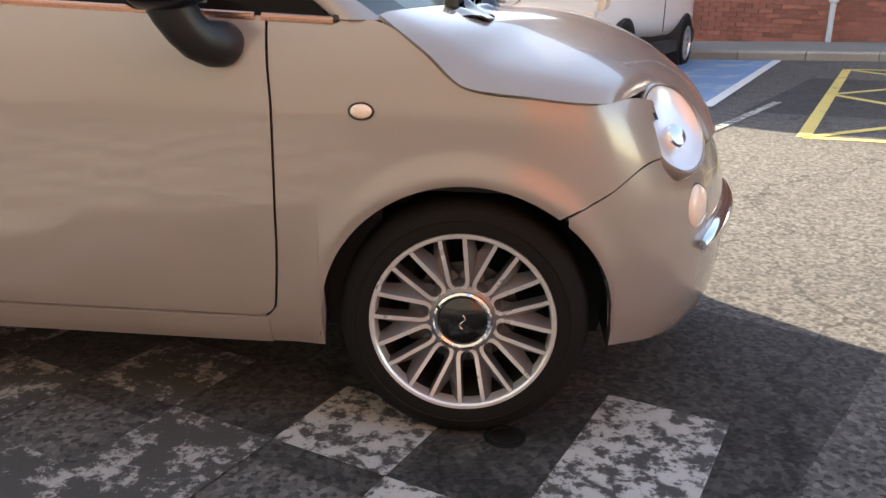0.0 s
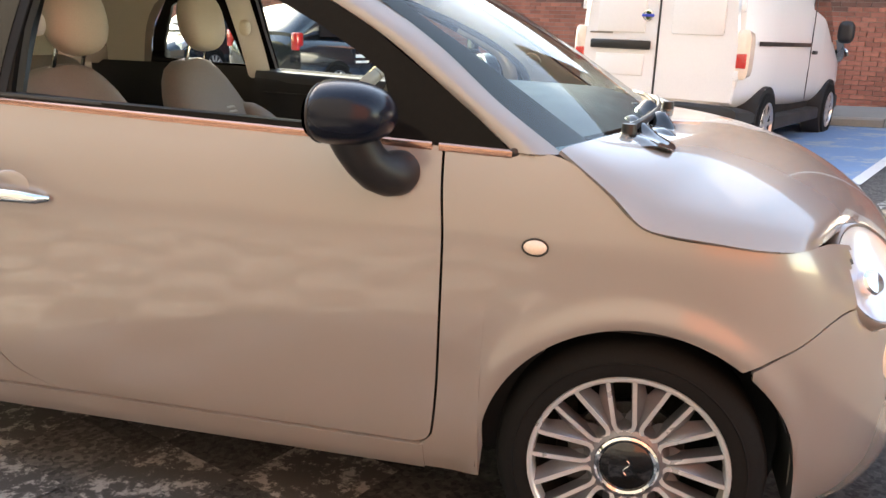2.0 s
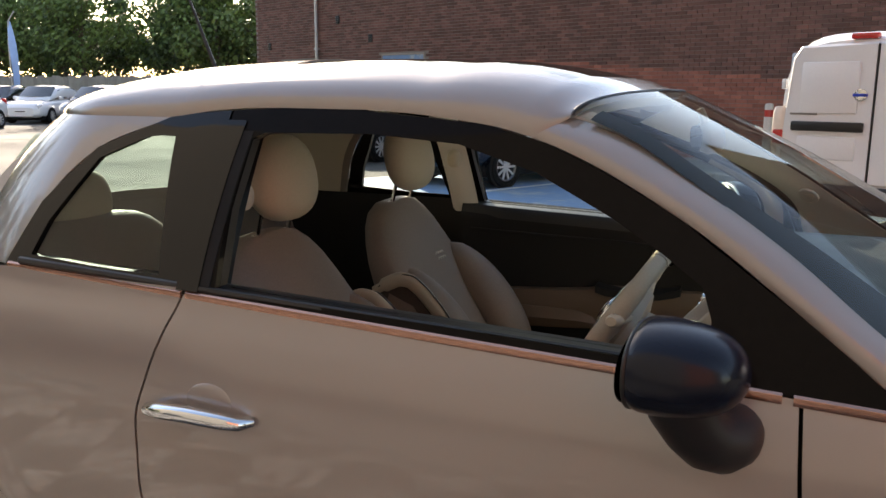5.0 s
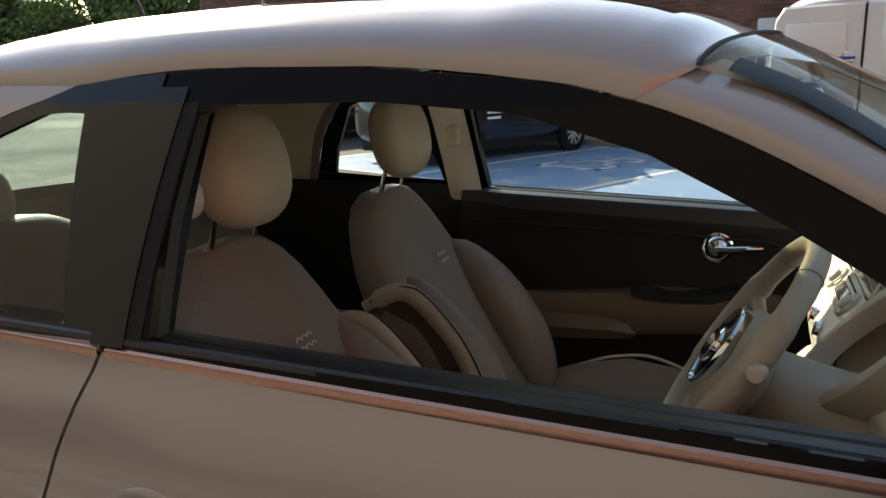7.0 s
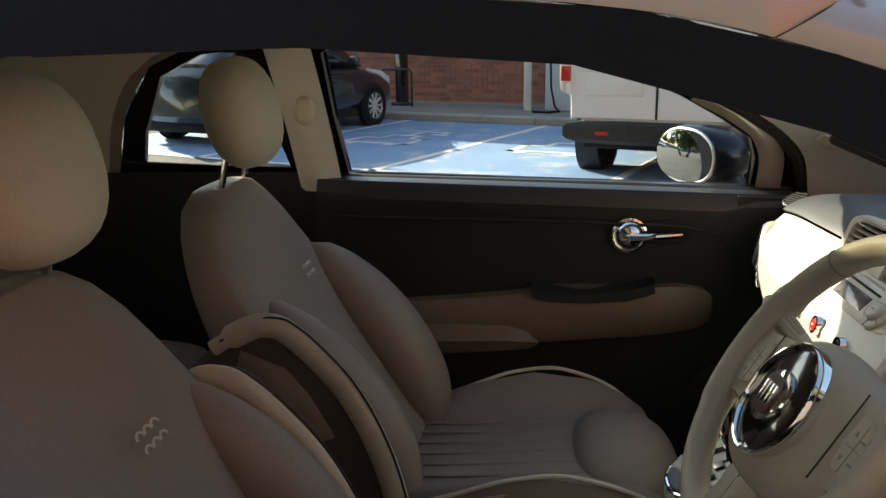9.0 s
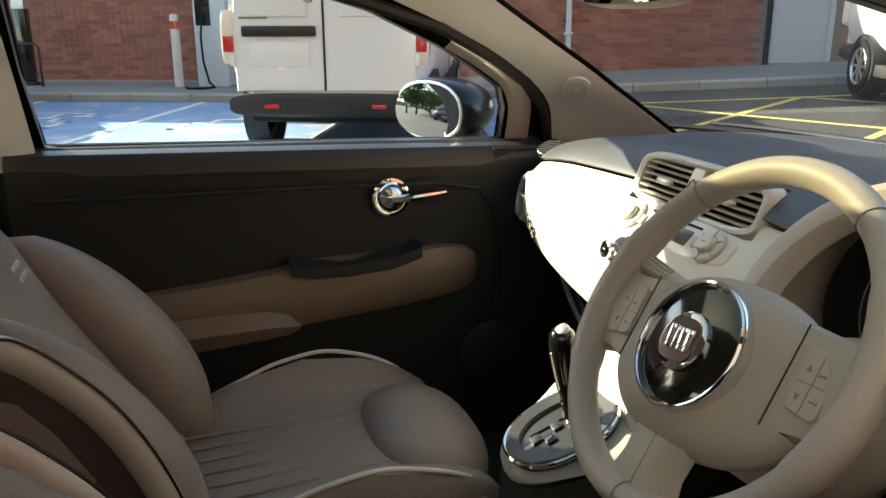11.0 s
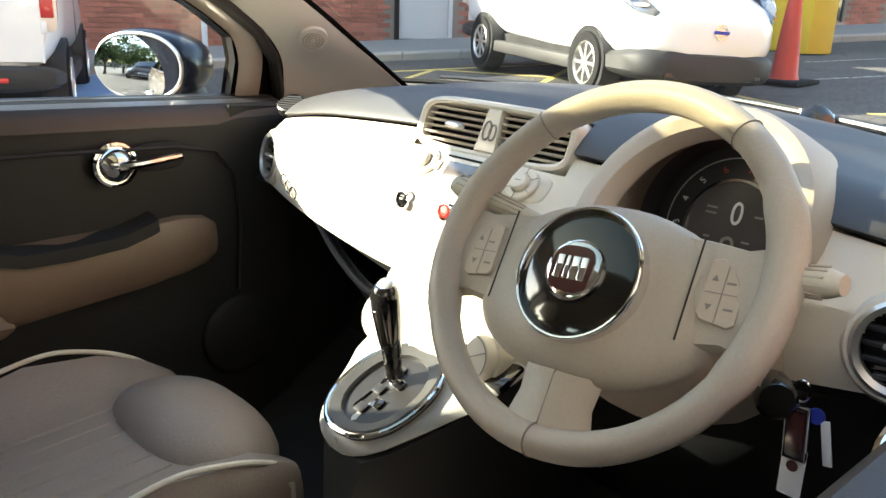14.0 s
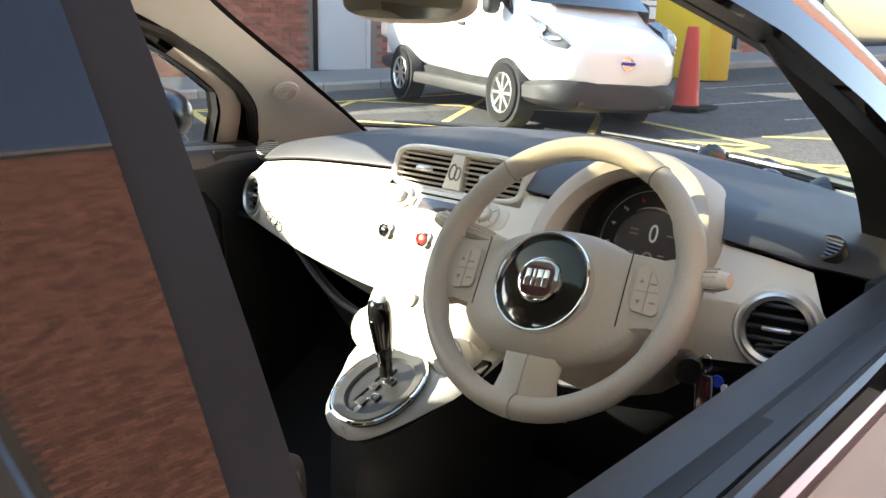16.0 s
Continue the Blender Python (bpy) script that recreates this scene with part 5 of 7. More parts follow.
screen_ob = part("windscreen", surf(screen, steps(-1, 1, 30), steps(0, 1, 20)), GLASS, car, "clear raked windscreen")
band = surf(lambda u, v: Vector(screen(u, v * 0.035)) + Vector((-0.004, 0, -0.004)), steps(-1, 1, 30), steps(0, 1, 2))
part("screen_band", band, GLOSS_BLACK, car)
cowl = surf(lambda u, v: Vector(screen(u, 0)) * (1 - v) + Vector((0.03 - 0.215 * u * u * abs(u) + 0.045 * v, 0.745 * u, 0.966 - 0.012 * u * u)) * v + Vector((0, 0, -0.012)), steps(-1, 1, 30), steps(0, 1, 4), 0.008)
part("cowl", cowl, SATIN_BLACK, car)
def cowl_cover(a, b):
    """Folded glossy plastic over the wiper pivots."""
    y = -0.60 + 0.78 * a
    x = -0.165 + 0.165 * b + 0.060 * (1 - (2 * a - 0.7) ** 2)
    fold = 0.5 + 0.5 * math.sin(31 * a + 4 * b) * math.sin(13 * a - 5 * b + 1)
    h = math.sin(math.pi * b) ** 0.7 * (0.020 + 0.050 * fold * math.sin(math.pi * a) + 0.010 * math.sin(57 * a + 9 * b))
    return (x, y, 0.956 + h * math.sin(math.pi * min(1, 0.05 + a * 0.95)) ** 0.4)


part("cowl_cover", surf(cowl_cover, steps(0, 1, 90), steps(0, 1, 16), -0.004), GLOSS_BLACK, car, "creased glossy black cowl cover under the wipers")
for y0, y1, nm in ((-0.52, 0.05, "wiper"), (0.10, 0.58, "wiper")):
    w = thing("wiper", "black windscreen wiper arm and blade", "wiper")
    w.parent = car
    for k in ("label", "category"):
        del w[k]
    u0, u1 = y0 / 0.75, y1 / 0.75
    arm = [Vector(screen(u0 + (u1 - u0) * t, 0.02 + 0.055 * t)) + Vector((0.022, 0, 0.018)) for t in steps(0, 1, 8)]
    part("wiper_arm", tube(arm, [0.011, 0.010, 0.009, 0.008, 0.007, 0.006, 0.006, 0.005, 0.004], 8), SATIN_BLACK, w)
    blade = [Vector(screen(u0 + 0.12 + (u1 - u0 + 0.06) * t, 0.035 + 0.05 * t)) + Vector((0.010, 0, 0.008)) for t in steps(0, 1, 10)]
    part("wiper_blade", tube(blade, 0.006, 6), RUBBER, w)
    part("wiper_cap", lathe([(0.0, 0.012), (0.016, 0.010), (0.018, -0.012)], 14, Matrix.Translation(arm[0])), SATIN_BLACK, w)

# side window surrounds
RING_OUT = [(-0.290, 0.956), (-0.36, 1.012), (-0.423, 1.057), (-0.626, 1.190), (-0.75, 1.251), (-0.864, 1.297), (-0.994, 1.328), (-1.266, 1.350), (-1.44, 1.351), (-1.556, 1.345), (-1.548, 1.15), (-1.540, 0.996), (-1.41, 0.991), (-0.9, 0.975)]
RING_IN = [(-0.56, 0.980), (-0.562, 1.05), (-0.58, 1.095), (-0.645, 1.137), (-0.735, 1.186), (-0.877, 1.250), (-1.033, 1.292), (-1.22, 1.305), (-1.46, 1.301), (-1.492, 1.286), (-1.490, 1.15), (-1.475, 1.010), (-1.455, 1.005), (-0.9, 0.991)]
Q_OUT = [(-1.548, 0.996), (-1.552, 1.15), (-1.562, 1.344), (-1.64, 1.338), (-1.717, 1.327), (-1.885, 1.260), (-1.988, 1.143), (-2.046, 1.004), (-1.8, 1.002)]
Q_IN = [(-1.617, 1.020), (-1.642, 1.13), (-1.682, 1.288), (-1.72, 1.289), (-1.76, 1.285), (-1.868, 1.238), (-1.950, 1.105), (-1.975, 1.032), (-1.8, 1.024)]


def on_glass(p, off=0.0):
    return Vector((p[0], -(green(p[1]) + off), p[1]))


def ring(outer, inner, off=0.004, th=0.016, n=4):
    def sub(lp):
        return [(a[0] + (b[0] - a[0]) * i / n, a[1] + (b[1] - a[1]) * i / n) for a, b in zip(lp, lp[1:] + lp[:1]) for i in range(n)]
    o, q = sub(outer), sub(inner)
    loops = [[on_glass(p, off - th) for p in o], [on_glass(p, off) for p in o],
             [on_glass(((a[0] + b[0]) / 2, (a[1] + b[1]) / 2), off) for a, b in zip(o, q)], [on_glass(p, off) for p in q], [on_glass(p, off - th) for p in q]]
    g = loft(loops + [loops[0]], caps=False)
    return g


both("door_window_frame", ring(RING_OUT, RING_IN), FRAME_BLACK, car)
both("quarter_window_frame", ring(Q_OUT, Q_IN), POST_BLACK, car)
both("pillar_cover", surf(lambda u, v: on_glass((-1.512 - (0.052 + 0.020 * v) * u, 1.000 + 0.325 * v), 0.0085), steps(1, 0, 3), steps(0, 1, 12), 0.006), POST_BLACK, car)

both("post_seal", surf(lambda u, v: on_glass((-1.4875 - 0.0235 * u, 1.004 + 0.300 * v), 0.0062), steps(1, 0, 3), steps(0, 1, 12), 0.004), UNDER, car)


def pane(loop, off):
    cx, cz = sum(p[0] for p in loop) / len(loop), sum(p[1] for p in loop) / len(loop)
    rings = [[on_glass((cx + (x - cx) * k, cz + (z - cz) * k), off) for x, z in loop] for k in (1.0, 0.66, 0.33, 0.02)]
    return loft(rings, caps=False)


for sgn in (1, -1):
    q = part("quarter_window", pane(Q_IN, -0.004).at(Matrix.Diagonal((1, sgn, 1, 1))), GLASS, car, "clear fixed rear side window")
part("door_glass", pane(RING_IN, -0.006).mirrored(), GLASS, car, "raised passenger door glass")
# the driver's glass, wound down: only its edge shows in the slot
part("door_glass", tube([Vector((x, -(green(0.99) - 0.012), belt(x) + 0.006)) for x in steps(-1.40, -0.57, 10)], 0.003, 6), SATIN_BLACK, car, "lowered driver's glass edge in its slot")

# belt trim and window seals
for a, b in ((-2.035, -1.552), (-1.540, -0.455), (-0.440, -0.287)):
    both("belt_trim", loft([[(x, -(green(belt(x)) + o), belt(x) + h) for o, h in ((-0.004, -0.011), (0.006, -0.009), (0.008, -0.003), (0.007, 0.004), (0.002, 0.007), (-0.006, 0.006))] for x in steps(a, b, 20)]), COPPER, car, "copper belt-line trim strip")
both("window_seal", tube([Vector((x, -(green(0.99) - 0.006), belt(x) + 0.013)) for x in steps(-2.0, -0.30, 24)], 0.008, 8), SATIN_BLACK, car)
both("trim_cap", lathe([(0.001, 0.012), (0.010, 0.008), (0.012, -0.006)], 12, facing((-0.284, -0.768, 0.954), (0.2, -1, 0))), SATIN_BLACK, car)

# dark inner shell that backs the panel gaps
both("inner_shell", surf(lambda s, v: skin(s, 0.24 + v * 0.70, -0.028), steps(-1.95, -0.34, 40), steps(0, 1, 10)), UNDER, car)
shell = surf(lambda s, v: skin(s, 0.60 + v * 0.18, -0.035), steps(-0.40, 0.66, 30), steps(0, 1, 5))
shell.add(surf(lambda s, v: skin(s, 0.25 + v * 0.38, -0.03), steps(0.35, 0.70, 14), steps(0, 1, 5)))
both("nose_shell", lamp_hole(shell), UNDER, car)
floor_pan = box(-2.6, 0.36, -0.52, 0.52, 0.19, 0.25, 0.03)
part("floor_pan", floor_pan, UNDER, car)
for hx in (0.0, -2.30):
    well = lathe([(0.335, 0.022), (0.335, 0.235)], 40, facing((hx, -0.80, 0.292), (0, 1, 0)), caps=False)
    well.f = [f for f in well.f if all(well.v[i].z > 0.21 for i in f)]
    both("wheel_well", well, UNDER, car)
    both("well_wall", prism([(0.345 * math.cos(a), max(-0.10, 0.345 * math.sin(a))) for a in steps(0, 2 * math.pi, 40)[:-1]], -0.004, 0.0, facing((hx, -0.55, 0.292), (0, -1, 0))), UNDER, car)
# door recess handle
both("handle_cup", pillow(0.062, 0.046, 0.010, 2.0, 2.0).at(facing((-1.455, -0.8055, 0.792), (0, -1, 0))), PAINT, door_r)[1].parent = door_l
for sgn, par in ((1, door_r), (-1, door_l)):
    flip = Matrix.Diagonal((1, sgn, 1, 1))
    hp = [(-1.585, -0.815, 0.776), (-1.575, -0.838, 0.778), (-1.54, -0.848, 0.784), (-1.47, -0.852, 0.788), (-1.40, -0.848, 0.786), (-1.365, -0.838, 0.782), (-1.352, -0.815, 0.780)]
    part("door_handle", tube(hp, [0.012, 0.016, 0.019, 0.018, 0.017, 0.014, 0.010], 12, squash=0.9).at(flip), CHROME, par, "chrome pull handle")
# side repeaters
for sgn in (1, -1):
    flip = Matrix.Diagonal((1, sgn, 1, 1))
    rep = part("side_repeater", pillow(0.024, 0.0155, 0.008, 2, 2).at(facing((-0.224, -0.815, 0.772), (0, -1, 0.0))).at(flip), AMBER, car, "oval clear side repeater lamp")
    part("repeater_ring", tube([Vector((-0.224 + 0.026 * math.cos(t), -0.8145, 0.772 + 0.0175 * math.sin(t))) for t in steps(0, 2 * math.pi, 24)[:-1]], 0.0022, 6, True).at(flip), SATIN_BLACK, rep)

# headlamps and lower lamps
for sgn in (1, -1):
    flip = Matrix.Diagonal((1, sgn, 1, 1))
    m = LAMP @ Matrix.Diagonal((0.96, 0.96, 1, 1))
    lamp = part("headlamp", lathe([(0.004, -0.016), (0.05, -0.013), (0.085, -0.004), (0.094, 0.003)], 36, m @ Matrix.Diagonal((0.95, 1.16, 1, 1)), caps=False).at(flip), REFLECTOR, car, "round clear headlamp")
    part("lens", lathe([(0.097, -0.004), (0.090, 0.014), (0.07, 0.028), (0.04, 0.038), (0.002, 0.042)], 36, m @ Matrix.Diagonal((0.95, 1.16, 1, 1)), caps=False).at(flip), LENS, lamp)
    part("bezel", lathe([(0.1080, -0.026), (0.1060, -0.006), (0.1010, 0.004), (0.0985, 0.006), (0.0955, 0.003)], 36, m @ Matrix.Diagonal((0.95, 1.16, 1, 1)), caps=False).at(flip), PAINT, lamp, "painted lamp surround")
    part("projector", lathe([(0.030, -0.03), (0.030, 0.002), (0.025, 0.008), (0.002, 0.012)], 24, m @ Matrix.Translation((0.0, -0.02, 0))).at(flip), CHROME, lamp)
    m = facing((0.540, -0.545, 0.531), (0.80, -0.60, 0.08))
    fog = part("front_lamp", lathe([(0.054, -0.02), (0.054, 0.004), (0.047, 0.012), (0.025, 0.018), (0.001, 0.020)], 30, m).at(flip), AMBER, car, "round clear daytime lamp in the bumper")
    part("lamp_ring", tube([m @ Vector((0.056 * math.cos(t), 0.056 * math.sin(t), 0.002)) for t in steps(0, 2 * math.pi, 30)[:-1]], 0.003, 6, True).at(flip), SATIN_BLACK, fog)


# wheels
def wheel(hx, side):
    m = facing((hx, -0.70 * side, 0.292), (0, -side, 0))
    w = thing("wheel", "alloy wheel", "wheel")
    for k in ("label", "category"):
        del w[k]
    w.parent = car
    prof = [(0.208, -0.095), (0.225, -0.098), (0.262, -0.092), (0.281, -0.078), (0.289, -0.055), (0.291, 0.0), (0.289, 0.050), (0.281, 0.072), (0.262, 0.086), (0.232, 0.092), (0.216, 0.088), (0.208, 0.07)]
    tyre = part("tyre", lathe(prof, 72, m, caps=False), RUBBER, w, "low-profile black rubber tyre")
    part("sidewall_rib", lathe([(0.244, 0.0895), (0.246, 0.0925), (0.249, 0.0905)], 72, m, caps=False), RUBBER, tyre)
    rim = part("rim", lathe([(0.215, 0.086), (0.2135, 0.091), (0.207, 0.0905), (0.203, 0.086), (0.200, 0.06), (0.198, -0.08)], 72, m, caps=False), ALLOY, w, "diamond-cut alloy rim")
    part("barrel", lathe([(0.199, 0.055), (0.192, -0.09), (0.05, -0.09)], 48, m, caps=False), UNDER, w)
    part("brake_disc", lathe([(0.02, 0.01), (0.125, 0.01), (0.125, -0.012), (0.02, -0.012)], 48, m), DISC, w)
    part("brake_caliper", box(-0.13, -0.075, -0.07, 0.07, -0.02, 0.035, 0.01).at(m), DISC, w)
    # ten looped spokes: a grey blade with a cut, bright U-shaped edge
    for k in range(10):
        a = 2 * math.pi * k / 10 + radians(26)
        r = m @ Matrix.Rotation(a, 4, "Z")
        U = []
        for t in steps(-1, 1, 18):
            s = abs(t)
            if s < 0.34:
                ang = t / 0.34 * math.pi / 2
                U.append((0.096 - 0.022 * math.cos(ang), 0.0215 * math.sin(ang)))
            else:
                q = (s - 0.34) / 0.66
                U.append((0.096 + 0.110 * q, math.copysign(0.0215 + 0.0065 * q, t)))
        top = [Vector((x, y, 0.060 + 0.026 * min(1, (x - 0.07) / 0.12))) for x, y in U]
        loops = []
        for i, p in enumerate(top):
            d = (top[min(i + 1, 18)] - top[max(i - 1, 0)])
            n = Vector((-d.y, d.x, 0)).normalized()
            out = 0.011 + 0.022 * (1 - min(1, max(0, (p.x - 0.08) / 0.12)))      # the grey flank widens towards the hub
            loops.append([p + n * 0.0044, p - n * 0.0044, p - n * 0.0050 - Vector((0, 0, 0.003)), p - n * 0.0072 - Vector((0, 0, 0.040)), p + n * (0.007 + out) - Vector((0, 0, 0.034)), p + n * 0.0050 - Vector((0, 0, 0.003))])
        spoke = part("spoke", loft([[lp[j] for j in (2, 3, 4, 5)] for lp in loops]).at(r), ALLOY_GREY, w)
        part("cut_face", loft([[lp[j] for j in (0, 1, 2, 5)] for lp in loops]).at(r), ALLOY, spoke, "bright machined spoke edge")
    part("hub", lathe([(0.098, 0.0), (0.094, 0.040), (0.082, 0.060), (0.070, 0.064)], 40, m, caps=False), ALLOY_GREY, w)
    cap = part("hub_cap", lathe([(0.057, 0.05), (0.057, 0.068), (0.052, 0.071), (0.001, 0.073)], 40, m), GLOSS_BLACK, w)
    part("cap_ring", lathe([(0.069, 0.055), (0.069, 0.069), (0.064, 0.073), (0.058, 0.071), (0.056, 0.06)], 40, m, caps=False), CHROME, cap)
    pts = [m @ Vector((0.006 * math.sin(3.2 * t), t * 0.017, 0.0745)) for t in steps(-1, 1, 14)]
    part("cap_mark", tube(pts, 0.0014, 6), CHROME, cap)
    return w


for hx in (0.0, -2.30):
    for side in (1, -1):
        wheel(hx, side)

# door mirrors: a black pod on a curved arm
for sgn in (1, -1):
    flip = Matrix.Diagonal((1, sgn, 1, 1))
    mir = thing("door_mirror", "x", "x")
    for k in ("label", "category"):
        del mir[k]
    mir.parent = car
    mt = Matrix.Translation((-0.572 if sgn > 0 else -0.61, -0.918, 1.028)) @ Matrix.Rotation(radians(-6 if sgn > 0 else -27), 4, "Z") @ Matrix.Scale(0.92 if sgn > 0 else 1.07, 4) @ Matrix.Translation((0.60, 0.905, -1.020))
    loops = []
    wy = 1.0 if sgn > 0 else 1.14
    for dx, k in ((-0.070, 0.90), (-0.066, 0.955), (-0.055, 0.99), (-0.035, 1.0), (-0.012, 0.985), (0.012, 0.94), (0.034, 0.86), (0.052, 0.75), (0.066, 0.60), (0.076, 0.42), (0.082, 0.22), (0.084, 0.04)):
        loops.append([(-0.598 + dx, -0.905 + y, 1.020 + z * (1.0 if z > 0 else 0.94)) for y, z in oval(0.096 * wy * k, 0.070 * k, 30, 2.25)])
    part("shell", loft(loops).at(mt).at(flip), MIRROR_NAVY, mir, "gloss black mirror housing")
    part("mirror_rim", tube([Vector((-0.669, -0.905 + y, 1.020 + z)) for y, z in oval(0.0860 * wy, 0.0610, 30, 2.25)], 0.0038, 8, True).at(mt).at(flip), SATIN_BLACK if sgn > 0 else SILVER, mir)
    turn = Matrix.Translation((-0.672, -0.905, 1.020)) @ Matrix.Rotation(radians(-8 if sgn > 0 else -6), 4, "Z") @ Matrix.Rotation(radians(3), 4, "Y") @ Matrix.Translation((0.672, 0.905, -1.020))
    part("mirror_pane", loft([[(-0.6705 - 0.0045 * (1 - k * k), -0.905 + y * k, 1.020 + z * k) for y, z in oval(0.083 * wy, 0.0575, 30, 2.25)] for k in (0.02, 0.2, 0.4, 0.6, 0.8, 1.0)], caps=False).at(turn).at(mt).at(flip), MIRROR, mir, "convex mirror glass")
    arm = [(-0.592, -0.895, 1.000), (-0.580, -0.888, 0.965), (-0.565, -0.876, 0.935), (-0.548, -0.858, 0.912), (-0.532, -0.832, 0.902), (-0.522, -0.805, 0.900), (-0.518, -0.782, 0.900)]
    part("arm", tube(arm, [0.052, 0.047, 0.044, 0.044, 0.047, 0.048, 0.046], 20).at(flip), SATIN_BLACK, mir, "black mirror arm")

# roof aerial
aer = part("aerial", tube([(-2.02, -0.02, 1.41), (-2.035, -0.02, 1.445), (-2.17, -0.02, 1.76)], [0.016, 0.006, 0.0025], 8), SATIN_BLACK, car, "black whip aerial")
part("aerial_base", pillow(0.045, 0.02, 0.016, 2, 2).at(Matrix.Translation((-2.01, -0.02, 1.418))), SATIN_BLACK, aer)

# ---- inside the car ----
def group_part(name, parent):
    """An empty that holds the pieces of one part of the car."""
    ob = new(name)
    ob.empty_display_size = 0.05
    ob.parent = parent
    return ob


def facia_x(y, z):
    x = -0.645 + 0.085 * (abs(y) / 0.6) ** 2.6
    if z > 0.905:
        x += (z - 0.905) * 0.95
    if z < 0.86:
        x += (0.86 - z) ** 1.3 * 0.6
    if abs(y) > 0.600:                     # the ends roll back past the side vents
        x += 0.07 * ((abs(y) - 0.600) / 0.045) ** 2
    return x


def facia_low(y):
    return spl(abs(y), [(0, 0.775), (0.18, 0.786), (0.28, 0.796), (0.38, 0.806), (0.48, 0.816), (0.57, 0.822), (0.65, 0.824)])


def facia_top(y):
    return spl(abs(y), [(0, 0.996), (0.17, 0.991), (0.365, 0.979), (0.5, 0.963), (0.6, 0.945), (0.68, 0.925)])


dash = group_part("dashboard", car)
ys = steps(-0.675, 0.675, 130)
VENTS = facing((-0.560, 0.004, 1.006), (-0.93, 0.0, 0.36))
BIN = facing((-0.486, -0.330, 0.928), (-0.955, 0.0, 0.297))


def opened(geo, r):
    """Leaves out what lies inside the round instrument opening."""
    for m, rad in ((BIN, r), (facing((-0.571, 0.563, 0.885), (-0.95, 0.25, 0.19)), 0.043), (facing((-0.584, -0.564, 0.880), (-0.94, -0.22, 0.20)), 0.047)):
        inv = m.inverted()
        inside = [math.hypot(p.x, p.y) < rad and (-0.16 if rad > 0.1 else -0.03) < p.z < (0.30 if rad > 0.1 else 0.05) for p in (inv @ q for q in geo.v)]
        geo.f = [f for f in geo.f if not all(inside[i] for i in f)]
    inv = VENTS.inverted()
    inside = [abs(p.x) < 0.140 and abs(p.y) < 0.034 and abs(p.z) < 0.06 for p in (inv @ q for q in geo.v)]
    geo.f = [f for f in geo.f if not any(inside[i] for i in f)]
    return geo


fs = steps(-1, 1, 130)


def facia(s, v):
    y = s * (0.642 - 0.060 * v ** 1.6)
    z = facia_low(y) + (facia_top(y) - facia_low(y)) * v
    return (facia_x(y, z), y, z)


part("facia", opened(surf(facia, fs, steps(0, 1, 40), -0.012), 0.128), IVORY, dash, "glossy ivory dashboard facia")


def top_pad(y, v):
    z0 = facia_top(y) + 0.003
    x0 = facia_x(math.copysign(min(abs(y), 0.57), y), z0) + 0.9 * max(0.0, abs(y) - 0.57)
    k = (abs(y) / 0.68) ** 2
    x1 = 0.0 - 0.20 * k
    z1 = 0.982 - 0.02 * k
    crown = 0.047 * (1 - 0.75 * k)
    z = z0 + (z1 - z0) * v + crown * math.sin(math.pi / 2 * min(1, v / 0.2)) * (1 if v < 0.7 else math.cos((v - 0.7) / 0.3 * math.pi / 2))
    return (x0 + (x1 - x0) * v ** 1.15, y, z)


part("top_pad", opened(surf(top_pad, ys, [t ** 1.7 for t in steps(0, 1, 44)], 0.01), 0.128), DASH_GREY, dash, "dark grained dashboard top")
part("lower_dash", surf(lambda y, v: (facia_x(math.copysign(min(abs(y), 0.57), y), facia_low(y)) + 0.012 + 0.10 * v, y, facia_low(y) - 0.002 - (0.09 - 0.06 * (abs(y) / 0.675) ** 2) * v ** 0.8), ys, steps(0, 1, 8), 0.01), DOOR_BLACK, dash)
# open shelf lip under the facia, and the dark knee panel below it
shelf = [(y, -0.60 + 0.10 * (abs(y) / 0.6) ** 2, spl(abs(y), [(0, 0.695), (0.17, 0.700), (0.26, 0.706), (0.36, 0.734), (0.48, 0.790), (0.60, 0.838)])) for y in steps(-0.62, 0.62, 40)]
part("shelf_lip", tube([(x, y, z) for y, x, z in shelf], 0.006, 8), DASH_GREY, dash, "dark rounded shelf edge under the facia")
part("knee_panel", surf(lambda k, v: (shelf[k][1] + 0.01 + 0.25 * v, shelf[k][0], shelf[k][2] - 0.004 - 0.32 * v ** 0.8), list(range(41)), steps(0, 1, 8), 0.01), DOOR_BLACK, dash)
part("bulkhead", box(-0.16, -0.12, -0.68, 0.68, 0.25, 0.93, 0.01), UNDER, dash)
both("dash_cheek", surf(lambda a, v: (-0.60 + 0.40 * a, -(0.672 + 0.02 * a), 0.25 + (0.72 - 0.03 * a) * v), steps(0, 1, 6), steps(0, 1, 6), 0.01), DOOR_BLACK, dash)


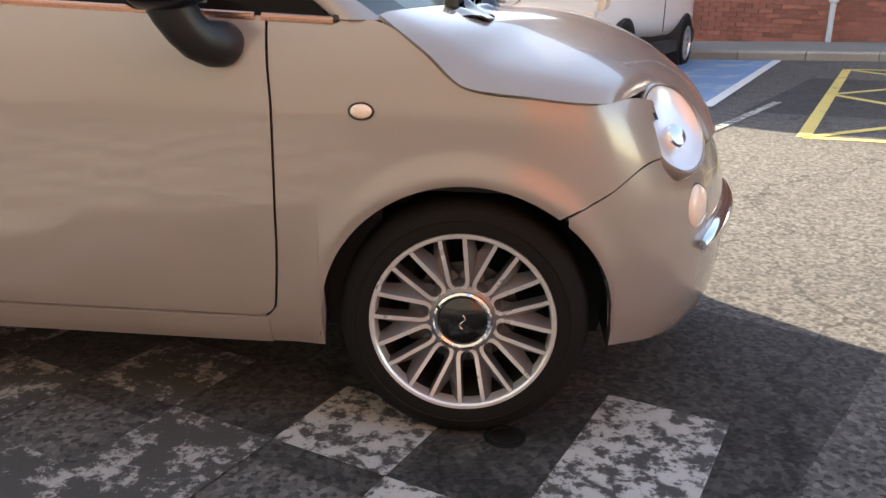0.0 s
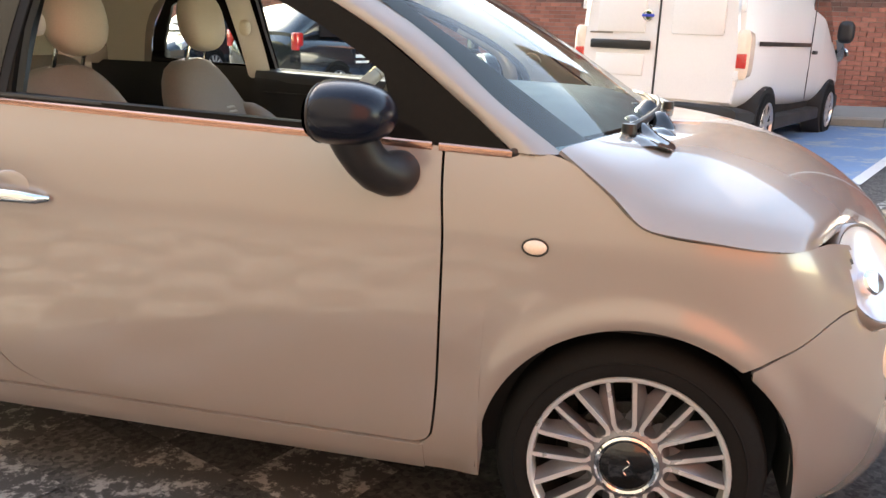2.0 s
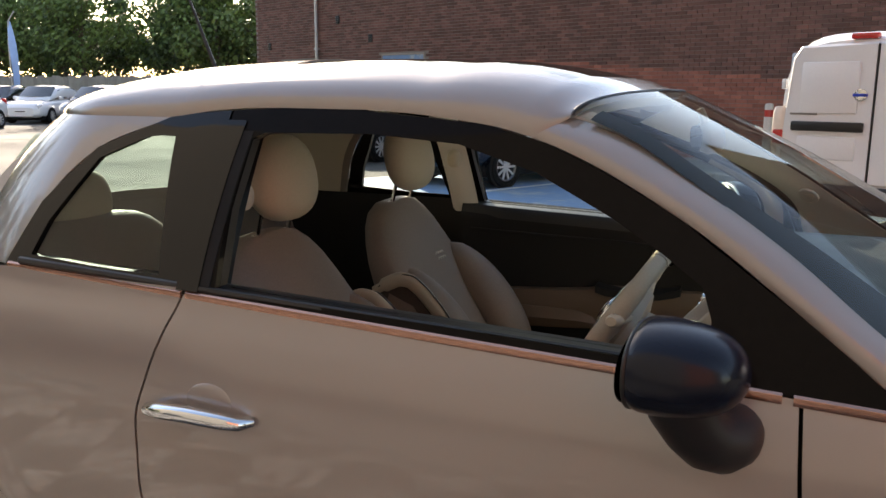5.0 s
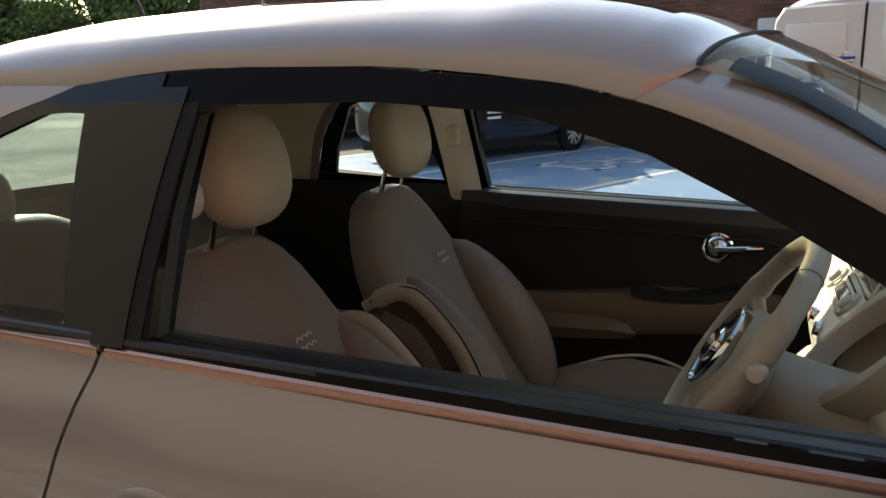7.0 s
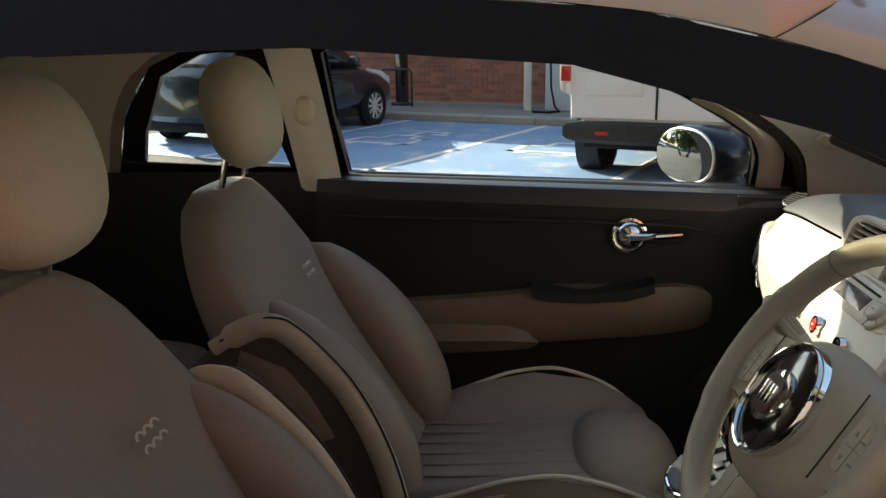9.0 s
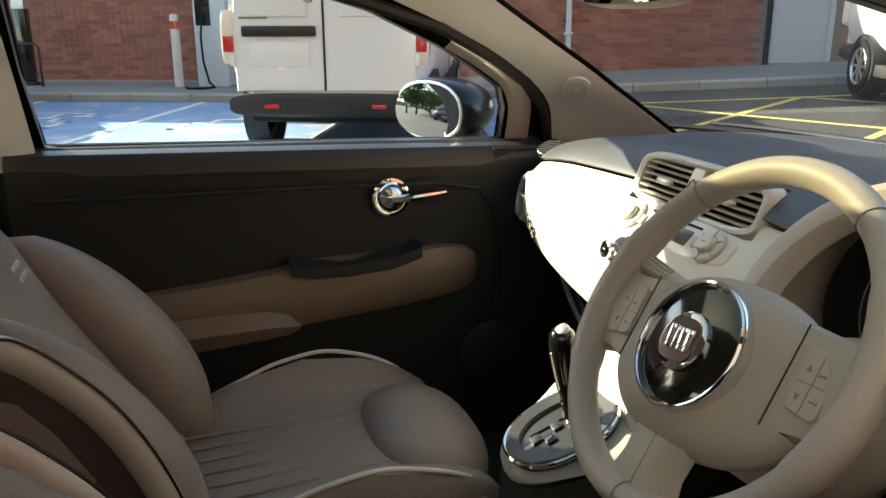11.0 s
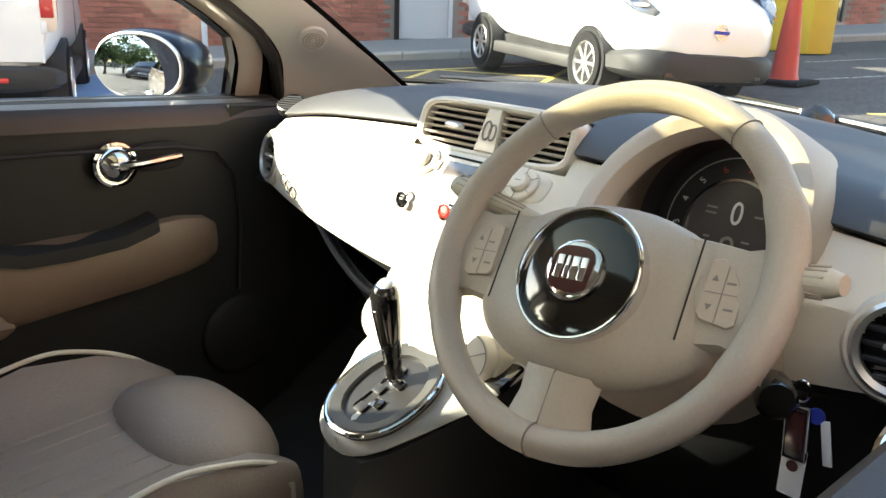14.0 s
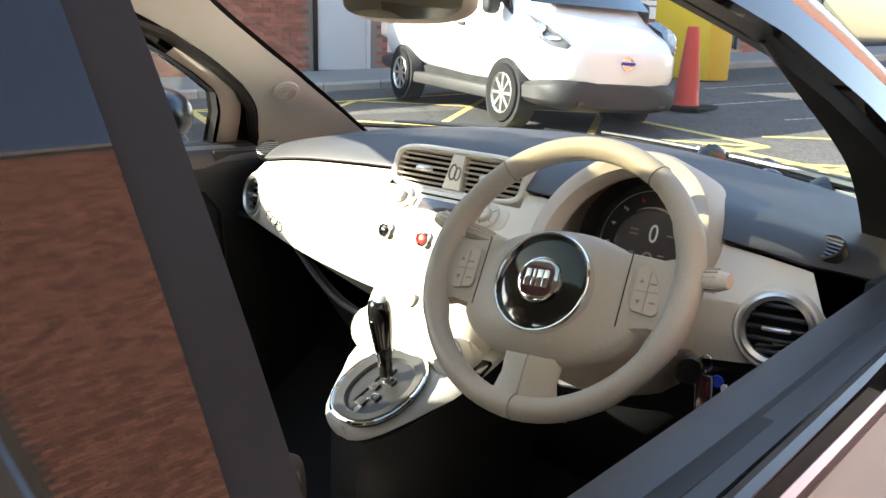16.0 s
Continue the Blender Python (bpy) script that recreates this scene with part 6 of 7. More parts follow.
def vent(name, p, n, r, parent, slats=5):
    v = group_part(name, parent)
    m = facing(p, n)
    part("vent_ring", lathe([(r - 0.004, -0.012), (r - 0.004, 0.004), (r + 0.002, 0.008), (r + 0.006, 0.004), (r + 0.006, -0.02)], 36, m, caps=False), SILVER, v, "bright silver vent ring")
    part("vent_cup", lathe([(r, 0.0), (r * 0.9, -0.03), (0.001, -0.032)], 30, m, caps=False), UNDER, v)
    part("vent_collar", lathe([(r + 0.005, 0.003), (r + 0.010, 0.001), (r + 0.014, -0.008), (r + 0.015, -0.03)], 36, m, caps=False), IVORY, v)
    for i in range(slats):
        h = (i - (slats - 1) / 2) * 2 * r / (slats + 0.6)
        w = math.sqrt(max(0.0, (r - 0.005) ** 2 - h * h))
        part("slat", box(-w, w, h - 0.0028, h + 0.0028, -0.012, -0.002, 0.001).at(m), SATIN_BLACK, v)
    part("vent_tab", box(-0.018, 0.018, -0.003, 0.003, -0.003, 0.007, 0.002).at(m), SILVER, v)
    return v


vent("side_vent", (-0.571, 0.563, 0.885), (-0.95, 0.25, 0.19), 0.0395, dash)
vent("side_vent", (-0.584, -0.564, 0.880), (-0.94, -0.22, 0.20), 0.0425, dash)
# demister grille on the dash top
for x, y, z in ((-0.489, -0.582, 0.958), (-0.496, 0.607, 0.956)):
    dm = facing((x, y, z + 0.0175), (-0.45, 0.22 if y < 0 else -0.22, 0.87))
    g = part("demister", lathe([(0.027, -0.012), (0.027, 0.002), (0.0245, 0.004), (0.0235, 0.0), (0.001, -0.001)], 28, dm, caps=False), SATIN_BLACK, dash, "small round black demister grille")
    for i in range(6):
        h = -0.0175 + i * 0.007
        w = math.sqrt(0.0238 ** 2 - h * h)
        part("slat", box(-w, w, h - 0.0016, h + 0.0016, -0.002, 0.0035, 0).at(dm), DASH_GREY, g)

# centre vents in an ivory surround
cv = group_part("centre_vents", dash)
cm = VENTS
part("surround", loft([[(x, y, h) for x, y in oval(rx, ry, 48, 5)] for rx, ry, h in ((0.153, 0.046, -0.045), (0.150, 0.043, -0.004), (0.146, 0.039, 0.004), (0.141, 0.035, 0.005), (0.136, 0.031, 0.002), (0.134, 0.029, -0.012))], caps=False).at(cm), IVORY, cv)
part("vent_back", loft([[(x, y, -0.020) for x, y in oval(0.140 * k, 0.034 * k, 48, 5)] for k in (0.01, 1)], caps=False).at(cm), UNDER, cv)
part("divider", prism([(-0.020, -0.031), (0.020, -0.031), (0.013, 0.031), (-0.013, 0.031)], -0.012, 0.005, cm, 0.002), IVORY, cv)
for sx in (-1, 1):
    for i in range(6):
        h = -0.0235 + i * 0.0094
        w1 = 0.133 - 0.012 * (abs(h) / 0.026) ** 4
        part("slat", loft([[(sx * x, h + a, b) for a, b in ((-0.0014, -0.012), (-0.0020, 0.000), (0.0006, 0.0012), (0.0030, -0.010))] for x in (0.016, w1)]).at(cm), BEIGE_PLASTIC, cv)
    part("vent_tab", pillow(0.020, 0.0055, 0.006, 2.4, 2.2).at(cm @ Matrix.Translation((sx * 0.072, -0.001, 0.002))), SILVER, cv)
part("divider_oval", tube([cm @ Vector((0.007 * math.cos(t) - 0.004, 0.013 * math.sin(t), 0.0055)) for t in steps(0, 2 * math.pi, 24)[:-1]], 0.0016, 6, True), GREY_INK, cv)
part("divider_oval", tube([cm @ Vector((0.006 * math.cos(t) + 0.007, 0.011 * math.sin(t) - 0.002, 0.0055)) for t in steps(0, 2 * math.pi, 24)[:-1]], 0.0014, 6, True), GREY_INK, cv)

# audio unit, knobs and buttons
audio = group_part("audio_unit", dash)
am = facing((-0.598, 0.0, 0.952), (-0.725, 0, 0.69))
part("fascia_plate", loft([[(x, y, h) for x, y in oval(rx, ry, 44, 4)] for rx, ry, h in ((0.136, 0.027, -0.02), (0.136, 0.027, 0.001), (0.132, 0.024, 0.003), (0.001, 0.001, 0.0032))], caps=False).at(am), IVORY, audio)
part("disc_slot", box(-0.060, 0.060, 0.0165, 0.0200, 0.0025, 0.0042, 0.0008).at(am), UNDER, audio)
part("display", box(-0.050, 0.050, -0.014, 0.010, 0.0028, 0.0042, 0.001).at(am), SCREEN, audio)
for sx in (-0.094, 0.094):
    km = am @ Matrix.Translation((sx, -0.001, 0))
    kb = part("control_ring", lathe([(0.0255, 0.000), (0.0250, 0.007), (0.0225, 0.009), (0.0145, 0.0088), (0.0140, 0.006)], 36, km, caps=False), IVORY, audio, "ring of ivory audio buttons")
    part("knob", lathe([(0.0138, 0.004), (0.0132, 0.014), (0.0110, 0.0165), (0.001, 0.0165)], 28, km), IVORY, kb)
    for a in range(0, 360, 60):
        part("button_gap", box(0.0150, 0.0245, -0.0004, 0.0004, 0.0080, 0.0096).at(km @ Matrix.Rotation(radians(a + 30), 4, "Z")), GREY_INK, kb)
    part("knob_mark", box(-0.005, 0.005, -0.0006, 0.0006, 0.0160, 0.0168).at(km), GREY_INK, kb)
for sx in (-0.066, 0.066):
    part("audio_button", box(sx - 0.006, sx + 0.006, -0.010, 0.006, 0.002, 0.0065, 0.0015).at(am), BEIGE_PLASTIC, audio)
for y, col, nm in ((0.088, GLOSS_BLACK, "lock_button"), (0.0, RED, "hazard_button"), (-0.088, GLOSS_BLACK, "fog_button")):
    m = facing((-0.646, y, 0.906), (-0.97, 0, 0.22))
    b = part(nm, lathe([(0.0095, -0.004), (0.0092, 0.003), (0.0070, 0.0048), (0.001, 0.0052)], 22, m), col, dash)
    part("button_ring", lathe([(0.0098, 0.0), (0.0104, 0.0045), (0.0132, 0.0040), (0.0140, -0.004)], 28, m, caps=False), CHROME, b)
    part("button_mark", box(-0.003, 0.003, -0.0007, 0.0007, 0.0048, 0.0058).at(m), WHITE_INK, b)
# model numeral on the passenger side of the facia: three plain chrome loops
badge = group_part("facia_badge", dash)
for i in range(3):
    y = 0.470 - i * 0.021
    pts = [Vector((facia_x(y, 0.850) - 0.003, y + 0.0100 * math.cos(t), 0.858 - 0.007 * i + 0.0105 * math.sin(t))) for t in steps(0, 2 * math.pi, 20)[:-1]]
    part("loop", tube(pts, 0.0016, 6, True), CHROME, badge)

# lower centre stack and console
stack = group_part("centre_stack", dash)
sm = facing((-0.660, 0.0, 0.768), (-0.93, 0, 0.36))
part("stack_shell", pillow(0.132, 0.096, 0.060, 2.8, 2.4).at(sm @ Matrix.Translation((0, -0.01, -0.035))), IVORY, stack, "ivory heater control bulge")
for sx, sy, r in ((-0.094, -0.040, 0.038), (0.094, -0.040, 0.038)):
    hk = sm @ Matrix.Translation((sx, sy, -0.006))
    kb = part("heater_knob", lathe([(r + 0.004, -0.02), (r + 0.004, 0.004), (r, 0.006), (r - 0.001, 0.016), (r - 0.005, 0.021), (0.001, 0.022)], 36, hk), IVORY, stack, "ivory heater dial split into buttons")
    for a in (0.5, 0.5 + math.pi / 2):
        part("knob_line", box(-0.0006, 0.0006, -r * 0.82, r * 0.82, 0.0212, 0.0226).at(hk @ Matrix.Rotation(a, 4, "Z")), GREY_INK, kb)
    part("knob_groove", tube([hk @ Vector(((r - 0.007) * math.cos(t), (r - 0.007) * math.sin(t), 0.0215)) for t in steps(0, 2 * math.pi, 28)[:-1]], 0.0007, 5, True), GREY_INK, kb)
part("display_dot", lathe([(0.012, 0.018), (0.012, 0.0275), (0.001, 0.028)], 16, sm @ Matrix.Translation((0.0, 0.030, 0.0)) @ Matrix.Diagonal((0.7, 1, 1, 1))), BEIGE_PLASTIC, stack)

console = group_part("centre_console", car)
# a wedge that climbs forward to the stack
loops = []
for x, hw, z in ((-0.846, 0.020, 0.640), (-0.842, 0.038, 0.644), (-0.834, 0.053, 0.649), (-0.818, 0.069, 0.657), (-0.79, 0.086, 0.669), (-0.75, 0.105, 0.684), (-0.72, 0.122, 0.697), (-0.66, 0.135, 0.722), (-0.60, 0.140, 0.745), (-0.52, 0.140, 0.775)):
    loops.append([(x, -0.020 + y, zz) for y, zz in ((-hw + 0.006, z - 0.014), (-hw, z - 0.008), (-hw + 0.005, z - 0.002), (-hw + 0.022, z + 0.002), (0, z + 0.005), (hw - 0.022, z + 0.002), (hw - 0.005, z - 0.002), (hw, z - 0.008), (hw - 0.006, z - 0.014))])
part("console_body", loft(loops), SILVER_GREY, console, "silver-grey gear console plate")
part("console_base", box(-1.75, -0.56, -0.125, 0.075, 0.25, 0.46, 0.03), DOOR_BLACK, console)
part("console_skirt", loft([[(x, -0.028 + s * hw, z) for s, z in ((-1, 0.25), (-1, zt), (1, zt), (1, 0.25))] for x, hw, zt in ((-0.852, 0.028, 0.56), (-0.842, 0.040, 0.628), (-0.815, 0.066, 0.642), (-0.75, 0.098, 0.672), (-0.66, 0.128, 0.710), (-0.52, 0.134, 0.76))]), DOOR_BLACK, console)
gm = facing((-0.765, -0.022, 0.684), (-0.40, 0, 0.917), up=(1, 0, 0)) @ Matrix.Scale(0.78, 4)
part("gate_ring", loft([[(x, y, h) for x, y in oval(rx, ry, 44, 2.2)] for rx, ry, h in ((0.090, 0.108, -0.01), (0.090, 0.108, 0.008), (0.084, 0.102, 0.012), (0.066, 0.082, 0.008), (0.063, 0.079, -0.002))], caps=False).at(gm), GATE, console, "dark satin gear gate surround")
part("ring_edge", tube([gm @ Vector((x, y, 0.008)) for x, y in oval(0.091, 0.109, 44, 2.2)], 0.0035, 8, True), CHROME, console)
part("gate_plate", loft([[(x * k, y * k, 0.001) for x, y in oval(0.066, 0.082, 40, 2.2)] for k in (0.01, 1)], caps=False).at(gm), SATIN_BLACK, console)
for i, (gx, gy) in enumerate(((-0.012, 0.045), (0.012, 0.020), (-0.012, -0.005), (0.012, -0.030), (-0.008, -0.050))):
    part("gate_slot", box(gx - 0.011, gx + 0.011, gy - 0.010, gy + 0.010, 0.0012, 0.006, 0.002).at(gm), GLOSS_BLACK if i % 2 else SATIN_BLACK, console)
part("gate_track", loft([[(x, y, 0.0045) for x, y in oval(0.008 * k, 0.056 * k, 24, 2.5, -0.030)] for k in (0.02, 1)], caps=False).at(gm), SATIN_BLACK, console)
sh = group_part("gear_lever", car)
base, tip = Vector((-0.748, -0.020, 0.688)), Vector((-0.775, -0.026, 0.836))
part("stem", tube([base, base + (tip - base) * 0.35], 0.008, 10), CHROME, sh)
d = tip - base
part("knob", tube([base + d * t for t in (0.10, 0.16, 0.30, 0.45, 0.62, 0.78, 0.90, 0.97, 1.0)], [0.0125, 0.0110, 0.0125, 0.0150, 0.0178, 0.0195, 0.0192, 0.0165, 0.0115], 20), GLOSS_BLACK, sh, "gloss black gear knob")
part("knob_cap", pillow(0.0125, 0.012, 0.005, 2.8, 2).at(facing(tip - d * 0.01, (-0.6, 0, 0.8))), SILVER, sh)
part("knob_strip", tube([base + d * t + Vector((-w, 0, -0.003)) for t, w in ((0.28, 0.0105), (0.45, 0.0135), (0.62, 0.0165), (0.80, 0.0182))], 0.0032, 8), CHROME, sh)
for y, z in ((0.080, 0.715), (-0.135, 0.712)):
    part("window_switch", box(-0.688, -0.636, y - 0.018, y + 0.018, z - 0.004, z + 0.012, 0.005).at(Matrix.Translation((-0.66, 0, z)) @ Matrix.Rotation(radians(-19), 4, "Y") @ Matrix.Translation((0.66, 0, -z))), BEIGE_PLASTIC if y > 0 else GLOSS_BLACK, console)

# instrument binnacle
bin_ = group_part("instrument_binnacle", car)
bm_ = BIN
hood = []
for r0, r1, h in ((0.124, 0.124, -0.14), (0.132, 0.132, -0.08), (0.136, 0.136, 0.0), (0.137, 0.137, 0.062), (0.133, 0.133, 0.073), (0.124, 0.124, 0.077), (0.110, 0.110, 0.074), (0.104, 0.104, 0.064), (0.102, 0.102, 0.040)):
    ring_ = []
    for k in range(48):
        a = 2 * math.pi * k / 48
        s = math.sin(a)
        ring_.append((r0 * math.cos(a), r1 * s * (1.0 if s > 0 else 0.93), h + 0.112 * (1 - s) / 2 * (1 if h > 0.03 else 0)))
    hood.append(ring_)
part("hood", loft(hood, caps=False).at(bm_), BEIGE_PLASTIC, bin_, "beige round instrument hood")
part("hood_lining", lathe([(0.1025, 0.045), (0.102, 0.02), (0.100, 0.004), (0.001, 0.0)], 44, bm_, caps=False), DIAL, bin_)
part("scale_ring", lathe([(0.0870, 0.002), (0.0870, 0.005), (0.0858, 0.005), (0.0858, 0.002)], 48, bm_, caps=False), SILVER, bin_)
part("display_bezel", lathe([(0.0610, 0.002), (0.0605, 0.010), (0.0570, 0.011), (0.0560, 0.004)], 48, bm_, caps=False), CHROME, bin_, "silver ring round the display")
part("display", lathe([(0.0575, 0.004), (0.0575, 0.006), (0.001, 0.0062)], 44, bm_, caps=False), SCREEN, bin_)
words("speed_digit", "0", 0.040, WHITE_INK, bin_, bm_ @ Matrix.Translation((0.003, 0.018, 0.007)) @ Matrix.Diagonal((0.8, 1, 1, 1)))
for x, y, w in ((-0.030, 0.022, 0.014), (-0.030, 0.015, 0.014), (-0.028, -0.014, 0.008), (0.022, -0.012, 0.010), (-0.034, -0.026, 0.008), (0.020, -0.028, 0.010), (0.030, 0.020, 0.010)):
    part("display_line", box(x - w / 2, x + w / 2, y - 0.0012, y + 0.0012, 0.0063, 0.0070).at(bm_), GREY_INK, bin_)
part("display_mark", lathe([(0.009, 0.0062), (0.009, 0.0068), (0.005, 0.0068), (0.005, 0.0062)], 20, bm_ @ Matrix.Translation((0, -0.018, 0)), caps=False), GREY_INK, bin_)
for i in range(8):
    a = radians(232 - i * 24)
    words("scale_digit", str(i + 1), 0.0125, WHITE_INK if i < 5 else RED, bin_, bm_ @ Matrix.Translation((0.0735 * math.cos(a), 0.0735 * math.sin(a), 0.0035)) @ Matrix.Rotation(a - math.pi / 2 + 0.3, 4, "Z"), 0.0004)
part("warning_light", lathe([(0.0045, 0.002), (0.0045, 0.004), (0.001, 0.004)], 12, bm_ @ Matrix.Translation((0.010, 0.0735, 0))), RED_LAMP, bin_, "lit red warning light")
dd = facing((-0.462, -0.134, 1.0385), (-0.35, 0, 0.94))
disc_ = part("dash_disc", lathe([(0.022, -0.004), (0.022, 0.004), (0.001, 0.005)], 26, dd @ Matrix.Diagonal((1.5, 0.9, 1, 1))), GLOSS_BLACK, dash)
part("disc_ring", tube([dd @ Vector((0.035 * math.cos(t), 0.021 * math.sin(t), 0.004)) for t in steps(0, 2 * math.pi, 26)[:-1]], 0.003, 6, True), SILVER, disc_)

# steering wheel
sw = group_part("steering_wheel", car)
tilt = radians(33)
n_w = Vector((-math.cos(tilt), 0, math.sin(tilt)))
wm = facing(Vector((-0.809, -0.340, 0.946)) - n_w * 0.018, n_w) @ Matrix.Rotation(radians(6), 4, "Z")
R, RH, RY = 0.178, -0.013, 0.022          # rim radius, depth and offset from the hub
rim_pts = [wm @ Vector((R * math.cos(t), RY + R * math.sin(t), RH)) for t in steps(0, 2 * math.pi, 72)[:-1]]
rim_r = [0.0155 + 0.0022 * (1 if abs(math.sin(t)) < 0.45 else 0) for t in steps(0, 2 * math.pi, 72)[:-1]]
rim_ob = part("rim", tube(rim_pts, rim_r, 16, True, squash=1.12), BEIGE, sw, "beige leather steering wheel rim")
for t in (radians(52), radians(128), radians(270)):
    seam = [wm @ (Vector((0, RY, RH)) + Matrix.Rotation(t, 3, "Z") @ Vector((R + 0.0159 * math.cos(a), 0.0, 0.0177 * math.sin(a)))) for a in steps(0, 2 * math.pi, 18)[:-1]]
    part("rim_seam", tube(seam, 0.0009, 5, True), GREY_INK, rim_ob)
# central boss: broad towards the spokes
boss = []
for k, h in ((0.70, -0.055), (0.95, -0.045), (1.0, -0.032), (0.98, -0.020), (0.90, -0.009), (0.72, 0.000), (0.5, 0.004), (0.02, 0.006)):
    boss.append([(x * k, y * k - 0.006, h - 0.007 * (abs(x) / 0.12) ** 2) for x, y in oval(0.136, 0.090, 44, 2.2)])
part("boss", loft(boss).at(wm), BEIGE, sw, "beige airbag cover")
for s in (-1, 1):
    sp = [[(s * x, y, h) for y, h in ((-hw, h0 - 0.010), (-hw * 0.9, h0 + 0.004), (0, h0 + 0.009), (hw * 0.9, h0 + 0.004), (hw, h0 - 0.010), (0, h0 - 0.016))] for x, hw, h0 in ((0.085, 0.054, -0.022), (0.115, 0.051, -0.021), (0.14, 0.047, -0.019), (0.16, 0.052, -0.017), (0.178, 0.066, -0.017))]
    spoke = part("side_spoke", loft([[Vector(p) + Vector((0, 0.012, 0)) for p in (lp if s > 0 else lp[::-1])] for lp in sp]).at(wm), BEIGE, sw)
    part("spoke_gap", tube([wm @ Vector((s * 0.104, y, -0.0080)) for y in steps(-0.036, 0.060, 8)], 0.0009, 6), SATIN_BLACK, spoke)
    outline = [(-0.017, 0.029), (-0.008, 0.032), (0.001, 0.028), (0.013, 0.010), (0.018, -0.008), (0.018, -0.025), (0.012, -0.029), (-0.014, -0.025), (-0.018, -0.020)]
    pad = part("button_pad", prism([(s * (0.132 + x), 0.012 + y) for x, y in outline], -0.022, -0.0098, wm, 0.0012), BEIGE_PLASTIC, sw)
    part("pad_line", box(s * 0.132 - 0.0005, s * 0.132 + 0.0005, -0.014, 0.037, -0.014, -0.0094).at(wm), GREY_INK, pad)
    part("pad_line", box(s * 0.131 - 0.0145, s * 0.131 + 0.0145, 0.0116, 0.0124, -0.014, -0.0094).at(wm), GREY_INK, pad)
    for px, py in ((-0.009, 0.025), (0.006, 0.022), (-0.009, -0.001), (0.009, -0.001)):
        tri = [(-0.003, -0.0024), (0.003, -0.0024), (0, 0.003)] if px < 0 else [(-0.004, -0.001), (0.004, -0.001), (0.004, 0.001), (-0.004, 0.001)]
        part("pad_mark", prism([(s * 0.132 + px + a, py + b * (1 if py > 0 else -1)) for a, b in tri], -0.014, -0.0092).at(wm), GREY_INK, pad)
low = [[(x + cx, y, h) for x, h in ((-hw, h0 - 0.012), (-hw * 0.8, h0 + 0.004), (-0.002, h0 + 0.007), (0.002, h0 + 0.007), (hw * 0.8, h0 + 0.004), (hw, h0 - 0.012))] for y, hw, h0, cx in ((-0.064, 0.056, -0.034, 0), (-0.092, 0.042, -0.016, 0), (-0.115, 0.040, -0.016, 0), (-0.138, 0.047, -0.016, 0), (-0.158, 0.066, -0.017, 0))]
lsp = part("lower_spoke", loft(low).at(wm), BEIGE, sw, smooth=80)
part("spoke_line", tube([wm @ Vector((0, y, h)) for y, h in ((-0.078, -0.0105), (-0.1, -0.0095), (-0.13, -0.0095), (-0.15, -0.0085))], 0.0010, 6), GREY_INK, lsp)
part("hub_disc", lathe([(0.062, -0.004), (0.062, 0.006), (0.05, 0.010), (0.001, 0.012)], 44, wm @ Matrix.Translation((0, 0.002, 0))), GLOSS_BLACK, sw, "gloss black hub disc")
part("hub_ring", lathe([(0.0612, 0.004), (0.0616, 0.0095), (0.0630, 0.0120), (0.0648, 0.0124), (0.0664, 0.0105), (0.0670, 0.006), (0.0670, -0.01)], 48, wm @ Matrix.Translation((0, 0.002, 0)), caps=False), CHROME, sw, "bright chrome hub ring")
em = part("emblem", lathe([(0.031, 0.006), (0.030, 0.016), (0.026, 0.018), (0.001, 0.0185)], 36, wm @ Matrix.Translation((0, 0.002, 0))), CHROME, sw, "round chrome maker's emblem")
part("emblem_field", prism([(x * 1.0, y * 1.0) for x, y in oval(0.0225, 0.0225, 28, 3.4)], 0.0175, 0.0200, wm @ Matrix.Translation((0, 0.002, 0))), DARK_RED, em, "dark red enamel field")
for i, w in enumerate((0.0075, 0.004, 0.0085, 0.0075)):
    x = (-0.0135, -0.0050, 0.0035, 0.0125)[i]
    part("emblem_bar", box(x - w / 2, x + w / 2, -0.009, 0.014, 0.0195, 0.0212, 0.0006).at(wm), CHROME, em)
# column, stalks
part("column_shroud", loft([[(c.x, c.y + y, c.z + z) for y, z in oval(w, h, 28, 2.8)] for c, w, h in ((Vector((-0.768, -0.345, 0.893)), 0.060, 0.058), (Vector((-0.755, -0.348, 0.882)), 0.074, 0.074), (Vector((-0.70, -0.355, 0.852)), 0.090, 0.086), (Vector((-0.62, -0.360, 0.832)), 0.100, 0.086), (Vector((-0.50, -0.360, 0.82)), 0.105, 0.08))]), BEIGE_PLASTIC, car)
for s in (-1, 1):
    st = [(-0.735, -0.340 + s * 0.06, 0.952), (-0.738, -0.340 + s * 0.12, 0.963), (-0.745, -0.340 + s * 0.17, 0.972), (-0.748, -0.340 + s * 0.205, 0.978), (-0.749, -0.340 + s * 0.218, 0.980)]
    stalk = part("stalk", tube(st, [0.007, 0.009, 0.013, 0.015, 0.010], 14, squash=0.85), CREAM, car, "cream ribbed control stalk")
    for k in range(6):
        a = radians(-60 + k * 30)
        part("stalk_rib", tube([Vector(p) + Vector((-math.cos(a), 0, math.sin(a))) * q for p, q in zip(st[1:4], (0.0085, 0.0125, 0.0140))], 0.0012, 5), BEIGE_PLASTIC, stalk)
part("ignition", lathe([(0.020, 0.0), (0.020, 0.045), (0.016, 0.052), (0.001, 0.052)], 22, facing((-0.640, -0.470, 0.822), (-0.8, -0.45, 0.2))), GLOSS_BLACK, car, "black ignition barrel with key in it")

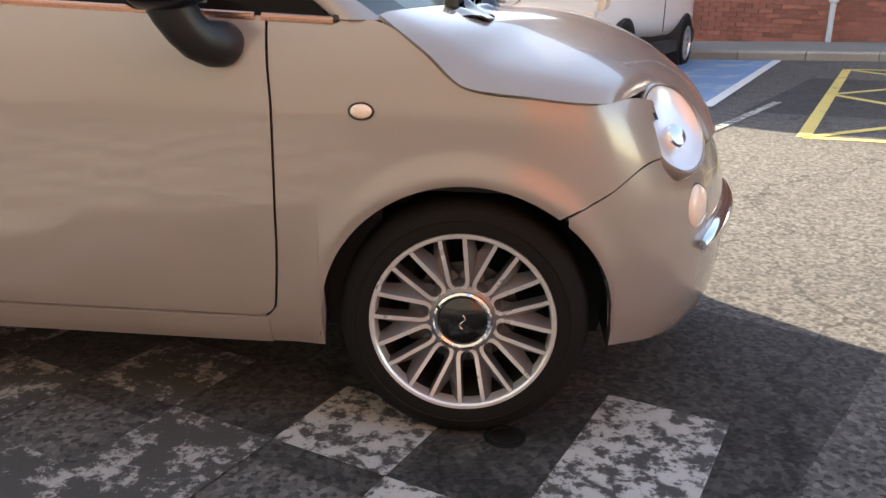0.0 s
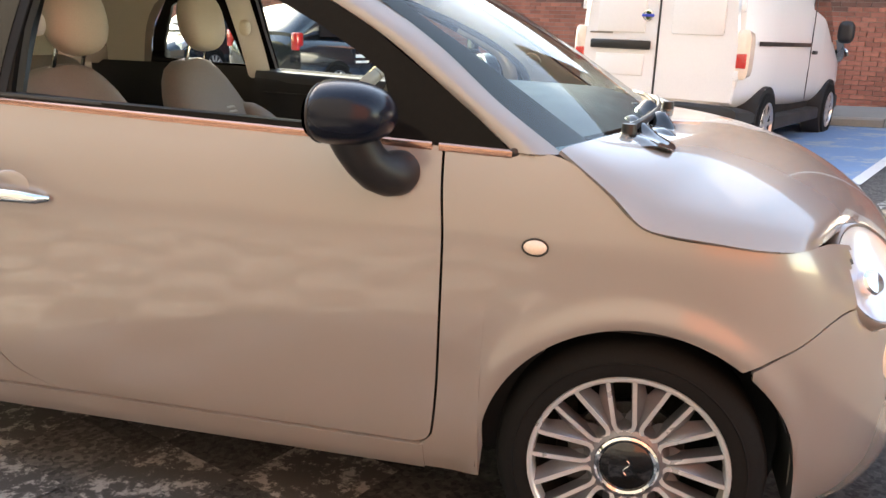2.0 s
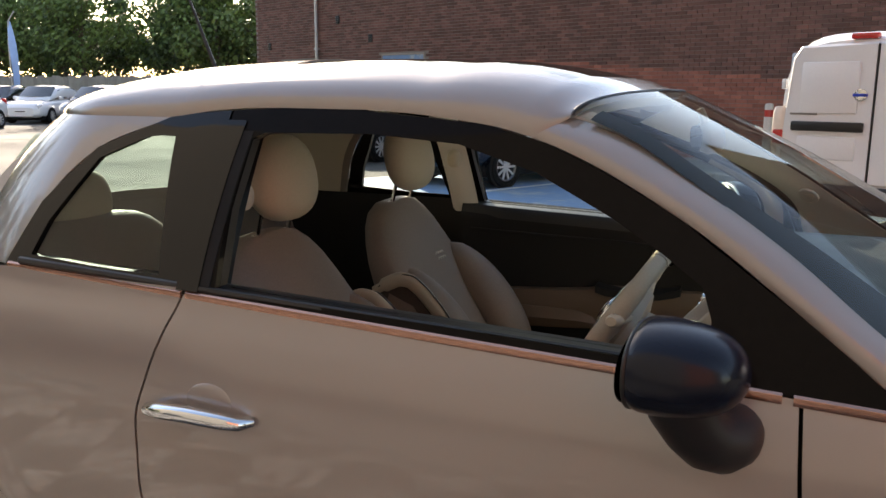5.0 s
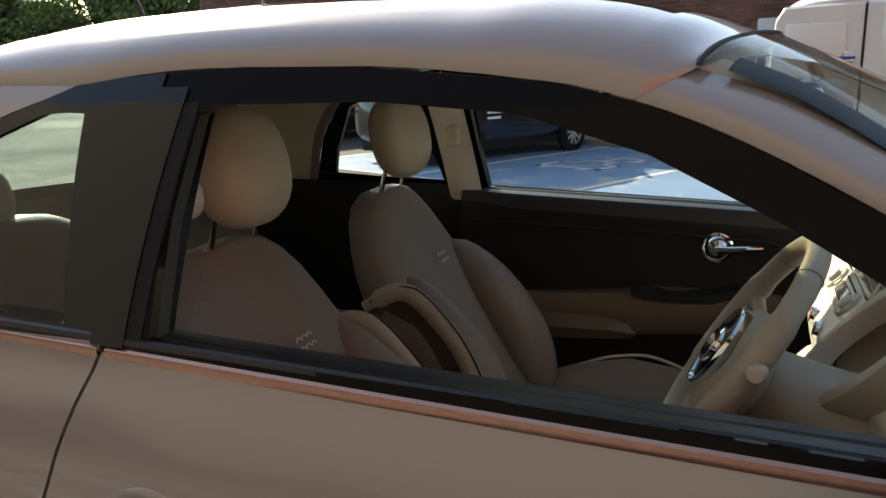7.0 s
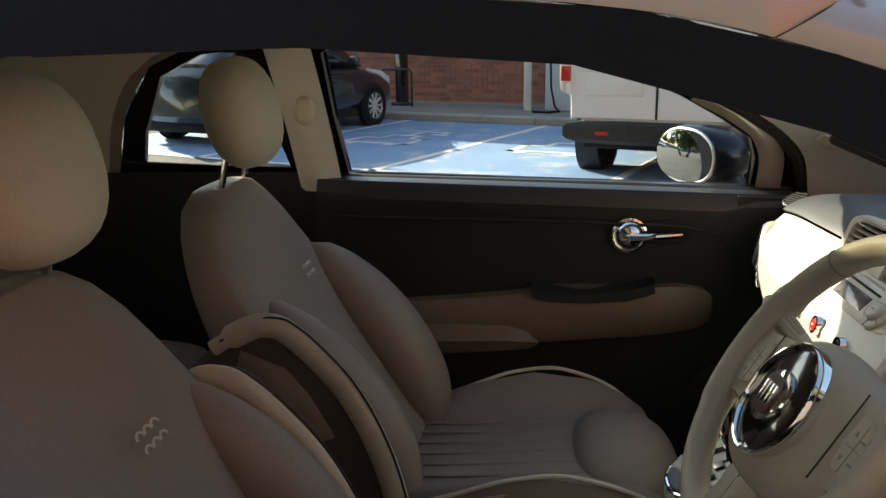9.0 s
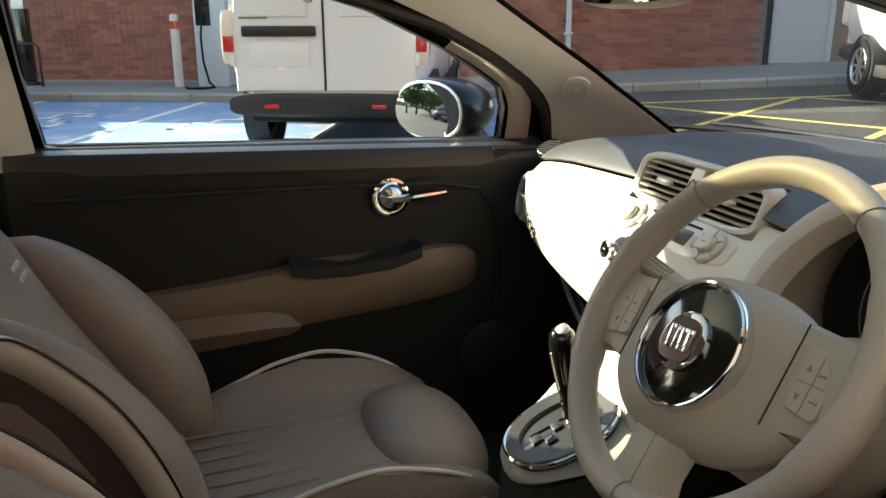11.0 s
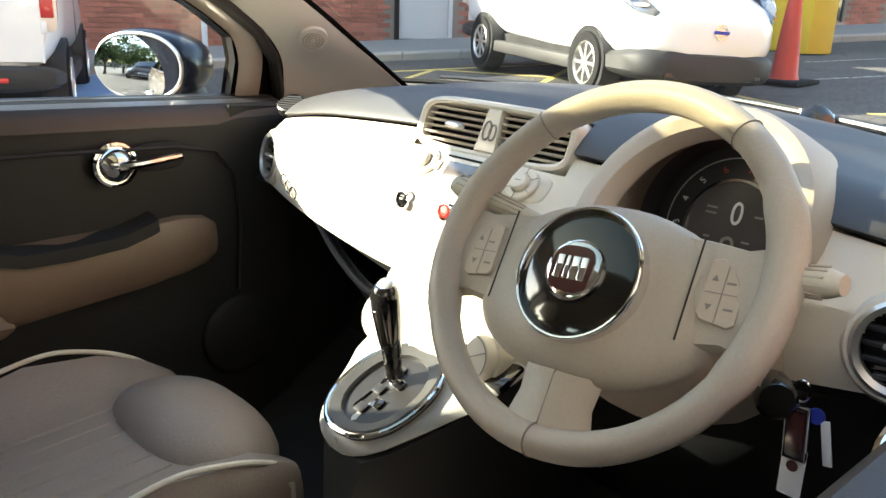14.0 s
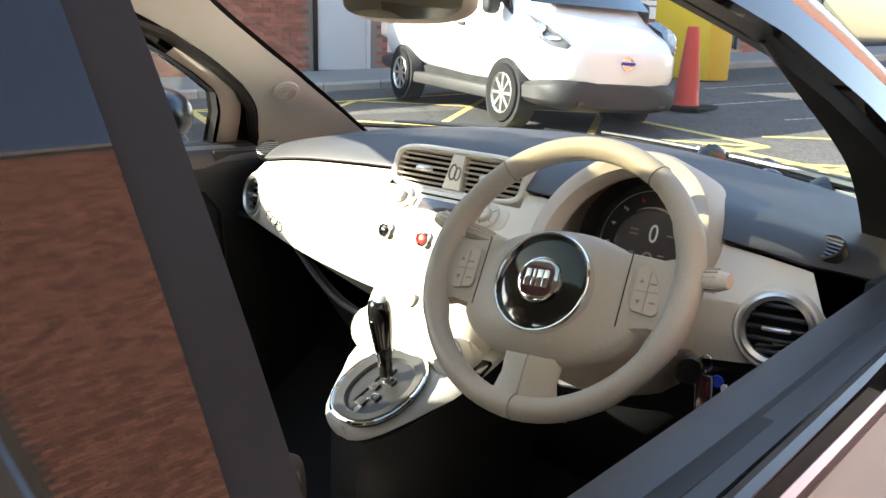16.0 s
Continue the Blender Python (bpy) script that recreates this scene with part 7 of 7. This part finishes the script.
# keys hanging from the ignition
keys = thing("key_ring", "keys with a leather fob, white tag and steel ring", "keys", Matrix.Translation((-0.640, -0.499, 0.846)))
part("ring", tube([(0.0, 0.008 * math.cos(t), 0.011 * math.sin(t) - 0.015) for t in steps(0, 2 * math.pi, 24)[:-1]], 0.0014, 6, True), CHROME, keys)
tilt = Matrix.Rotation(radians(-4), 4, "X")
part("leather_fob", box(-0.003, 0.003, -0.010, 0.014, -0.088, -0.030, 0.003).at(tilt), GLOSS_BLACK, keys, "black fob with a chrome edge")
part("fob_edge", tube([tilt @ Vector((-0.003, y, z)) for y, z in ((-0.009, -0.031), (0.013, -0.031), (0.013, -0.087), (-0.009, -0.087))], 0.0012, 6, True), CHROME, keys)
part("fob_panel", box(-0.0042, -0.0028, -0.006, 0.010, -0.078, -0.036, 0.001).at(tilt), DARK_RED, keys)
part("white_tag", box(0.004, 0.006, -0.014, 0.010, -0.132, -0.078, 0.002), WHITE_INK, keys, "white plastic tag with a round dark mark")
part("tag_mark", lathe([(0.006, 0), (0.006, 0.0006), (0.001, 0.0006)], 20, facing((0.0035, -0.002, -0.098), (-1, 0, 0))), DARK_RED, keys)
part("key_head", lathe([(0.008, -0.002), (0.008, 0.002)], 18, facing((0.002, -0.017, -0.036), (-1, 0, 0))), BLUE, keys, "blue key head")
part("key_blade", box(0.0, 0.003, -0.022, -0.013, -0.088, -0.042, 0.001).at(Matrix.Rotation(radians(-12), 4, "X")), WHITE_INK, keys, "pale key blade")
part("chain", tube([(0, 0.0, -0.025), (0.001, 0.001, -0.031), (0.002, -0.012, -0.033)], 0.0012, 6), CHROME, keys)

# inner trim of the windscreen pillars, headliner, centre pillars
def clear_edge(v):
    """Where the clear part of the windscreen ends, across its half width."""
    return spl(v, [(0, 0.845), (0.2, 0.852), (0.4, 0.880), (0.6, 0.915), (0.8, 0.93), (1, 0.93)])


def a_trim(u, v):
    """A broad trim from the windscreen edge in to the door frame."""
    k = max(0.0, (0.935 + 0.40 * u - 0.955) / 0.388)
    o = Vector(screen(-clear_edge(k), k)) + Vector((-0.010, 0.004, -0.010 - (0.02 if u == 0 else 0)))
    xi = spl(u, [(0, -0.432), (0.15, -0.457), (0.3, -0.505), (0.45, -0.588), (0.6, -0.685), (1, -0.915)])
    zi = spl(u, [(0, 0.960), (0.15, 1.045), (0.3, 1.100), (0.6, 1.205), (1, 1.30)])
    i = Vector((xi, -(green(zi) - 0.040), zi))
    return o + (i - o) * v + Vector((-0.004, 0.006, 0)) * math.sin(math.pi * v)


both("screen_edge", surf(lambda u, v: Vector(screen(-(clear_edge(v) - 0.010 + (1.002 - clear_edge(v)) * u), v)) + Vector((-0.005, 0.002, -0.005)), steps(0, 1, 4), steps(0, 0.97, 20)), UNDER, car)
at_r, at_l = both("pillar_trim", surf(a_trim, steps(0, 1, 24), steps(0, 1, 10), -0.004), PILLAR, car, "grey-beige windscreen pillar trim")
for sgn in (1, -1):
    along, over = Vector(a_trim(0.42, 0.47)) - Vector(a_trim(0.28, 0.47)), Vector(a_trim(0.35, 0.60)) - Vector(a_trim(0.35, 0.34))
    out = along.cross(over).normalized()
    out = out if out.y > 0 else -out
    tm = facing(Vector(a_trim(0.35, 0.47)) + out * 0.005, out)
    tw = part("tweeter", lathe([(0.030, -0.004), (0.030, 0.003), (0.026, 0.0045), (0.001, 0.006)], 30, tm).at(Matrix.Diagonal((1, sgn, 1, 1))), PILLAR, car)
    for r in (0.008, 0.014, 0.020):
        part("tweeter_ring", tube([tm @ Vector((r * math.cos(t), r * math.sin(t), 0.0055)) for t in steps(0, 2 * math.pi, 24)[:-1]], 0.0012, 5, True).at(Matrix.Diagonal((1, sgn, 1, 1))), BEIGE_PLASTIC, tw)
# broad black seal on the body side of the driver's door opening
SEAL = [(-0.358, 0.954), (-0.43, 1.030), (-0.514, 1.094), (-0.63, 1.149), (-0.763, 1.201), (-0.865, 1.242)]
SEAL_O = [(-0.33, 0.965), (-0.40, 1.045), (-0.49, 1.115), (-0.61, 1.178), (-0.74, 1.236), (-0.850, 1.277)]


def seal(u, v):
    a, b = ([spl(u * 5, [(i, p[c]) for i, p in enumerate(lp)]) for c in (0, 1)] for lp in (SEAL, SEAL_O))
    z = a[1] + (b[1] - a[1]) * v
    y = -0.600 + (0.600 - green(b[1]) + 0.020) * v
    return (a[0] + (b[0] - a[0]) * v, y - 0.008 * math.sin(math.pi * v), z)


part("pillar_seal", surf(seal, steps(0, 1, 30), steps(0, 1, 6), 0.006), SATIN_BLACK, car, "broad black rubber seal inside the pillar")
# rubber seals round the door openings
for sgn in (1, -1):
    pts = [(-0.447, 0.90), (-0.450, 0.985), (-0.475, 1.05), (-0.525, 1.105), (-0.605, 1.155), (-0.735, 1.220), (-0.877, 1.262), (-1.033, 1.305), (-1.22, 1.318), (-1.44, 1.312)]
    part("door_seal", tube([Vector((x, -(green(z) - 0.036) * sgn, z)) for x, z in pts], 0.013, 8), SATIN_BLACK, car)
    loops = [[Vector((x, -(green(z) - o) * sgn, z)) for x, z in RING_IN] for o in (0.010, 0.034)]
    part("frame_lining", loft(loops, caps=False), SATIN_BLACK, car)
    # centre pillar trim
    part("centre_pillar_trim", surf(lambda u, v: (-1.485 - 0.10 * u - 0.02 * v, -(green(0.99 + 0.33 * v) - 0.055 - 0.012 * math.sin(math.pi * u)) * sgn, 0.97 + 0.34 * v), steps(0, 1, 6), steps(0, 1, 10)), PILLAR if sgn < 0 else SATIN_BLACK, car)
    part("rear_side_trim", surf(lambda u, v: (-1.53 - 0.75 * u, -(0.70 - 0.03 * u) * sgn, 0.30 + 0.715 * v), steps(0, 1, 6), steps(0, 1, 6)), DOOR_BLACK, car)
    part("rear_pillar_trim", surf(lambda u, v: (spl(1.0 + 0.32 * v, [(b, a) for a, b in DLO[:4]]) - 0.01 - 0.30 * u, -(green(1.0 + 0.32 * v) - 0.05 - 0.06 * u * u) * sgn, 1.0 + 0.32 * v), steps(0, 1, 6), steps(0, 1, 8)), HEADLINER, car)
hl = surf(lambda x, t: Vector(roof(x, t)) - Vector((0, 0, 0.035)), steps(-2.28, XG0 + 0.01, 14), steps(0.95, -0.95, 20))
hl.add(surf(lambda x, t: Vector(roof(x, t)) - Vector((0, 0, 0.035)), steps(XG0 + 0.01, XG1 - 0.01, 10), steps(0.96, 0.73, 6)))
hl.add(surf(lambda x, t: Vector(roof(x, t)) - Vector((0, 0, 0.035)), steps(XG0 + 0.01, XG1 - 0.01, 10), steps(-0.73, -0.96, 6)))
hl.add(surf(lambda x, t: Vector(roof(x, t)) - Vector((0, 0, 0.030)), steps(XG1 - 0.01, -0.845, 4), steps(0.95, -0.95, 20)))
part("headliner", hl, HEADLINER, car, "cream cloth headliner")
rv = group_part("rear_view_mirror", car)
part("mirror_body", pillow(0.030, 0.115, 0.036, 2.6, 2.6).at(Matrix.Translation((-0.66, 0.025, 1.286)) @ Matrix.Rotation(radians(14), 4, "Z")), BEIGE_PLASTIC, rv, "beige rear-view mirror housing")
part("mirror_pane", loft([[(-0.690, y * k, z * k) for y, z in oval(0.105, 0.029, 30, 3)] for k in (0.02, 1)], caps=False).at(Matrix.Translation((0.0, 0.025, 1.286)) @ Matrix.Translation((-0.66, 0, 0)) @ Matrix.Rotation(radians(14), 4, "Z") @ Matrix.Translation((0.66, 0, 0))), MIRROR, rv)
part("mirror_stem", tube([(-0.668, 0.01, 1.318), (-0.674, 0.004, 1.335), (-0.682, 0, 1.352)], 0.010, 8), BEIGE_PLASTIC, rv)

# door cards
for sgn, par in ((-1, door_l), (1, door_r)):
    flip = Matrix.Diagonal((1, sgn, 1, 1))
    card = part("door_card", surf(lambda u, v: (-0.475 - 1.065 * u, -(0.655 + 0.012 * math.sin(math.pi * u)) + (0.0 if v < 0.93 else -0.9 * (v - 0.93)), 0.30 + (belt(-0.475 - 1.065 * u) + 0.018 - 0.30) * min(1.0, v / 0.985)), steps(0, 1, 22), steps(0, 0.9, 9) + steps(0.92, 1.0, 6), 0.012).at(flip), DOOR_BLACK, par, "black moulded inner door panel")
    part("sill_roll", loft([[(x, -(0.660 + y), belt(x) + 0.002 + z) for y, z in ((0.0, -0.03), (0.004, -0.006), (0.016, 0.008), (0.036, 0.013), (0.06, 0.012), (0.085, 0.010), (0.085, -0.03))] for x in steps(-1.54, -0.475, 16)]).at(flip), LEDGE, par, "grained black window ledge")
    arm_ = []
    for x, zt, zb, d in ((-0.640, 0.728, 0.700, 0.004), (-0.646, 0.748, 0.684, 0.014), (-0.668, 0.764, 0.668, 0.024), (-0.72, 0.771, 0.655, 0.030), (-0.80, 0.766, 0.644, 0.034), (-0.92, 0.764, 0.634, 0.036), (-1.02, 0.762, 0.624, 0.036), (-1.08, 0.748, 0.614, 0.036), (-1.20, 0.736, 0.600, 0.036), (-1.36, 0.724, 0.590, 0.034), (-1.50, 0.716, 0.584, 0.028)):
        arm_.append([(x, -(0.660 - k * d), zb + (zt - zb) * h) for k, h in ((-0.3, 0), (0.5, 0.03), (0.9, 0.18), (1, 0.5), (0.95, 0.82), (0.6, 0.97), (-0.3, 1))])
    part("armrest", loft(arm_).at(flip), TAN, par, "tan vinyl armrest")
    pad_ = [[(x, -(0.660 - k * d), zb + (zt - zb) * h) for k, h in ((-0.3, 0), (0.7, 0.1), (1, 0.5), (0.7, 0.9), (-0.3, 1))] for x, zt, zb, d in ((-1.03, 0.640, 0.622, 0.030), (-1.05, 0.664, 0.612, 0.046), (-1.10, 0.680, 0.606, 0.054), (-1.2, 0.684, 0.598, 0.056), (-1.36, 0.680, 0.588, 0.054), (-1.50, 0.674, 0.582, 0.045))]
    part("elbow_pad", loft(pad_).at(flip), TAN, par)
    cup = [[(x, -(0.615 + y), z + h) for y, h in ((0.0, -0.018), (0.002, 0.004), (0.020, 0.009), (0.05, 0.010), (0.05, -0.03))] for x, z in ((-1.045, 0.762), (-1.01, 0.752), (-0.93, 0.750), (-0.84, 0.756), (-0.79, 0.770), (-0.775, 0.776))]
    part("grab_recess", loft(cup).at(flip), DOOR_BLACK, par)
    part("speaker_swell", pillow(0.085, 0.085, 0.016, 2, 2).at(facing((-0.60, -0.650, 0.50), (0, 1, 0))).at(flip), DOOR_BLACK, par)
    part("card_crease", tube([Vector((x, -0.648, z)) for x, z in ((-0.60, 0.60), (-0.592, 0.74), (-0.60, 0.84), (-0.64, 0.888), (-0.72, 0.903), (-0.95, 0.912), (-1.5, 0.92))], 0.004, 6).at(flip), DOOR_BLACK, par)
    hm = facing((-0.832, -0.652, 0.882), (0, 1, 0))
    rose = part("release_rose", lathe([(0.040, -0.01), (0.040, 0.004), (0.035, 0.006), (0.033, 0.002), (0.028, 0.012), (0.014, 0.024), (0.001, 0.027)], 32, hm).at(flip), CHROME, par, "chrome door release boss")
    part("release_lever", tube([(-0.832, -0.630, 0.882), (-0.80, -0.622, 0.884), (-0.755, -0.618, 0.889), (-0.722, -0.622, 0.891)], [0.009, 0.008, 0.008, 0.006], 10).at(flip), CHROME, par, "chrome door release lever")
    part("lever_pocket", pillow(0.050, 0.026, 0.004, 3, 2).at(facing((-0.752, -0.650, 0.889), (0, 1, 0))).at(flip), UNDER, par)
# painted jamb strip ahead of the passenger window
JAMB_A = [(-0.548, 0.950), (-0.550, 1.03), (-0.572, 1.088), (-0.630, 1.132), (-0.72, 1.180)]
JAMB_B = [(-0.492, 0.950), (-0.496, 1.03), (-0.520, 1.098), (-0.590, 1.152), (-0.70, 1.208)]


def jamb(u, v):
    a, b = ([spl(u * 4, [(i, p[c]) for i, p in enumerate(lp)]) for c in (0, 1)] for lp in (JAMB_A, JAMB_B))
    z = a[1] + (b[1] - a[1]) * v
    return (a[0] + (b[0] - a[0]) * v, -(green(z) - 0.032 - 0.008 * math.sin(math.pi * v)), z)


both("inner_jamb", surf(jamb, steps(0, 1, 20), steps(0, 1, 5)), PAINT, car)

# carpet, tunnel, rear bench
part("carpet", surf(lambda x, y: (x, y, 0.30 + 0.12 * math.exp(-(y / 0.12) ** 2) + (0.16 * max(0, x + 0.55) / 0.3)), steps(-1.9, -0.2, 14), steps(-0.69, 0.69, 20)), CARPET, car, "black carpet")
for y in (-0.30, -0.42):
    part("pedal", box(-0.44, -0.42, y - 0.04, y + 0.03, 0.40, 0.50, 0.008), RUBBER, car)
bench = group_part("rear_bench", car)
for sgn in (-1, 1):
    part("bench_cushion", pillow(0.25, 0.29, 0.09, 4, 3).at(Matrix.Translation((-1.98, 0.31 * sgn, 0.58))), TAUPE, bench)
    part("bench_back", pillow(0.09, 0.30, 0.27, 4, 3.4).at(Matrix.Translation((-2.22, 0.31 * sgn, 0.78)) @ Matrix.Rotation(radians(-18), 4, "Y")), TAUPE, bench, "taupe rear seat backrest")
    part("bench_headrest", pillow(0.05, 0.13, 0.085, 2.6, 2.6).at(Matrix.Translation((-2.30, 0.33 * sgn, 1.085)) @ Matrix.Rotation(radians(-14), 4, "Y")), CREAM, bench, "cream rounded rear headrest")


# front seats
def front_seat(y0, side):
    s = group_part("front_seat", car)
    T = Matrix.Translation((0, y0, 0))
    lean = lambda z: -1.300 - 0.62 * (z - 0.58)            # front face of the backrest
    loops, front = [], {}
    for z, hw, th in ((0.42, 0.19, 0.12), (0.50, 0.21, 0.15), (0.56, 0.226, 0.17), (0.64, 0.238, 0.19), (0.72, 0.242, 0.195), (0.80, 0.236, 0.185), (0.87, 0.226, 0.165), (0.925, 0.210, 0.145), (0.975, 0.184, 0.125), (1.015, 0.148, 0.105), (1.042, 0.102, 0.078), (1.054, 0.04, 0.04)):
        cx = lean(z) - 0.5 * th - 0.015
        lp = []
        for k in range(36):
            a = 2 * math.pi * k / 36
            c, q = math.cos(a), math.sin(a)
            x = cx + 0.5 * th * math.copysign(abs(c) ** 0.75, c)
            y = hw * math.copysign(abs(q) ** 0.62, q)
            bol = max(0.0, min(1.0, (0.89 - z) / 0.11))
            if c > 0:
                x += bol * 0.040 * max(0.0, (abs(y) / hw - 0.55) / 0.45) ** 1.5 - 0.010 * bol * (1 - abs(y) / hw)
            lp.append((x, y, z))
        loops.append(lp)
    part("backrest", loft(loops).at(T), TAUPE, s, "taupe leather backrest with side bolsters")
    # side bolsters, arched forward, the inner one edged with a cream band
    def arc(dx, y, z0, z1):
        return [Vector((lean(z0 + (z1 - z0) * u) + dx + 0.062 * math.sin(math.pi * (0.06 + 0.90 * u)), y, z0 + (z1 - z0) * u)) for u in steps(0, 1, 20)]
    swell = lambda r: [r * (0.10 + 0.90 * (1 - abs(2 * u - 1) ** 2.6) ** 0.6) for u in steps(0, 1, 20)]
    for sy in (-1, 1):
        part("bolster", tube(arc(-0.046 if sy == side else -0.060, sy * 0.170, 0.46, 0.885 if sy == side else 0.865), swell(0.074 if sy == side else 0.060), 22).at(T), TAUPE, s)
    # the inner flank: dark cloth framed by a cream band that turns back at the shoulder
    ribbon = [(-1.585, 0.815), (-1.540, 0.842), (-1.500, 0.858), (-1.475, 0.856), (-1.445, 0.838), (-1.405, 0.800), (-1.366, 0.755), (-1.328, 0.692), (-1.294, 0.610), (-1.275, 0.540), (-1.262, 0.47)]
    line = [(spl(k, [(i, p[0]) for i, p in enumerate(ribbon)]), spl(k, [(i, p[1]) for i, p in enumerate(ribbon)])) for k in steps(0, 10, 40)]
    part("bolster_band", tube([(x - 0.006, -side * (0.240 - 0.006 * math.sin(math.pi * i / 40)), z - 0.012) for i, (x, z) in enumerate(line)], [0.0125 if 2 < i < 39 else 0.008 for i in range(41)], 14, squash=1.75).at(T), CREAM, s, "cream leather band along the bolster")
    part("band_seam", tube([(x + 0.010, -side * (0.246 - 0.006 * math.sin(math.pi * i / 40)), z + 0.004) for i, (x, z) in enumerate(line)], 0.0022, 6).at(T), SATIN_BLACK, s)
    fl = Matrix(((1, 0, 0, 0), (0, 0, -side, 0), (0, 1, 0, 0), (0, 0, 0, 1)))
    part("flank_cloth", prism([(x - 0.014, z - 0.020) for x, z in line[::2]] + [(-1.42, 0.42), (-1.52, 0.50), (-1.60, 0.62), (-1.64, 0.76)], 0.150, 0.236, T @ fl, 0.012), TAUPE_DARK, s, "dark cloth seat flank")
    mk = Matrix.Translation((lean(0.875) + 0.002, 0.0, 0.875)) @ Matrix.Rotation(radians(-32), 4, "Y")
    for i in range(3):
        for zz in (-0.008, 0.010):
            pts = [mk @ Vector((0.002, 0.018 - 0.018 * i + 0.008 * math.cos(t), zz + 0.007 * math.sin(t))) for t in steps(0, math.pi, 8)]
            part("badge_stitch", tube(pts, 0.0016, 5).at(T), PIPING, s)
    # cushion
    T0, T = T, T @ Matrix.Translation((0.0, 0, -0.085))
    loops = []
    for x, hw, zt, zb in ((-1.36, 0.19, 0.545, 0.44), (-1.30, 0.225, 0.585, 0.42), (-1.18, 0.245, 0.592, 0.41), (-1.04, 0.252, 0.604, 0.41), (-0.92, 0.252, 0.612, 0.41), (-0.85, 0.245, 0.606, 0.42), (-0.80, 0.225, 0.580, 0.44), (-0.778, 0.19, 0.545, 0.46), (-0.770, 0.14, 0.51, 0.48)):
        lp = []
        for k in range(36):
            a = 2 * math.pi * k / 36
            c, q = math.cos(a), math.sin(a)
            y = hw * math.copysign(abs(c) ** 0.6, c)
            z = (zt + zb) / 2 + (zt - zb) / 2 * math.copysign(abs(q) ** 0.6, q)
            if q > 0:
                swell = math.exp(-((x + 1.05) / 0.25) ** 2)
                z += (0.108 * swell + 0.012) * max(0.0, (abs(y) / hw - 0.50) / 0.5) ** 1.4 * min(1, (1 - abs(y) / hw) * 9 + 0.55)
            lp.append((x, y, z))
        loops.append(lp)
    part("cushion", loft(loops).at(T), TAUPE, s, "taupe leather seat cushion")
    part("thigh_roll", pillow(0.108, 0.172, 0.078, 2.5, 2.1).at(T @ Matrix.Translation((-0.862, 0, 0.575)) @ Matrix.Rotation(radians(10), 4, "Y")), TAUPE, s, "rounded front thigh roll")
    for i in range(6):
        y = -0.11 + i * 0.044
        part("flute", tube([(x, y, z + 0.001) for x, z in ((-1.28, 0.588), (-1.15, 0.594), (-1.02, 0.603), (-0.95, 0.608))], [0.004, 0.006, 0.006, 0.003], 6, squash=0.5).at(T), TAUPE, s)
    for sy in (-1, 1):
        pipe = [(-1.28, 0.224, 0.590), (-1.18, 0.235, 0.626), (-1.08, 0.240, 0.661), (-1.00, 0.240, 0.672), (-0.92, 0.236, 0.656), (-0.86, 0.226, 0.630), (-0.815, 0.205, 0.595)]
        part("piping", tube([(spl(k, [(i, p[0]) for i, p in enumerate(pipe)]), sy * spl(k, [(i, p[1]) for i, p in enumerate(pipe)]), spl(k, [(i, p[2]) for i, p in enumerate(pipe)])) for k in steps(0, 6, 30)], 0.0045, 8).at(T), PIPING, s)
    part("side_skirt", box(-1.34, -0.80, -0.245, 0.245, 0.385, 0.45, 0.03).at(T), DOOR_BLACK, s)
    flank2 = surf(lambda u, v: (-1.24 + 0.42 * u, -0.254 + 0.012 * v - 0.05 * max(0, u - 0.8) * -1, 0.47 + 0.115 * v + 0.055 * math.sin(math.pi * u) * v), steps(0, 1, 12), steps(0, 1, 4), 0.006)
    part("cushion_band", flank2.at(T), CREAM, s)
    T = T0
    # headrest on two chrome posts
    hr = part("headrest", pillow(0.062, 0.114, 0.104, 2.3, 2.4).at(T @ Matrix.Translation((-1.592, 0, 1.182)) @ Matrix.Rotation(radians(-12), 4, "Y")), CREAM, s, "cream leather headrest")
    for sy in (-1, 1):
        part("headrest_post", tube([(-1.628, sy * 0.062, 1.02), (-1.606, sy * 0.062, 1.11)], 0.006, 10).at(T), CHROME, s)
        part("post_collar", lathe([(0.016, -0.004), (0.016, 0.006), (0.010, 0.010)], 16, T @ facing((-1.626, sy * 0.062, 1.038), (0.24, 0, 0.97))), PIPING, s)
    return s


front_seat(0.35, 1)
front_seat(-0.35, -1)
# seat belt guides on the centre pillars
for sgn in (-1, 1):
    gd = part("belt_guide", pillow(0.022, 0.020, 0.030, 2.4, 2.4).at(Matrix.Translation((-1.535, 0.575 * sgn, 1.165))), CREAM, car, "cream seat-belt guide")

# ---- single bricks of the wall nearest to the charging bays ----
for u, z in singles:
    ob = new("brick", brick_mesh)
    ob.matrix_world = E @ Matrix.Translation((u, WV, z))
    ob.parent = wall
